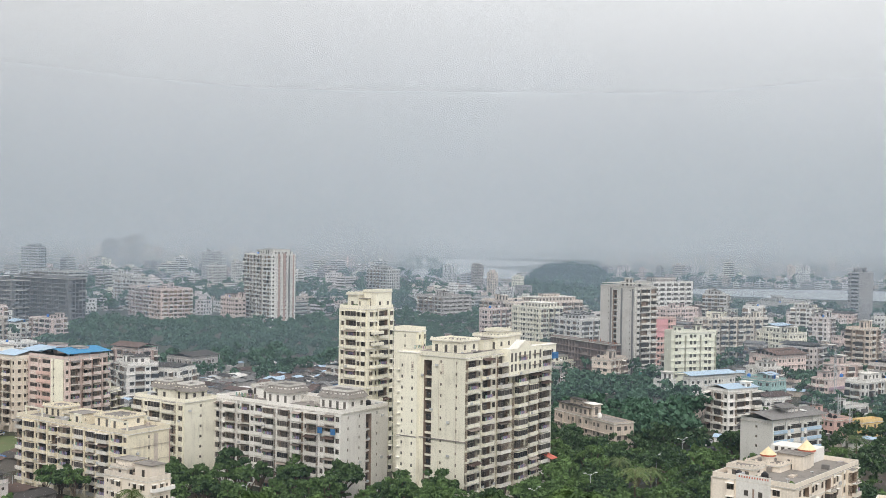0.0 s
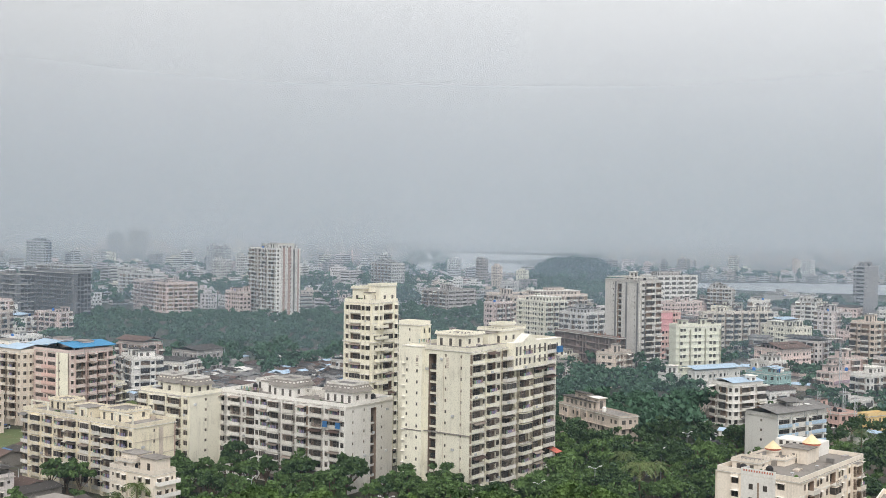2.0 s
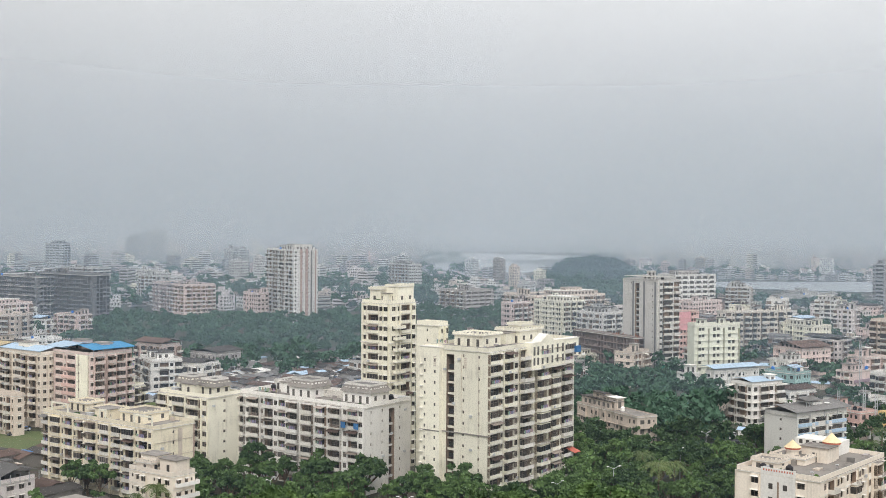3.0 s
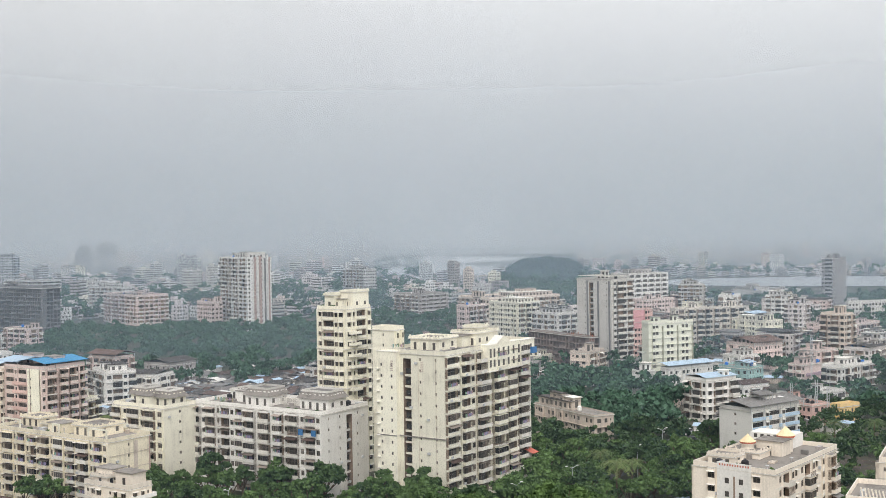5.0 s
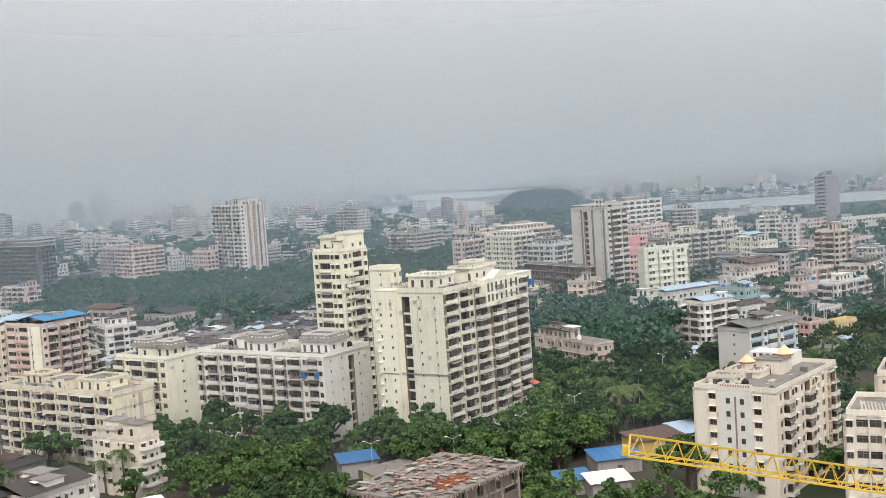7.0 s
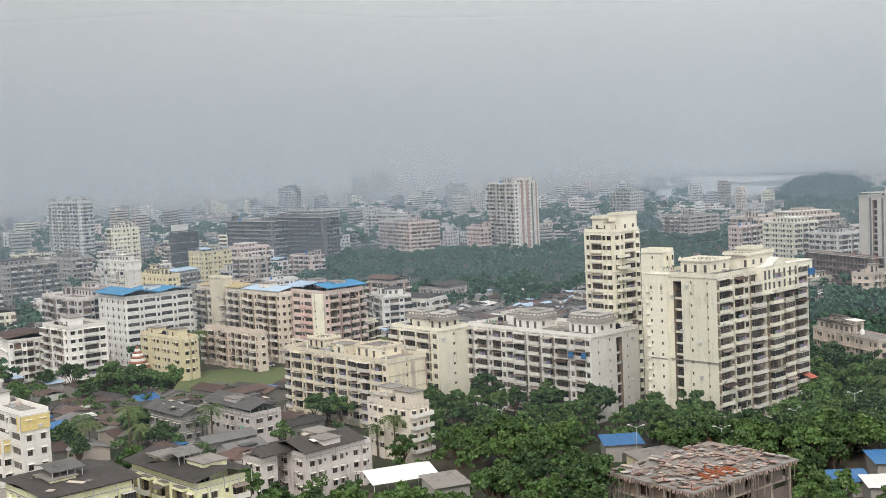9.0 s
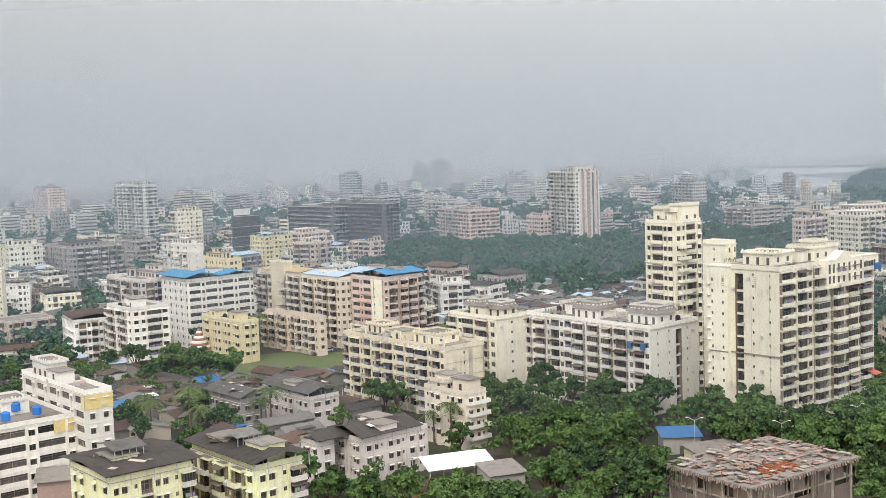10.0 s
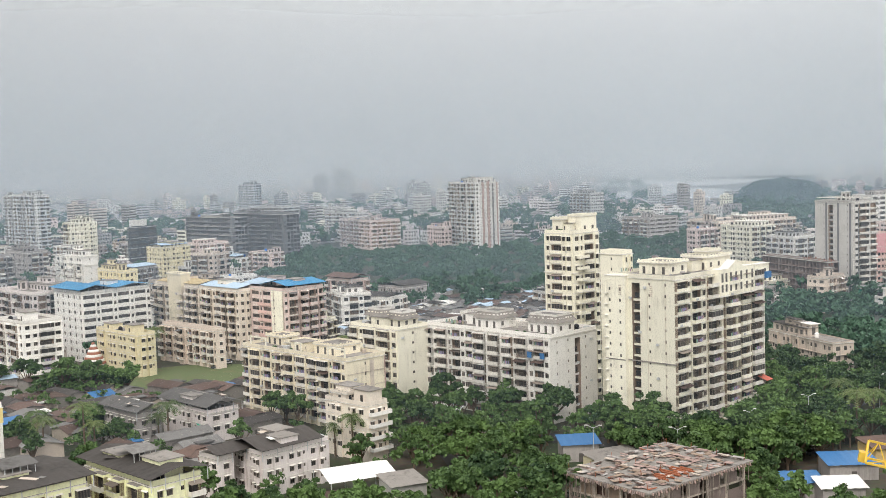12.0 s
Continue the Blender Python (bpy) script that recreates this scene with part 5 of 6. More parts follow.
# tall cream block: penthouses, gable and raised parapets
H = 41.6
roof_room(block_a, 9, 18, 8, 17.5, H + 0.2, 3.0, CREAM)
roof_room(block_a, 25, 37, 6, 14, H + 0.2, 3.4, CREAM)
roof_room(block_a, 28, 34, 7.5, 12, H + 4.3, 0.7, CREAM, 0.4, doors=False)
roof_room(block_a, 19, 24, 12, 18, H + 0.2, 2.2, CREAM, 0.3)
s = Shell()
for a, c, t in ((18, 22, 1.4), (22, 30, 3.4), (30, 36, 1.4)):
    s.box(a, c, -2.5, 0.0, H - 5.8, H + 1.3, CREAM)
    m = (a + c) / 2
    s.face([(a, -2.56, H + 1.3), (c, -2.56, H + 1.3), (m, -2.56, H + t)], CREAM)
    s.face([(a, -2.56, H + 1.3), (m, -2.56, H + t), (m, 0.4, H + t), (a, 0.4, H + 1.3)], TRIM)
    s.face([(m, -2.56, H + t), (c, -2.56, H + 1.3), (c, 0.4, H + 1.3), (m, 0.4, H + t)], TRIM)
    s.face([(a, 0.4, H + 1.3), (c, 0.4, H + 1.3), (m, 0.4, H + t)], CREAM)
    n = 2 if c - a < 7 else 3
    for i in range(n):
        x = a + (c - a) * (i + 0.5) / n
        for z0, z1 in ((H - 4.9, H - 2.9), (H - 2.2, H + 0.2)):
            s.box(x - 0.45, x + 0.45, -2.56, -2.49, z0, z1, DEEP)
part("gable_front", s, block_a, "raised cream gable with tall arched windows")
s = Shell()
s.box(36, 45.2, -1.6, 0.0, H - 3, H + 0.9, CREAM)
for x in (38.4, 42.6):
    s.box(x, x + 0.9, -1.66, -1.59, H - 2.6, H - 0.4, DEEP)
s.box(44.9, 45.3, 0.0, 12, H, H + 0.9, CREAM)
s.box(35.8, 45.4, -1.8, 0.2, H + 0.9, H + 1.1, TRIM)
part("raised_parapet", s, block_a)
s = Shell()
s.box(17.6, 36.2, -2.75, -0.08, H - 6.2, H - 5.9, TRIM)
s.box(-0.3, -0.08, -0.3, 14.9, H - 22.3, H - 22.0, SLAB)
part("cornice_band", s, block_a)
s = Shell()
s.box(42.5, 45.1, -2.5, -1.75, H - 3.2, H - 1.4, TARP)
part("blue_tarpaulin", s, block_a, "bright blue tarpaulin hung over a balcony")
s = Shell()
s.face([(41.0, 0.0, 10.2), (44.6, 0.0, 10.2), (44.6, -3.0, 9.2), (41.0, -3.0, 9.2)], DOMER)
s.face([(41.0, -3.0, 9.05), (44.6, -3.0, 9.05), (44.6, -3.0, 9.2), (41.0, -3.0, 9.2)], DOMER)
part("awning", s, block_a, "faded red sheet awning over a balcony")
s = Shell()
s.box(-1.5, 0.0, 14.9, 21.5, 0, H + 0.5, CREAM)
s.box(-1.65, 0.0, 14.75, 21.6, H + 0.5, H + 0.75, TRIM)
s.box(-1.62, -1.5, 14.9, 21.5, H - 22.3, H - 22.0, SLAB)
for i in range(13):
    z = H - 3.4 - i * 3.0
    s.box(-1.56, -1.49, 16.2, 16.7, z, z + 0.8, DEEP)
    s.box(-1.56, -1.49, 19.6, 20.1, z, z + 0.8, DEEP)
    s.box(-2.1, -1.5, 20.4, 21.5, z - 0.9, z - 0.75, TRIM)
for k in range(6):
    s.box(-1.56, -1.49, 16.0, 16.9, H - 4.6 + k * 0.5, H - 4.35 + k * 0.5, STAINED)
    s.box(-0.06, 0.01, 7.0, 7.9, H - 4.6 + k * 0.5, H - 4.35 + k * 0.5, STAINED)
part("stair_wing", s, block_a, "plain cream wing with small windows")
for y in (3.0, 8.6):
    pipe_run(block_a, -0.12, y, 2, H - 1)

# tower: stepped penthouse crown
H = 51.0
roof_room(tower, 4.2, 12.0, 0.4, 5.4, H + 0.2, 4.9, CREAM, 0.25)
roof_room(tower, 1.5, 11.8, 5.6, 9.4, H + 0.2, 4.0, CREAM, 0.5)
s = Shell()
for z in range(3):
    s.box(-0.5, 12.6, -0.5, 11.6, H - 12 * (z + 1), H - 12 * (z + 1) + 0.25, TRIM)
part("cornice_band", s, tower)
for i in range(11):
    z = H - 7.5 - i * 3.0 * 1.15
    if z > 18:
        s = Shell()
        s.box(1.2, 5.8, -1.6, -0.05, z, z + 0.16, TRIM)
        s.box(1.2, 5.8, -1.6, -1.48, z + 0.16, z + 0.95, CREAM)
        s.box(1.2, 1.32, -1.48, -0.05, z + 0.16, z + 0.95, CREAM)
        s.box(5.68, 5.8, -1.48, -0.05, z + 0.16, z + 0.95, CREAM)
        part("balcony", s, tower)
for y in (0.8, 2.6, 9.5):
    pipe_run(tower, -0.12, y, 2, H - 1)

# white block: mansard roof rooms, a terrace wall and the blue tarpaulin
H = 24.2
mansard(white_block, 5, 13, 24, 33, H + 0.2, 3.2, WHITE)
mansard(white_block, 6.5, 14.5, 3, 13.5, H + 0.2, 3.4, WHITE)
roof_room(white_block, 12, 20, 34, 46, H + 0.2, 2.4, WHITE, 0.3)
s = Shell()
for i in range(26):
    s.box(9.9, 10.0, 13.7 + i * 0.4, 13.85 + i * 0.4, H + 0.2, H + 2.2, TRIM)
s.box(9.85, 10.05, 13.6, 24, H + 2.2, H + 2.4, TRIM)
part("balustrade", s, white_block)
s = Shell()
for y in (1.2, 5.9):
    s.box(-1.35, -1.2, y, y + 1.6, H - 5.7, H - 3.9, TARP)
s.box(-1.4, -0.1, 1.2, 7.5, H - 4.0, H - 3.8, FRAME)
part("tarpaulin", s, white_block, "bright blue tarpaulin on a balcony")

# cream wing and cream block
H = 24.3
mansard(wing_block, 4, 10.5, 2, 8.5, H + 0.2, 2.8, CREAM)
mansard(wing_block, 4.5, 11, 12, 19, H + 0.2, 3.0, CREAM)
H = 19.6
roof_room(cream_block, 4, 13, 9, 19, H + 0.2, 2.6, BUFF, 0.4)
roof_room(cream_block, 5, 12, 26, 34, H + 0.2, 1.6, BUFF, 0.5, doors=False)
roof_room(cream_block, 7, 13, 38, 46, H + 0.2, 2.4, BUFF, 0.4)
s = Shell()
for y0, y1 in ((0.4, 8.2), (20.0, 23.0), (37.0, 45.0)):
    s.box(-0.1, 0.15, y0, y0 + 0.5, H + 1.1, H + 3.2, CREAM)
    s.box(-0.1, 0.15, y1 - 0.5, y1, H + 1.1, H + 3.2, CREAM)
    s.box(-0.12, 0.2, y0, y1, H + 3.2, H + 3.6, CREAM)
q = Shell()
for z in (3.8, 7.8, 11.8, 15.8):
    q.box(0.4, 14.3, -0.12, -0.06, z, z + 0.18, STAINED)
q.box(8.6, 10.0, -0.1, -0.05, 0.0, H - 0.6, STAINED)
q.box(14.0, 14.3, -0.2, -0.05, 0.0, H, ROSE)
part("wall_band", q, cream_block, "brown joint bands on the blank end wall")
part("roof_frame", s, cream_block, "open concrete frame on the parapet")
roof_room(annex, 1, 6, 9, 14, 14.2, 1.8, PEACH, 0.5)
for i in range(4):
    s = Shell()
    z = 2.6 + i * 3.0
    s.box(0.5, 7.2, -1.5, -0.1, z, z + 0.15, TRIM)
    s.box(0.5, 7.2, -1.5, -1.36, z + 0.15, z + 1.0, WHITE)
    s.box(0.5, 0.64, -1.36, -0.1, z + 0.15, z + 1.0, WHITE)
    s.box(7.06, 7.2, -1.36, -0.1, z + 0.15, z + 1.0, WHITE)
    part("balcony", s, annex)

# blue, tan and dark sheet roofs
sheet_roof(white_blue_roof, -1.5, 14, -1.2, 24, 28.6, 1.6, ROOFBLUE, "bright blue corrugated sheet roof", False)
sheet_roof(white_blue_roof, 14.3, 31, -1.0, 24, 28.2, 1.2, ROOFBLUE, "bright blue corrugated sheet roof", False)
sheet_roof(pink_block, 1, 20, -1, 17, 29.4, 1.4, ROOFBLUE, "blue corrugated sheet roof", True)
sheet_roof(pink_block, 3, 19, 17.5, 30, 29.0, 1.2, ROOFPALE, "pale blue sheet roof", False)
sheet_roof(tan_block, -0.5, 13, 0, 26, 28.0, 1.2, ROOFPALE, "pale blue sheet roof", False)
sheet_roof(tan_block, -0.5, 13, 27, 58, 28.1, 1.2, ROOFTAN, "tan corrugated sheet roof", False)
roof_room(tan_block, -1.5, 3, 38, 48, 0.0, 31.5, BUFF, 0.3, doors=False, name="stair_tower", label="cream stair tower proud of the long row")
for b, lu, lv, z, rise in ((pink_white, 15.5, 12.0, 11.2, 1.9), (grey_low, 9.8, 23, 10.2, 1.8), (grey_low_b, 7.3, 18.2, 10.3, 1.7), (grey_white, 14, 6, 10.8, 1.4)):
    sheet_roof(b, -1.3, lu + 1.2, -1.3, lv + 1.2, z, rise, ROOFDARK if b in (pink_white, grey_white) else ROOFGREY, "dark weathered sheet roof", lu > lv)
sheet_roof(pink_row_r, -1, 11, -1, 18.5, 21.4, 1.6, ROOFBROWN, "rust-brown sheet roof", False)
sheet_roof(grey_hall, -1, 18, -1, 19.2, 12.6, 1.5, ROOFDARK, "dark sheet roof", True)
sheet_roof(lime_front, -1.4, 17, -1.4, 18.8, 21.9, 0.8, ROOFDARK, "dark mossy sheet roof on thin posts", True)
sheet_roof(lime_front, 3.5, 10, 6, 14, 24.1, 0.7, ROOFGREY, "small grey sheet roof", True)
sheet_roof(lime_back, -1.4, 11.2, -1.4, 25, 21.0, 1.2, ROOFDARK, "dark mossy sheet roof on thin posts", False)
sheet_roof(lime_back, 1.5, 7, 9, 16, 23.4, 0.7, ROOFGREY, "small grey sheet roof", True)
sheet_roof(sheet_roof_block, -1.4, 25.2, -1.3, 13.5, 19.3, 1.4, ROOFGREY, "grey corrugated sheet roof", True)
sheet_roof(sheet_roof_block, 7, 14, 2, 9, 21.8, 0.9, ROOFGREY, "raised grey sheet roof", True)
sheet_roof(blue_white, -0.8, 27, -1, 10, 14.3, 1.1, ROOFPALE, "pale blue sheet roof", True)
sheet_roof(yellow_mid, -0.5, 20.5, -0.5, 14, 25, 1.0, ROOFPALE, "pale blue sheet roof", True)
sheet_roof(cream_left, -0.5, 23.5, -0.5, 22.5, 16.2, 1.0, ROOFPALE, "pale blue sheet roof", True)
sheet_roof(dark_roof_r, -1, 20.6, -1, 20.2, 16.6, 2.2, ROOFBROWN, "dark brown sheet roof", True)
sheet_roof(teal_block, 2, 9, 2, 10, 16.6, 0.8, ROOFPALE, "pale sheet roof", True)

s = Shell()
s.box(-0.3, -0.06, 0.0, 7.2, 0, 27.4, CREAM)
for i in range(8):
    s.box(-0.34, -0.29, 5.2, 5.7, 2.4 + i * 3.0, 3.2 + i * 3.0, DEEP)
part("blank_wall", s, pink_block, "blank cream wall strip at the corner")
for i in range(8):
    s = Shell()
    s.box(-0.7, -0.1, 7.6, 15.5, 0.4 + i * 3.0, 1.5 + i * 3.0, PINK)
    part("balcony_band", s, pink_block, "salmon pink balcony band")

# pale blue bands, yellow accents, teal and violet screens
s = Shell()
for i in range(4):
    z = 17.6 - 2.95 * i
    s.box(0.4, 9.5, -0.55, -0.08, z - 3.0, z - 2.0, ROOFPALE)
    s.box(13.5, 23.2, -0.55, -0.08, z - 3.0, z - 2.0, ROOFPALE)
part("balcony_band", s, sheet_roof_block, "pale blue balcony band")
s = Shell()
for i in range(3):
    s.box(0.5, 13.0, -0.5, -0.07, 1.2 + i * 3.2, 2.6 + i * 3.2, MAUVE)
part("balcony_screen", s, purple_w, "violet balcony screen")
for x0, x1, z0, z1, m in ((-0.1, 6.1, 23.4, 26.5, ACCENT),):
    s = Shell()
    s.box(x0, x1, -0.2, -0.06, z0, z1, m)
    s.box(-0.2, -0.06, 0.0, 1.8, z0, z1, m)
    part("accent_panel", s, white_accent, "pale yellow accent panel")
roof_room(white_accent, 0.8, 5.4, 22, 31, 26.7, 3.8, WHITE, 0.4)
lower_wing = block(-150.5, 201.5, 35, 17, 34, 21.0, WHITE, "strip", "strip", 2, "lower white wing with blue roof tanks and a yellow panel", sh=3.1, clutter=False)
for x, y in ((4, 4), (9, 12), (6, 20), (11, 5)):
    s = Shell()
    s.ring([(0.0, 22.0), (0.95, 22.0), (1.0, 22.2), (0.98, 23.6), (0.6, 23.9), (0.25, 24.0)], 14, TANKBLUE, x, y)
    part("water_tank", s, lower_wing, "round blue plastic water tank")
s = Shell()
s.box(12.5, 17.1, -0.2, -0.06, 18.4, 21.2, ACCENT)
part("accent_panel", s, lower_wing, "yellow accent panel")
# rainbow block: blue end bay, mauve strip
s = Shell()
s.box(-0.9, -0.06, 2.6, 6.0, 0.2, 14.2, SKYBLUE)
s.box(-0.9, -0.06, 11.2, 14.6, 0.2, 14.2, SKYBLUE)
s.box(-0.2, -0.06, 6.1, 11.1, 0.2, 13.6, GREYW)
for i in range(4):
    for y in (6.6, 8.2, 9.8):
        s.box(-0.26, -0.19, y, y + 0.8, 1.2 + 3.0 * i, 2.5 + 3.0 * i, DEEP)
part("painted_bay", s, rainbow_block, "sky blue painted end bay")
s = Shell()
s.box(26, 48.4, -0.85, -0.75, 9.2, 10.2, MAUVE)
s.box(26, 48.4, -0.85, -0.75, 6.2, 7.1, MAUVE)
part("balcony_band", s, rainbow_block, "mauve balcony band")
roof_room(rainbow_block, 8, 16, 4, 12, 13.2, 3.0, YELLOWC, 0.3)
roof_room(rainbow_block, 26, 33, 4, 12, 13.2, 3.4, YELLOWC, 0.3)
s = Shell()
s.box(0, 5, 0, 6, 0, 20, MAGENTA)
for i in range(6):
    s.box(1.9, 3.1, -0.06, 0.02, 2 + i * 3, 3.4 + i * 3, DEEP)
    s.box(-0.06, 0.02, 2.2, 3.6, 2 + i * 3, 3.4 + i * 3, DEEP)
s.box(-0.3, 5.3, -0.3, 6.3, 20, 20.25, SLAB)
pk = thing("stair_tower", 214, 376, 0, 20, "narrow magenta-pink stair tower beside the yellow block", "building")
part("wall", s, pk)


def dome(b, x, y, z, r, h):
    """A drum with a red band and a pointed yellow cap."""
    s = Shell()
    s.ring([(r * 0.86, z), (r * 0.86, z + h * 0.5), (r, z + h * 0.52), (r, z + h * 0.6)], 16, PEACH, x, y)
    d = part("drum", s, b)
    s = Shell()
    s.ring([(r * 1.02, z + h * 0.6), (r * 1.12, z + h * 0.62), (r * 1.12, z + h * 0.68), (r * 1.0, z + h * 0.69)], 16, DOMER, x, y)
    part("red_band", s, d, "brick red band")
    s = Shell()
    s.ring([(r * 1.18, z + h * 0.69), (r * 0.86, z + h * 0.78), (r * 0.45, z + h * 0.92), (r * 0.14, z + h * 1.02), (0.03, z + h * 1.08)], 16, DOMEY, x, y)
    part("dome_cap", s, d, "pointed yellow dome cap")


H = 23.2
roof_room(dome_block, 13, 22, 9, 17, H + 0.2, 1.2, PEACH, 0.3, doors=False)
roof_room(dome_block, 4, 9, 11, 17, H + 0.2, 1.6, PEACH, 0.3)
dome(dome_block, 17, 13.6, H + 0.2, 1.6, 4.4)
dome(dome_block, 25.5, 8.2, H + 0.2, 1.8, 5.4)
s = Shell()
s.box(29, 35.2, 8, 18.4, H, H + 3.2, WHITE)
for i in range(6):
    s.box(28.95, 29.02, 8.6 + i * 1.6, 9.4 + i * 1.6, H + 2.0, H + 2.9, DEEP)
part("roof_wall", s, dome_block)
s = Shell()
s.box(-0.22, -0.06, 5.2, 12.9, 0.3, H + 1.6, WHITE)
s.box(-0.26, -0.22, 8.8, 9.2, 1.0, H - 1.2, LOGGIA)
for i in range(7):
    z = H - 2.4 - i * 2.85
    for y in (7.0, 10.2):
        s.box(-0.26, -0.21, y, y + 0.9, z - 0.4, z + 0.75, DEEP)
for i in range(12):
    s.box(-0.27, -0.22, 5.7 + i * 0.58, 5.95 + i * 0.58, H + 0.9, H + 1.3, DOMER)
part("front_panel", s, dome_block, "white front panel with paired arched windows")

# wide complex: raised centre, pavilions with brown pyramid caps, domes, roof railings
H = 28.0
for y in (57.5, 33.0):
    s = Shell()
    s.box(4.0, 9.5, y - 5.5, y + 1.5, H + 0.2, H + 4.0, PEACH)
    s.box(3.8, 9.7, y - 5.7, y + 1.7, H + 4.0, H + 4.3, TRIM)
    for i in range(8):
        s.box(3.93, 4.02, y - 5.0 + i * 0.7, y - 4.7 + i * 0.7, H + 3.2, H + 3.6, TRIM)
    part("roof_room", s, complex_back)
    dome(complex_back, 4.6, y, H + 0.2, 1.7, 5.6)
s = Shell()
s.box(-1.2, 0.0, 37.5, 50.0, 4, H + 1.2, WHITE)
for y in (40.0, 45.8):
    for z in (H - 2.6, H - 5.8):
        s.box(-1.26, -1.19, y - 1.0, y + 1.2, z - 1.2, z + 0.9, DEEP)
for i in range(16):
    s.box(-1.26, -1.2, 38.2 + i * 0.72, 38.5 + i * 0.72, H + 0.1, H + 0.6, DEEP)
s.box(-1.5, 0.2, 37.2, 50.3, H + 1.2, H + 1.5, TRIM)
part("raised_centre", s, complex_back, "white raised centre with arched windows")
H = 24.2
for y in (52.5, 28.5):
    s = Shell()
    s.ring([(2.0, H + 0.2), (2.0, H + 3.3), (2.2, H + 3.4), (2.2, H + 3.7)], 16, PEACH, 4.8, y)
    s.box(3.5, 8.5, y - 9.5, y - 2.2, H + 0.2, H + 4.6, PEACH)
    part("roof_pavilion", s, complex_front)
    s = Shell()
    s.ring([(2.7, H + 3.6), (2.3, H + 4.2), (1.2, H + 5.2), (0.5, H + 5.8), (0.15, H + 6.1)], 16, ROOFBROWN, 4.8, y)
    part("turret_cap", s, complex_front, "brown conical turret cap")
    s = Shell()
    s.box(3.2, 8.8, y - 9.8, y - 2.0, H + 4.6, H + 4.9, SLAB)
    part("roof_slab", s, complex_front)
s = Shell()
for i in range(40):
    y = 34 + i * 0.42
    s.box(0.2, 0.26, y, y + 0.05, H + 1.2, H + 2.6, STEEL)
s.box(0.18, 0.28, 34, 51, H + 2.55, H + 2.65, STEEL)
s.box(0.18, 0.28, 34, 51, H + 1.8, H + 1.88, STEEL)
part("roof_railing", s, complex_front, "pale steel roof railing")
for i in range(14):
    y = 54 + i * 0.62
    s = Shell()
    s.beam((0.3, y, H + 1.2), (0.3, y + 0.3, H + 1.9 + 0.9 * (i / 13)), 0.12, PEACH)
    part("crest_fin", s, complex_front)

# far tower: white fins and a dark central strip
s = Shell()
for x in (4.0, 7.6, 12.5, 16.0):
    s.box(x, x + 0.9, -0.8, 0.0, 0, 58.5, WHITEF)
s.box(5.4, 7.0, -0.4, 0.0, 0, 57, ROSE)
s.box(9.6, 11.6, -0.5, 0.0, 0, 57.5, ROSE)
s.box(14.0, 15.2, -0.4, 0.0, 0, 56, ROOFGREY)
s.box(17.6, 18.6, -0.5, 0.0, 0, 56.5, ROSE)
part("fin", s, far_tower, "white vertical fins")
roof_room(far_tower, 3, 17, 4, 18, 56.3, 3.4, WHITEF, 0.4, doors=False)
s = Shell()
for y in (1.0, 9.0, 17.0):
    s.box(-0.35, 0.0, y, y + 1.0, 0, 47.5, DARKC)
s.box(3, 4.2, -0.35, 0.0, 0, 45, DARKGLASS)
part("dark_stripe", s, grey_tower, "dark glass stripe")
for i in range(7):
    s = Shell()
    s.box(-0.3 + i * 2, 0.0 + i * 2, 1, 24, 49.8, 50.1, TRIM)
    part("roof_beam", s, grey_tower)
s = Shell()
s.box(0.2, 10, -0.2, 0, 20, 30, DEEPPINK)
part("red_stripe", s, pink_slab, "deep pink stripe")
roof_room(glass_office, 2, 16, 0.5, 2, 32.4, 4.5, TENT, 0.3, doors=False)
roof_room(office, 8, 30, 6, 18, 35.7, 3.0, GREYW, 0.3)

# ---- building site: raw slab on columns, bristling with rods ----
site = thing("construction_site", -0.9, 223.2, 0, 50, "raw concrete frame under construction with rusty rods and planks", "building")
s = Shell()
s.box(-0.8, 33, -0.8, 22.8, 9.2, 9.6, SLAB)
part("slab", s, site, "rough cast concrete slab")
s = Shell()
s.box(0.5, 32, 0.5, 21.8, 5.4, 5.7, STAINED)
part("slab", s, site)
for i in range(6):
    for j in range(4):
        s = Shell()
        x, y = 0.6 + i * 6.2, 0.6 + j * 6.9
        s.box(x, x + 0.5, y, y + 0.5, 0, 9.2, STAINED)
        part("column", s, site)
s = Shell()
s.box(0.2, 12, 1.2, 1.45, 0, 5.4, STAINED)
s.box(1.2, 1.45, 3.45, 12, 0, 5.4, STAINED)
s.box(15, 24, 3.0, 3.25, 0, 9.2, ROOFBROWN)
s.box(4, 12, 2.0, 2.25, 5.7, 9.2, BEIGE)
s.box(2.0, 2.25, 6, 18, 5.7, 9.2, ROOFBROWN)
part("infill_wall", s, site, "rough brick infill walls")
for i in range(5):
    s = Shell()
    s.box(1.2 + i * 6.2, 6.7 + i * 6.2, 0.75, 0.95, 0.0, 5.4 if i % 2 else 4.2, SCAFFOLD)
    part("infill_panel", s, site)
    s = Shell()
    s.box(1.4 + i * 6.2, 4.6 + i * 6.2, 0.75, 0.95, 5.7, 8.2 if i % 2 else 9.2, SCAFFOLD)
    part("infill_panel", s, site)
for i in range(3):
    s = Shell()
    s.box(0.75, 0.95, 1.2 + i * 6.9, 7.3 + i * 6.9, 0.0, 5.4 if i % 2 else 4.4, SCAFFOLD)
    part("infill_panel", s, site)
    s = Shell()
    s.box(0.75, 0.95, 1.2 + i * 6.9, 5.0 + i * 6.9, 5.7, 9.2, LOGGIA)
    part("infill_panel", s, site)
g = random.Random(40)
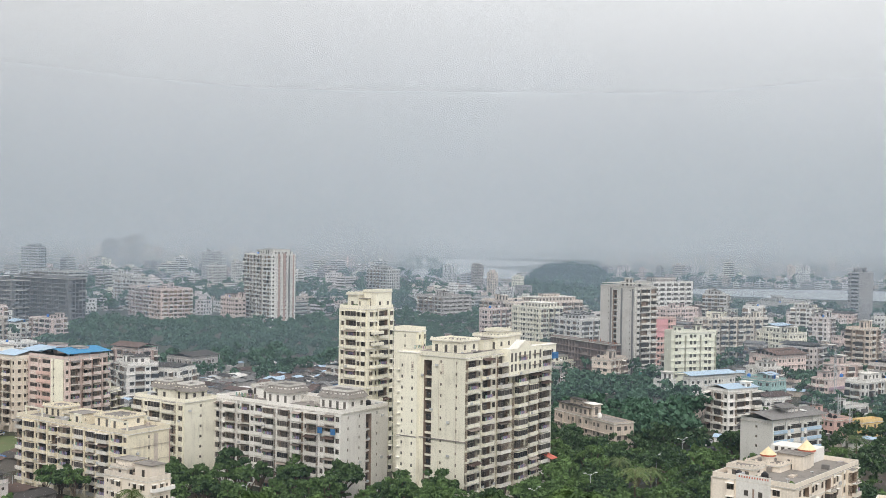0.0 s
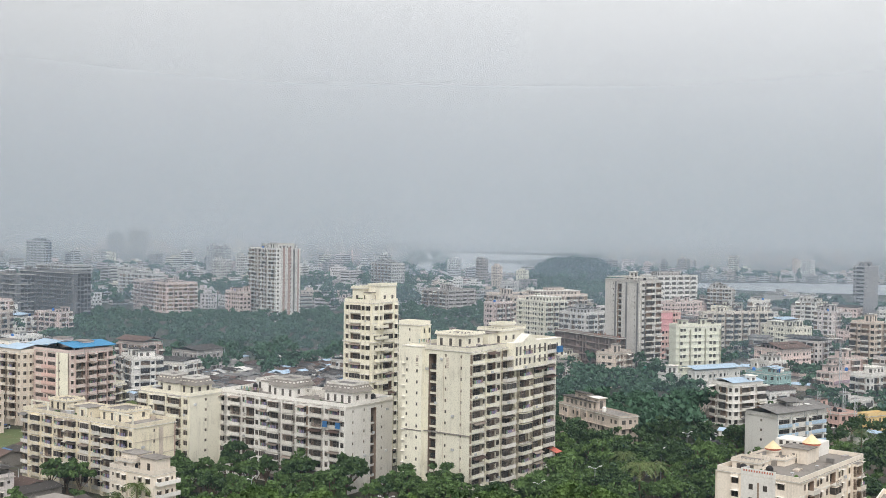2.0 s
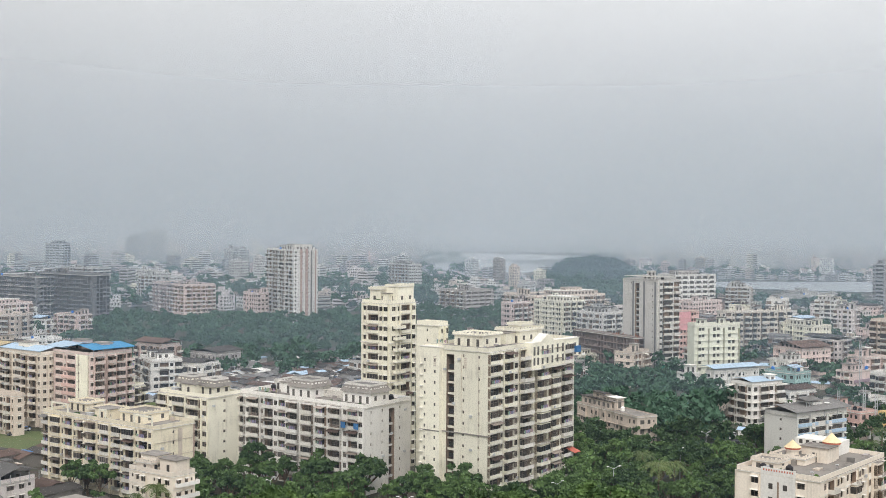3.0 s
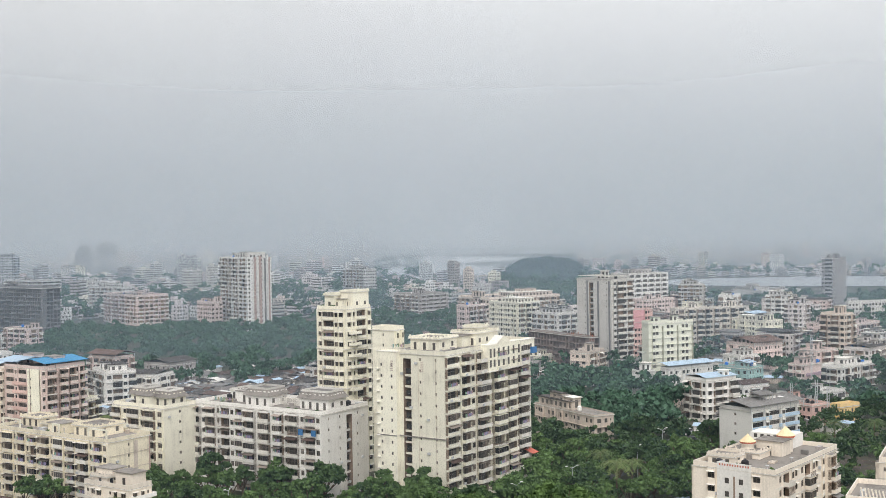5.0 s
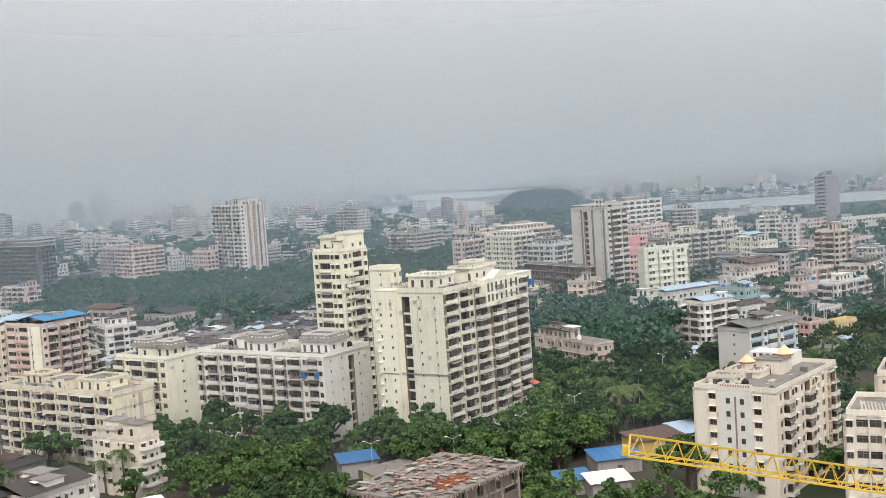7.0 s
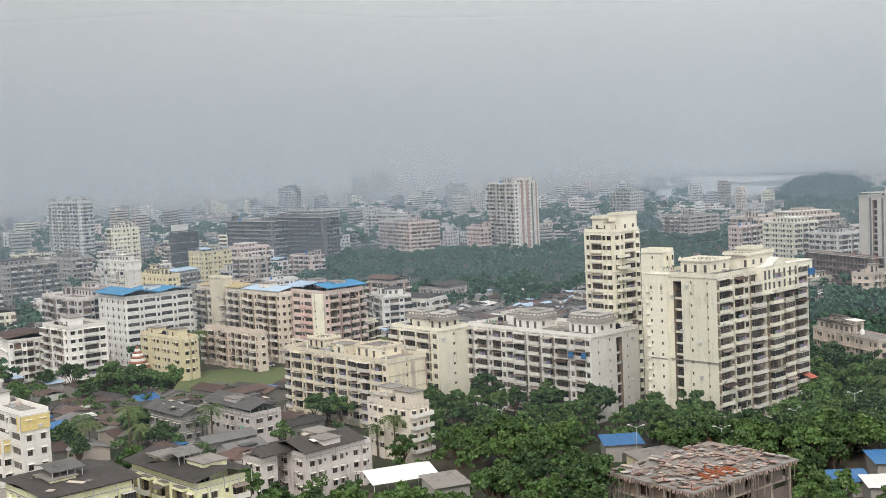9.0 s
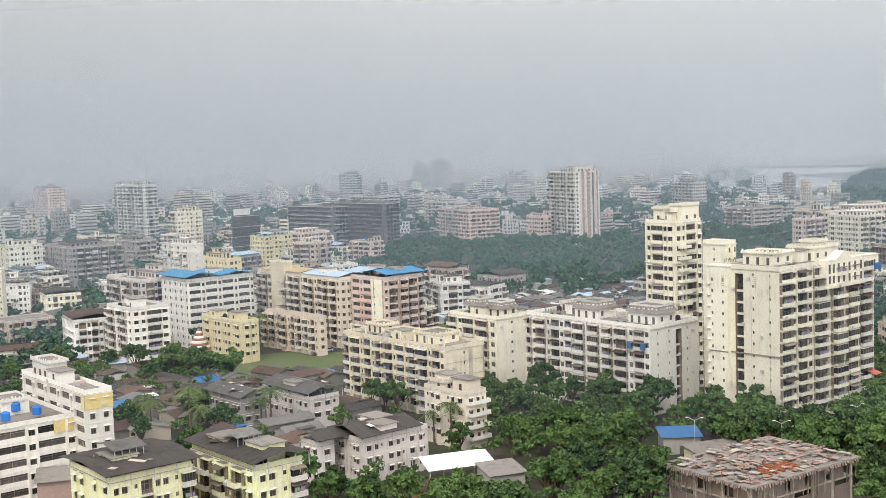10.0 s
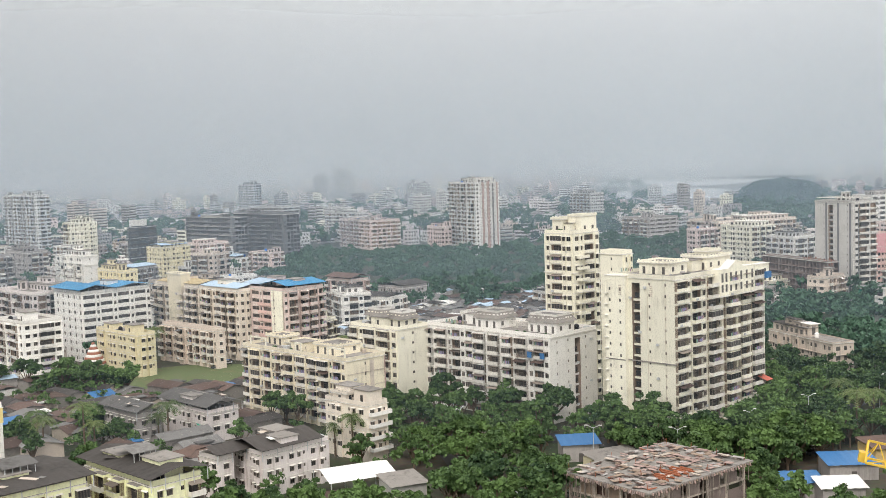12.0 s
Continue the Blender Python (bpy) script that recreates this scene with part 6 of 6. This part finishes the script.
for k in range(280):
    s = Shell()
    x, y, l = g.uniform(0, 32), g.uniform(0, 22), g.uniform(0.5, 2.8)
    t = g.choice((0, 90)) + g.uniform(-12, 12)
    s.box(-l / 2, l / 2, -g.uniform(0.1, 1.3), 0.2, 0, g.uniform(0.04, 0.16), g.choice((ROOFBROWN, STAINED, SLAB, ROSE, ROSE, LOGGIA, LOGGIA, GREYW, SCAFFOLD, RUST if k % 4 == 0 else ROSE)))
    part("plank", s, site, "", pose(x, y, 9.62 + 0.002 * k, 0, 0, t))
for k in range(70):
    s = Shell()
    e = g.choice((0, 1))
    x, y = (g.uniform(0, 32), -0.6) if e else (-0.6, g.uniform(0, 22))
    s.beam((x, y, 5.7 + g.uniform(-2, 0)), (x + g.uniform(-0.4, 0.4), y, 9.2), 0.05, FRAME)
    part("prop", s, site)
for k in range(60):
    s = Shell()
    x, y = g.choice((0.8, 7, 13.2, 19.4, 25.6, 31.8)) + g.uniform(-0.2, 0.2), g.choice((0.8, 7.7, 14.6, 21.5)) + g.uniform(-0.2, 0.2)
    s.beam((x, y, 9.6), (x + g.uniform(-0.15, 0.15), y, 9.6 + g.uniform(0.7, 1.6)), 0.025, RUST)
    part("rod", s, site)
for k in range(14):
    s = Shell()
    s.box(8 + k * 0.7, 8.5 + k * 0.7, 2 + (k % 3), 5 + (k % 4), 9.75, 10.0 + 0.1 * (k % 3), RUST)
    part("shuttering_plate", s, site, "rust-red shuttering plate")
s = Shell()
for k in range(40):
    s.beam((-0.9, 0.3 + k * 0.55, 9.5), (-0.95 - g.uniform(0, 0.3), 0.3 + k * 0.55, 9.1 - g.uniform(0, 0.5)), 0.12, g.choice((SCAFFOLD, LOGGIA, ROSE)))
    s.beam((0.3 + k * 0.8, -0.9, 9.5), (0.3 + k * 0.8, -0.95 - g.uniform(0, 0.3), 9.1 - g.uniform(0, 0.5)), 0.12, g.choice((SCAFFOLD, LOGGIA, ROSE)))
tagged(part("shuttering", s, site, "row of rough brown shuttering boards along the slab edge"), kind="stuff")

# ---- tower crane jib ----
crane = thing("tower_crane", 12.8, 73.8, 56.0, 0, "yellow lattice jib of a tower crane", "crane")
crane.matrix_world = Matrix.Translation((12.8, 73.8, 55.7)) @ Vector((24.0, -3.3, -4.6)).to_track_quat("X", "Z").to_matrix().to_4x4()
L, W2, TOP = 46.0, 0.65, 1.25
for y, z in ((-W2, 0), (W2, 0), (0, TOP)):
    s = Shell()
    s.beam((0, y, z), (L, y, z), 0.06, CRANE)
    part("chord", s, crane)
n = 38
for i in range(n):
    a, c = L * i / n, L * (i + 1) / n
    s = Shell()
    m = (a + c) / 2
    for y in (-W2, W2):
        s.beam((a, y, 0), (m, 0, TOP), 0.022, CRANE)
        s.beam((m, 0, TOP), (c, y, 0), 0.022, CRANE)
    s.beam((a, -W2, 0), (c, W2, 0), 0.025, CRANE)
    s.beam((a, -W2, 0), (a, W2, 0), 0.025, CRANE)
    part("lattice_brace", s, crane)
s = Shell()
s.beam((0, -0.65, 0), (0, 0, 1.25), 0.06, CRANE)
s.beam((0, 0.65, 0), (0, 0, 1.25), 0.06, CRANE)
s.box(-0.4, 0.05, -0.35, 0.35, -0.1, 0.5, CRANE)
part("jib_end", s, crane)
s = Shell()
s.box(L - 1, L + 0.6, -0.8, 0.8, -53, 4, CRANE)
part("mast", s, crane)

# ---- tent, sheds and low houses ----
tent = thing("tent_roof", -66, 248, 0, 35, "white fabric shelter roof on steel posts", "shelter")
s = Shell()
for x in range(10):
    a, c = -8 + 1.6 * x, -6.4 + 1.6 * x
    s.face([(a, -6.5, 5.6), (c, -6.5, 5.6), (c, 0, 7.2), (a, 0, 7.2)], TENT)
    s.face([(a, 0, 7.2), (c, 0, 7.2), (c, 6.5, 5.6), (a, 6.5, 5.6)], TENT)
part("canopy", s.mesh("canopy", weld=True), tent)
for x in (-7.5, 0, 7.5):
    for y in (-6, 6):
        s = Shell()
        s.beam((x, y, 0), (x, y, 5.7), 0.09, STEEL)
        part("post", s, tent)


def shed(x, y, turn, w, d, h, roof, paint, label):
    b = thing("shed", x, y, 0, turn, label, "shed", "sheds among the trees")
    s = Shell()
    s.box(-w / 2, w / 2, -d / 2, d / 2, 0, h, paint)
    s.box(-0.6, 0.6, -d / 2 - 0.04, -d / 2 + 0.02, 0, 2.1, DEEP)
    part("wall", s, b)
    r = Shell()
    n = max(3, int(w / 0.9))
    for i in range(n):
        a, c = -w / 2 - 0.6 + (w + 1.2) * i / n, -w / 2 - 0.6 + (w + 1.2) * (i + 1) / n
        p, q = 0.07 * (i % 2), 0.07 * ((i + 1) % 2)
        r.face([(a, -d / 2 - 0.7, h + 0.1 + p), (c, -d / 2 - 0.7, h + 0.1 + q), (c, d / 2 + 0.5, h + 1.0 + q), (a, d / 2 + 0.5, h + 1.0 + p)], roof)
    part("roof", r.mesh("roof", weld=True), b)
    return b


shed(-18, 284, 15, 9, 7, 4.2, TARP, GREYW, "shed with a blue tarpaulin roof among trees")
shed(-9, 269, 35, 12, 7, 4.6, SLAB, YELLOWC, "low yellowish hut with a flat stained roof")
shed(56, 285, 20, 13, 8, 4.4, ROOFBROWN, AMBER, "amber hut under a rusty sheet roof")
shed(68, 292, 20, 11, 9, 4.0, ROOFPALE, GREYW, "hut with a pale blue sheet roof")
shed(44, 272, 10, 11, 8, 3.6, TARP, GREYW, "hut under a blue tarpaulin roof")
shed(39, 252, 10, 9, 6, 3.6, TENT, GREYW, "hut with a white sheet roof")
shed(31, 256, 10, 9, 6, 3.4, TARP, GREYW, "hut under a blue tarpaulin roof")
shed(70, 278, 25, 12, 8, 3.8, ROOFGREY, STAINED, "hut with a grey sheet roof")
shed(-54, 244, 35, 8, 8, 5.0, SLAB, WHITEF, "stained white ruin beside the tent")
shed(-68, 233, 35, 5, 5, 3.6, ROOFBROWN, AMBER, "amber hut below the tent roof")
shed(-155, 214, 30, 18, 11, 8.0, ROOFBROWN, ROSE, "old brown house with a tiled roof")
shed(-139, 206, 30, 8, 8, 11.0, SLAB, ROSE, "old brown stair block with a flat roof")
shed(-121, 300, 35, 6, 6, 4.5, GREENNET, GREYW, "hut with a bright green net roof")
HUTS = [(262, 392, -38, -19.5, 105), (392, 560, -40, -29, 60), (425, 600, -15, -4, 80), (410, 500, 12, 20, 16)]
g = random.Random(77)
houses = 0
for r0, r1, a0, a1, want in HUTS:
    got = 0
    for _ in range(want * 5):
        x, y = polar(g.uniform(a0, a1), math.sqrt(g.uniform(r0 * r0, r1 * r1)))
        if not is_free(x, y, 6) or not clear_of_yards(x, y) or (x + 155) ** 2 + (y - 214) ** 2 < 500:
            continue
        low_house(x, y, 55 + g.choice((0, 90)) + g.uniform(-8, 8), g.uniform(7, 15), g.uniform(6, 10), g.uniform(2.8, 4.6), g.choice((GREYW, GREYW, STAINED, SLAB, SLAB)),
                  g.choice((ROOFDARK, ROOFDARK, ROOFBROWN, ROOFBROWN, ROOFGREY, ROOFGREY, TARP if g.random() < 0.35 else ROOFBROWN)), "low house under a patched rusty sheet roof")
        got += 1
        if got == want:
            break


def hut_quarter():
    """The packed huts farther off: roofs and walls in one mesh."""
    s, q = Shell(), random.Random(12)
    for r0, r1, a0, a1, n in ((420, 640, -17, -3, 330), (400, 600, -40, -30, 120), (430, 640, 12, 21, 90)):
        for _ in range(n):
            x, y = polar(q.uniform(a0, a1), math.sqrt(q.uniform(r0 * r0, r1 * r1)))
            if not is_free(x, y, 5):
                continue
            w, d, h, k = q.uniform(5, 11), q.uniform(4, 8), q.uniform(2.5, 4.2), q.uniform(0.5, 1.3)
            t = radians(55 + q.choice((0, 90)) + q.uniform(-12, 12))
            c, e = math.cos(t), math.sin(t)

            def at_(u, v, z):
                return (x + u * c - v * e, y + u * e + v * c, z)

            m, roof = q.choice((GREYW, STAINED, WHITEF, WHITE)), q.choice((ROOFDARK, ROOFBROWN, ROOFGREY, ROOFGREY, WHITEF, ROOFPALE))
            cs = [at_(0, 0, 0), at_(w, 0, 0), at_(w, d, 0), at_(0, d, 0)]
            for i in range(4):
                a, b = cs[i], cs[(i + 1) % 4]
                s.face([a, b, (b[0], b[1], h), (a[0], a[1], h)], m)
            s.face([at_(-0.5, -0.5, h), at_(w + 0.5, -0.5, h), at_(w + 0.5, d / 2, h + k), at_(-0.5, d / 2, h + k)], roof)
            s.face([at_(-0.5, d / 2, h + k), at_(w + 0.5, d / 2, h + k), at_(w + 0.5, d + 0.5, h), at_(-0.5, d + 0.5, h)], roof)
    tagged(new("hut_quarter", s.mesh("hut_quarter")), "packed low huts with patched sheet roofs", "houses", "", "stuff")


hut_quarter()

# striped temple cone beside the low yellow house
st = thing("temple_cone", -203, 396, 0, 0, "red and white striped temple cone", "shrine")
for i in range(9):
    s = Shell()
    z, r = 3.4 + i * 0.9, 4.4 * (1 - i / 9.5)
    s.ring([(r, z), (r * 0.98, z + 0.45), (4.4 * (1 - (i + 1) / 9.5), z + 0.9)], 18, WHITE if i % 2 else REDCLAY)
    part("tier", s, st)
s = Shell()
s.ring([(4.3, 0), (4.3, 3.4)], 18, WHITEF)
part("base", s, st)

# ---- palms, street lamps, masts, vehicles ----
for x, y, k, t, i in ((51, 302, 1.15, 0, 0), (52, 336, 1.0, 40, 1), (58, 318, 0.9, 10, 0), (-149, 283, 1.1, 70, 0), (-144, 279, 0.95, 170, 1), (-126, 285, 1.1, 20, 0), (-131, 290, 0.9, 100, 1), (-158, 278, 1.05, 140, 1), (-163, 284, 0.9, 60, 0),
                      (-74, 278, 1.0, 30, 0), (-80, 283, 0.85, 60, 1), (107, 353, 1.0, 0, 0), (131, 364, 1.05, 80, 0), (126, 360, 0.95, 20, 1), (-186, 412, 1.2, 60, 0), (-96, 360, 1.3, 10, 2), (-88, 366, 1.25, 60, 2), (150, 380, 1.0, 33, 1)):
    palm(x, y, k * 1.3, t, i)


def street_lamp(x, y, h, turn):
    b = thing("street_lamp", x, y, 0, turn, "tall white twin-arm street lamp", "street lamp", "street lamps")
    s = Shell()
    s.ring([(0.12, 0), (0.09, h * 0.6), (0.06, h)], 8, STEEL)
    part("pole", s, b)
    for sg in (-1, 1):
        s = Shell()
        s.beam((0, 0, h - 0.2), (sg * 1.5, 0, h + 0.5), 0.05, STEEL)
        a = part("arm", s, b)
        s = Shell()
        s.box(min(sg * 1.4, sg * 2.1), max(sg * 1.4, sg * 2.1), -0.16, 0.16, h + 0.42, h + 0.58, TENT)
        part("lamp_head", s, a, "pale lamp head")
    return b


for x, y, h, t in ((6, 276, 9.5, 10), (24, 293, 10, 40), (-49, 293, 10, 70), (77, 368, 10, 30), (41, 315, 9.5, 20), (64, 342, 9.5, 50), (-14, 279, 9, 0)):
    street_lamp(x, y, h, t)


def mast(x, y, h):
    b = thing("antenna_mast", x, y, 0, 20, "slim steel lattice antenna mast", "mast", "antenna masts")
    for i, j in ((0, 0), (0.9, 0), (0.45, 0.8)):
        s = Shell()
        s.beam((i, j, 0), (i, j, h), 0.06, STEEL)
        part("leg", s, b)
    for k in range(int(h / 2)):
        s = Shell()
        s.beam((0, 0, 2 * k), (0.9, 0, 2 * k + 1), 0.035, STEEL)
        s.beam((0.9, 0, 2 * k + 1), (0.45, 0.8, 2 * k + 2), 0.035, STEEL)
        part("brace", s, b)


for x, y, h in ((137, 426, 16), (147, 428, 17), (150, 424, 15), (200, 490, 28), (170, 500, 26)):
    mast(x, y, h)


def car_model(paint):
    b, c, k = Shell(), Shell(), Shell()
    prof = [(-2.0, 0.35), (-2.05, 0.85), (-1.2, 0.95), (1.1, 0.95), (2.0, 0.8), (2.05, 0.35)]
    for y0, y1 in ((-0.8, 0.8),):
        b.face([(x, y0, z) for x, z in prof], paint)
        b.face([(x, y1, z) for x, z in prof], paint)
        for (x, z), (u, w) in zip(prof, prof[1:]):
            b.face([(x, y0, z), (u, y0, w), (u, y1, w), (x, y1, z)], paint)
    cab = [(-1.5, 0.93), (-1.0, 1.45), (0.4, 1.45), (1.1, 0.93)]
    c.face([(x, -0.72, z) for x, z in cab], GLASS)
    c.face([(x, 0.72, z) for x, z in cab], GLASS)
    for i, ((x, z), (u, w)) in enumerate(zip(cab, cab[1:])):
        c.face([(x, -0.72, z), (u, -0.72, w), (u, 0.72, w), (x, 0.72, z)], paint if i == 1 else GLASS)
    for x in (-1.25, 1.25):
        for y in (-0.82, 0.66):
            n = 10
            pts = [(x + 0.32 * math.cos(2 * math.pi * j / n), 0.32 + 0.32 * math.sin(2 * math.pi * j / n)) for j in range(n)]
            k.face([(a, y, e) for a, e in pts], TANK)
            k.face([(a, y + 0.16, e) for a, e in pts], TANK)
    return b.mesh("body"), c.mesh("cabin"), k.mesh("wheels")


CARS = [car_model(m) for m in (TENT, STEEL, TENT, DARKGLASS, TANKBLUE)]


def car(x, y, turn, i):
    b = thing("car", x, y, 0.05, turn, ("white parked hatchback car", "silver parked saloon car", "white parked saloon car", "dark parked saloon car", "blue parked hatchback car")[i] + " at the roadside", "car", "parked cars")
    for nm, me in zip(("body", "cabin", "wheels"), CARS[i]):
        part(nm, me, b)


g = random.Random(3)
for cx, cy, n, t in ((94, 412, 12, 60), (-48, 312, 5, 145), (-155, 409, 4, 20), (-40, 303, 3, 145), (30, 296, 4, 50), (-24, 246, 4, 30)):
    for i in range(n):
        car(cx + g.uniform(-9, 9), cy + g.uniform(-6, 6), t + g.choice((0, 180)) + g.uniform(-10, 10), g.randrange(5))
s = Shell()
for (a, b), (c, d) in (((150, 470), (84, 395)), ((84, 395), (20, 290)), ((20, 290), (-60, 315)), ((-60, 315), (-30, 240))):
    dx, dy = c - a, d - b
    q = math.hypot(dx, dy)
    nx, ny = -dy / q * 5, dx / q * 5
    s.face([(a + nx, b + ny, 0.06), (a - nx, b - ny, 0.06), (c - nx, d - ny, 0.06), (c + nx, d + ny, 0.06)], ROADM)
whole("road", s, Matrix(), "wet dark asphalt street under the trees", "road", kind="structure")
# rods and formwork on the bare frame behind the trees
for i in range(40):
    s = Shell()
    x, y = RNG.uniform(0, 8), RNG.uniform(0, 22)
    s.beam((x, y, 19), (x, y, 19 + RNG.uniform(1, 3)), 0.1, RUST)
    part("rod", s, bare_frame_c)


# ---- clutter on the nearest roofs and walls: dishes, coolers, washing lines ----
def dish(b, x, y, z):
    s = Shell()
    s.beam((x, y, z), (x, y, z + 0.7), 0.03, STEEL)
    s.ring([(0.02, z + 0.7), (0.3, z + 0.78), (0.42, z + 0.95), (0.4, z + 0.97)], 10, STEEL, x, y)
    part("satellite_dish", s, b)


def cooler(b, x, y, z, along_x):
    s = Shell()
    if along_x:
        s.box(x, x + 0.85, y - 0.4, y - 0.02, z, z + 0.6, STEEL)
    else:
        s.box(x - 0.4, x - 0.02, y, y + 0.85, z, z + 0.6, STEEL)
    part("cooler_unit", s, b, "grey outdoor cooler unit")


g = random.Random(91)
for b, lu, lv, h in ((block_a, 45, 21.4, 41.6), (white_block, 21, 48.7, 24.2), (cream_block, 14.5, 49, 19.6), (wing_block, 12.5, 21.5, 24.3), (dome_block, 35, 18.5, 23.2), (complex_front, 16, 62, 23.8), (tower, 12.3, 11.3, 51), (lime_front, 15.5, 17.2, 20.1), (lime_back, 9.7, 23.7, 19.2), (white_accent, 6, 36, 26.5)):
    for i in range(4):
        dish(b, g.uniform(0.6, lu - 0.6), g.uniform(0.6, lv - 0.6), h + 0.19)
    for i in range(int((lu + lv) / 5)):
        k = g.randrange(1, max(2, int(h / 3)))
        if g.random() < lu / (lu + lv):
            cooler(b, g.uniform(1, lu - 2), -0.05, h - k * 3.0 + 0.4, True)
        else:
            cooler(b, -0.05, g.uniform(1, lv - 2), h - k * 3.0 + 0.4, False)


# loose sheets, beams and clutter on the dark sheet roofs
for b, lu, lv, z in ((lime_front, 15.5, 17.2, 22.8), (lime_back, 9.7, 23.7, 22.2), (pink_white, 15.5, 12, 13.2), (grey_low, 9.8, 23, 12.0), (grey_low_b, 7.3, 18.2, 12.0), (sheet_roof_block, 23, 12, 20.8)):
    for i in range(7):
        s = Shell()
        a, c = g.uniform(0.5, 2.2), g.uniform(0.2, 0.9)
        s.box(-a, a, -c, c, 0, 0.08, g.choice((ROOFGREY, ROOFBROWN, STAINED, SLAB, TENT, ROOFDARK)))
        part("loose_sheet", s, b, "", pose(g.uniform(1, lu - 1), g.uniform(1, lv - 1), z - 0.55 + 0.02 * i, g.uniform(-4, 4), g.uniform(-4, 4), g.uniform(0, 180)))
# parapet rooms on the white wings
roof_room(lower_wing, 6, 12, 12, 20, 21.2, 3.0, WHITE, 0.4)
roof_room(lower_wing, 1, 5, 24, 32, 21.2, 2.4, WHITE, 0.3)

# white temple spire below the ridge, and a green netted yard before the grey tower
sp = thing("temple_spire", 368, 803, 0, 0, "white curved temple spire among dark trees", "temple")
sp.scale = (0.7, 0.7, 0.7)
s = Shell()
s.ring([(4.2, 0), (4.2, 8.0), (3.9, 10.5), (3.0, 14.0), (1.7, 17.5), (0.9, 19.0), (0.2, 20.5)], 16, WHITE)
part("spire", s, sp)
s = Shell()
s.ring([(0.5, 20.4), (0.7, 20.8), (0.3, 21.4), (0.05, 22.2)], 10, DOMEY)
part("finial", s, sp)
yard = thing("netted_shed", 104, 556, 0, 30, "tall shed wrapped in green net with a pale roof edge", "shed")
s = Shell()
s.box(-8, 8, -6, 6, 0, 9.5, GREENNET)
part("net_wall", s, yard)
s = Shell()
s.box(-8.4, 8.4, -6.4, 6.4, 9.5, 11.0, WHITEF)
s.m[1] = s.slot(ROOFGREY)
part("roof", s, yard)
# antenna frames on the far right roofs
for b, lu, lv, h in ((pale_mid_r, 20, 14, 21.0), (white_mid_r, 46, 8.7, 20.8), (yellow_r, 21, 8, 18.8)):
    for i in range(3):
        s = Shell()
        x, y = g.uniform(2, lu - 2), g.uniform(1.5, lv - 1.5)
        s.beam((x, y, h), (x, y, h + 6), 0.09, STEEL)
        for k in range(3):
            s.box(x - 0.5 + k * 0.4, x - 0.25 + k * 0.4, y - 0.12, y + 0.12, h + 3.6, h + 5.6, TENT)
        part("antenna", s, b, "pale panel antenna on a steel pole")


# washing lines and potted plants on the nearest terraces
def pot(b, x, y, z):
    s = Shell()
    s.ring([(0.16, z), (0.24, z + 0.4), (0.2, z + 0.42)], 8, REDCLAY, x, y)
    part("plant_pot", s, b)
    rn = np.random.default_rng(int(abs(x * 31 + y * 17)) + 5)
    v = leaf_quads(rn, np.array([[x, y, z + 0.85]]), np.array([0.45]), 40, 0.22)
    part("potted_plant", quads_mesh("potted_plant", v, LEAF), b, "small leafy potted plant")


for b, lu, lv, z in ((cream_block, 14.5, 49, 19.8), (white_block, 21, 48.7, 24.4), (tower, 12.3, 11.3, 51.2), (complex_front, 16, 62, 24.0), (dome_block, 35, 18.5, 23.4)):
    for i in range(4):
        pot(b, g.uniform(0.5, 1.2), g.uniform(1, lv - 1), z)


def washing_line(b, x0, y0, x1, y1, z):
    s = Shell()
    s.beam((x0, y0, z), (x0, y0, z + 1.9), 0.035, STEEL)
    s.beam((x1, y1, z), (x1, y1, z + 1.9), 0.035, STEEL)
    s.beam((x0, y0, z + 1.85), (x1, y1, z + 1.85), 0.012, STEEL)
    r = part("washing_line", s, b)
    q = Shell()
    n = 7
    for i in range(n):
        u, w = (i + 0.15) / n, (i + 0.75) / n
        a, c = (x0 + (x1 - x0) * u, y0 + (y1 - y0) * u), (x0 + (x1 - x0) * w, y0 + (y1 - y0) * w)
        d = g.uniform(0.6, 1.2)
        q.face([(a[0], a[1], z + 1.84), (c[0], c[1], z + 1.84), (c[0], c[1], z + 1.84 - d), (a[0], a[1], z + 1.84 - d)], CLOTH)
    tagged(part("laundry", q, r, "coloured laundry on the line"), kind="stuff")


washing_line(white_block, 3, 36, 3, 44, 24.4)
washing_line(cream_block, 2.5, 21, 2.5, 23.6, 19.8)
washing_line(block_a, 4, 16, 4, 20, 41.8)
washing_line(complex_front, 2, 12, 2, 22, 24.0)


# compound walls along the street
def compound_wall(x0, y0, x1, y1):
    d = math.hypot(x1 - x0, y1 - y0)
    s = Shell()
    s.box(0, d, -0.12, 0.12, 0, 1.7, STAINED)
    s.box(0, d, -0.18, 0.18, 1.7, 1.8, SLAB)
    whole("compound_wall", s, Matrix.Translation((x0, y0, 0)) @ Matrix.Rotation(math.atan2(y1 - y0, x1 - x0), 4, "Z"), "low stained compound wall with a coping", "wall", "compound walls")


compound_wall(-40, 300, -96, 340)
compound_wall(0, 299, 40, 352)
compound_wall(-128, 372, -180, 352)
compound_wall(-128, 372, -120, 392)
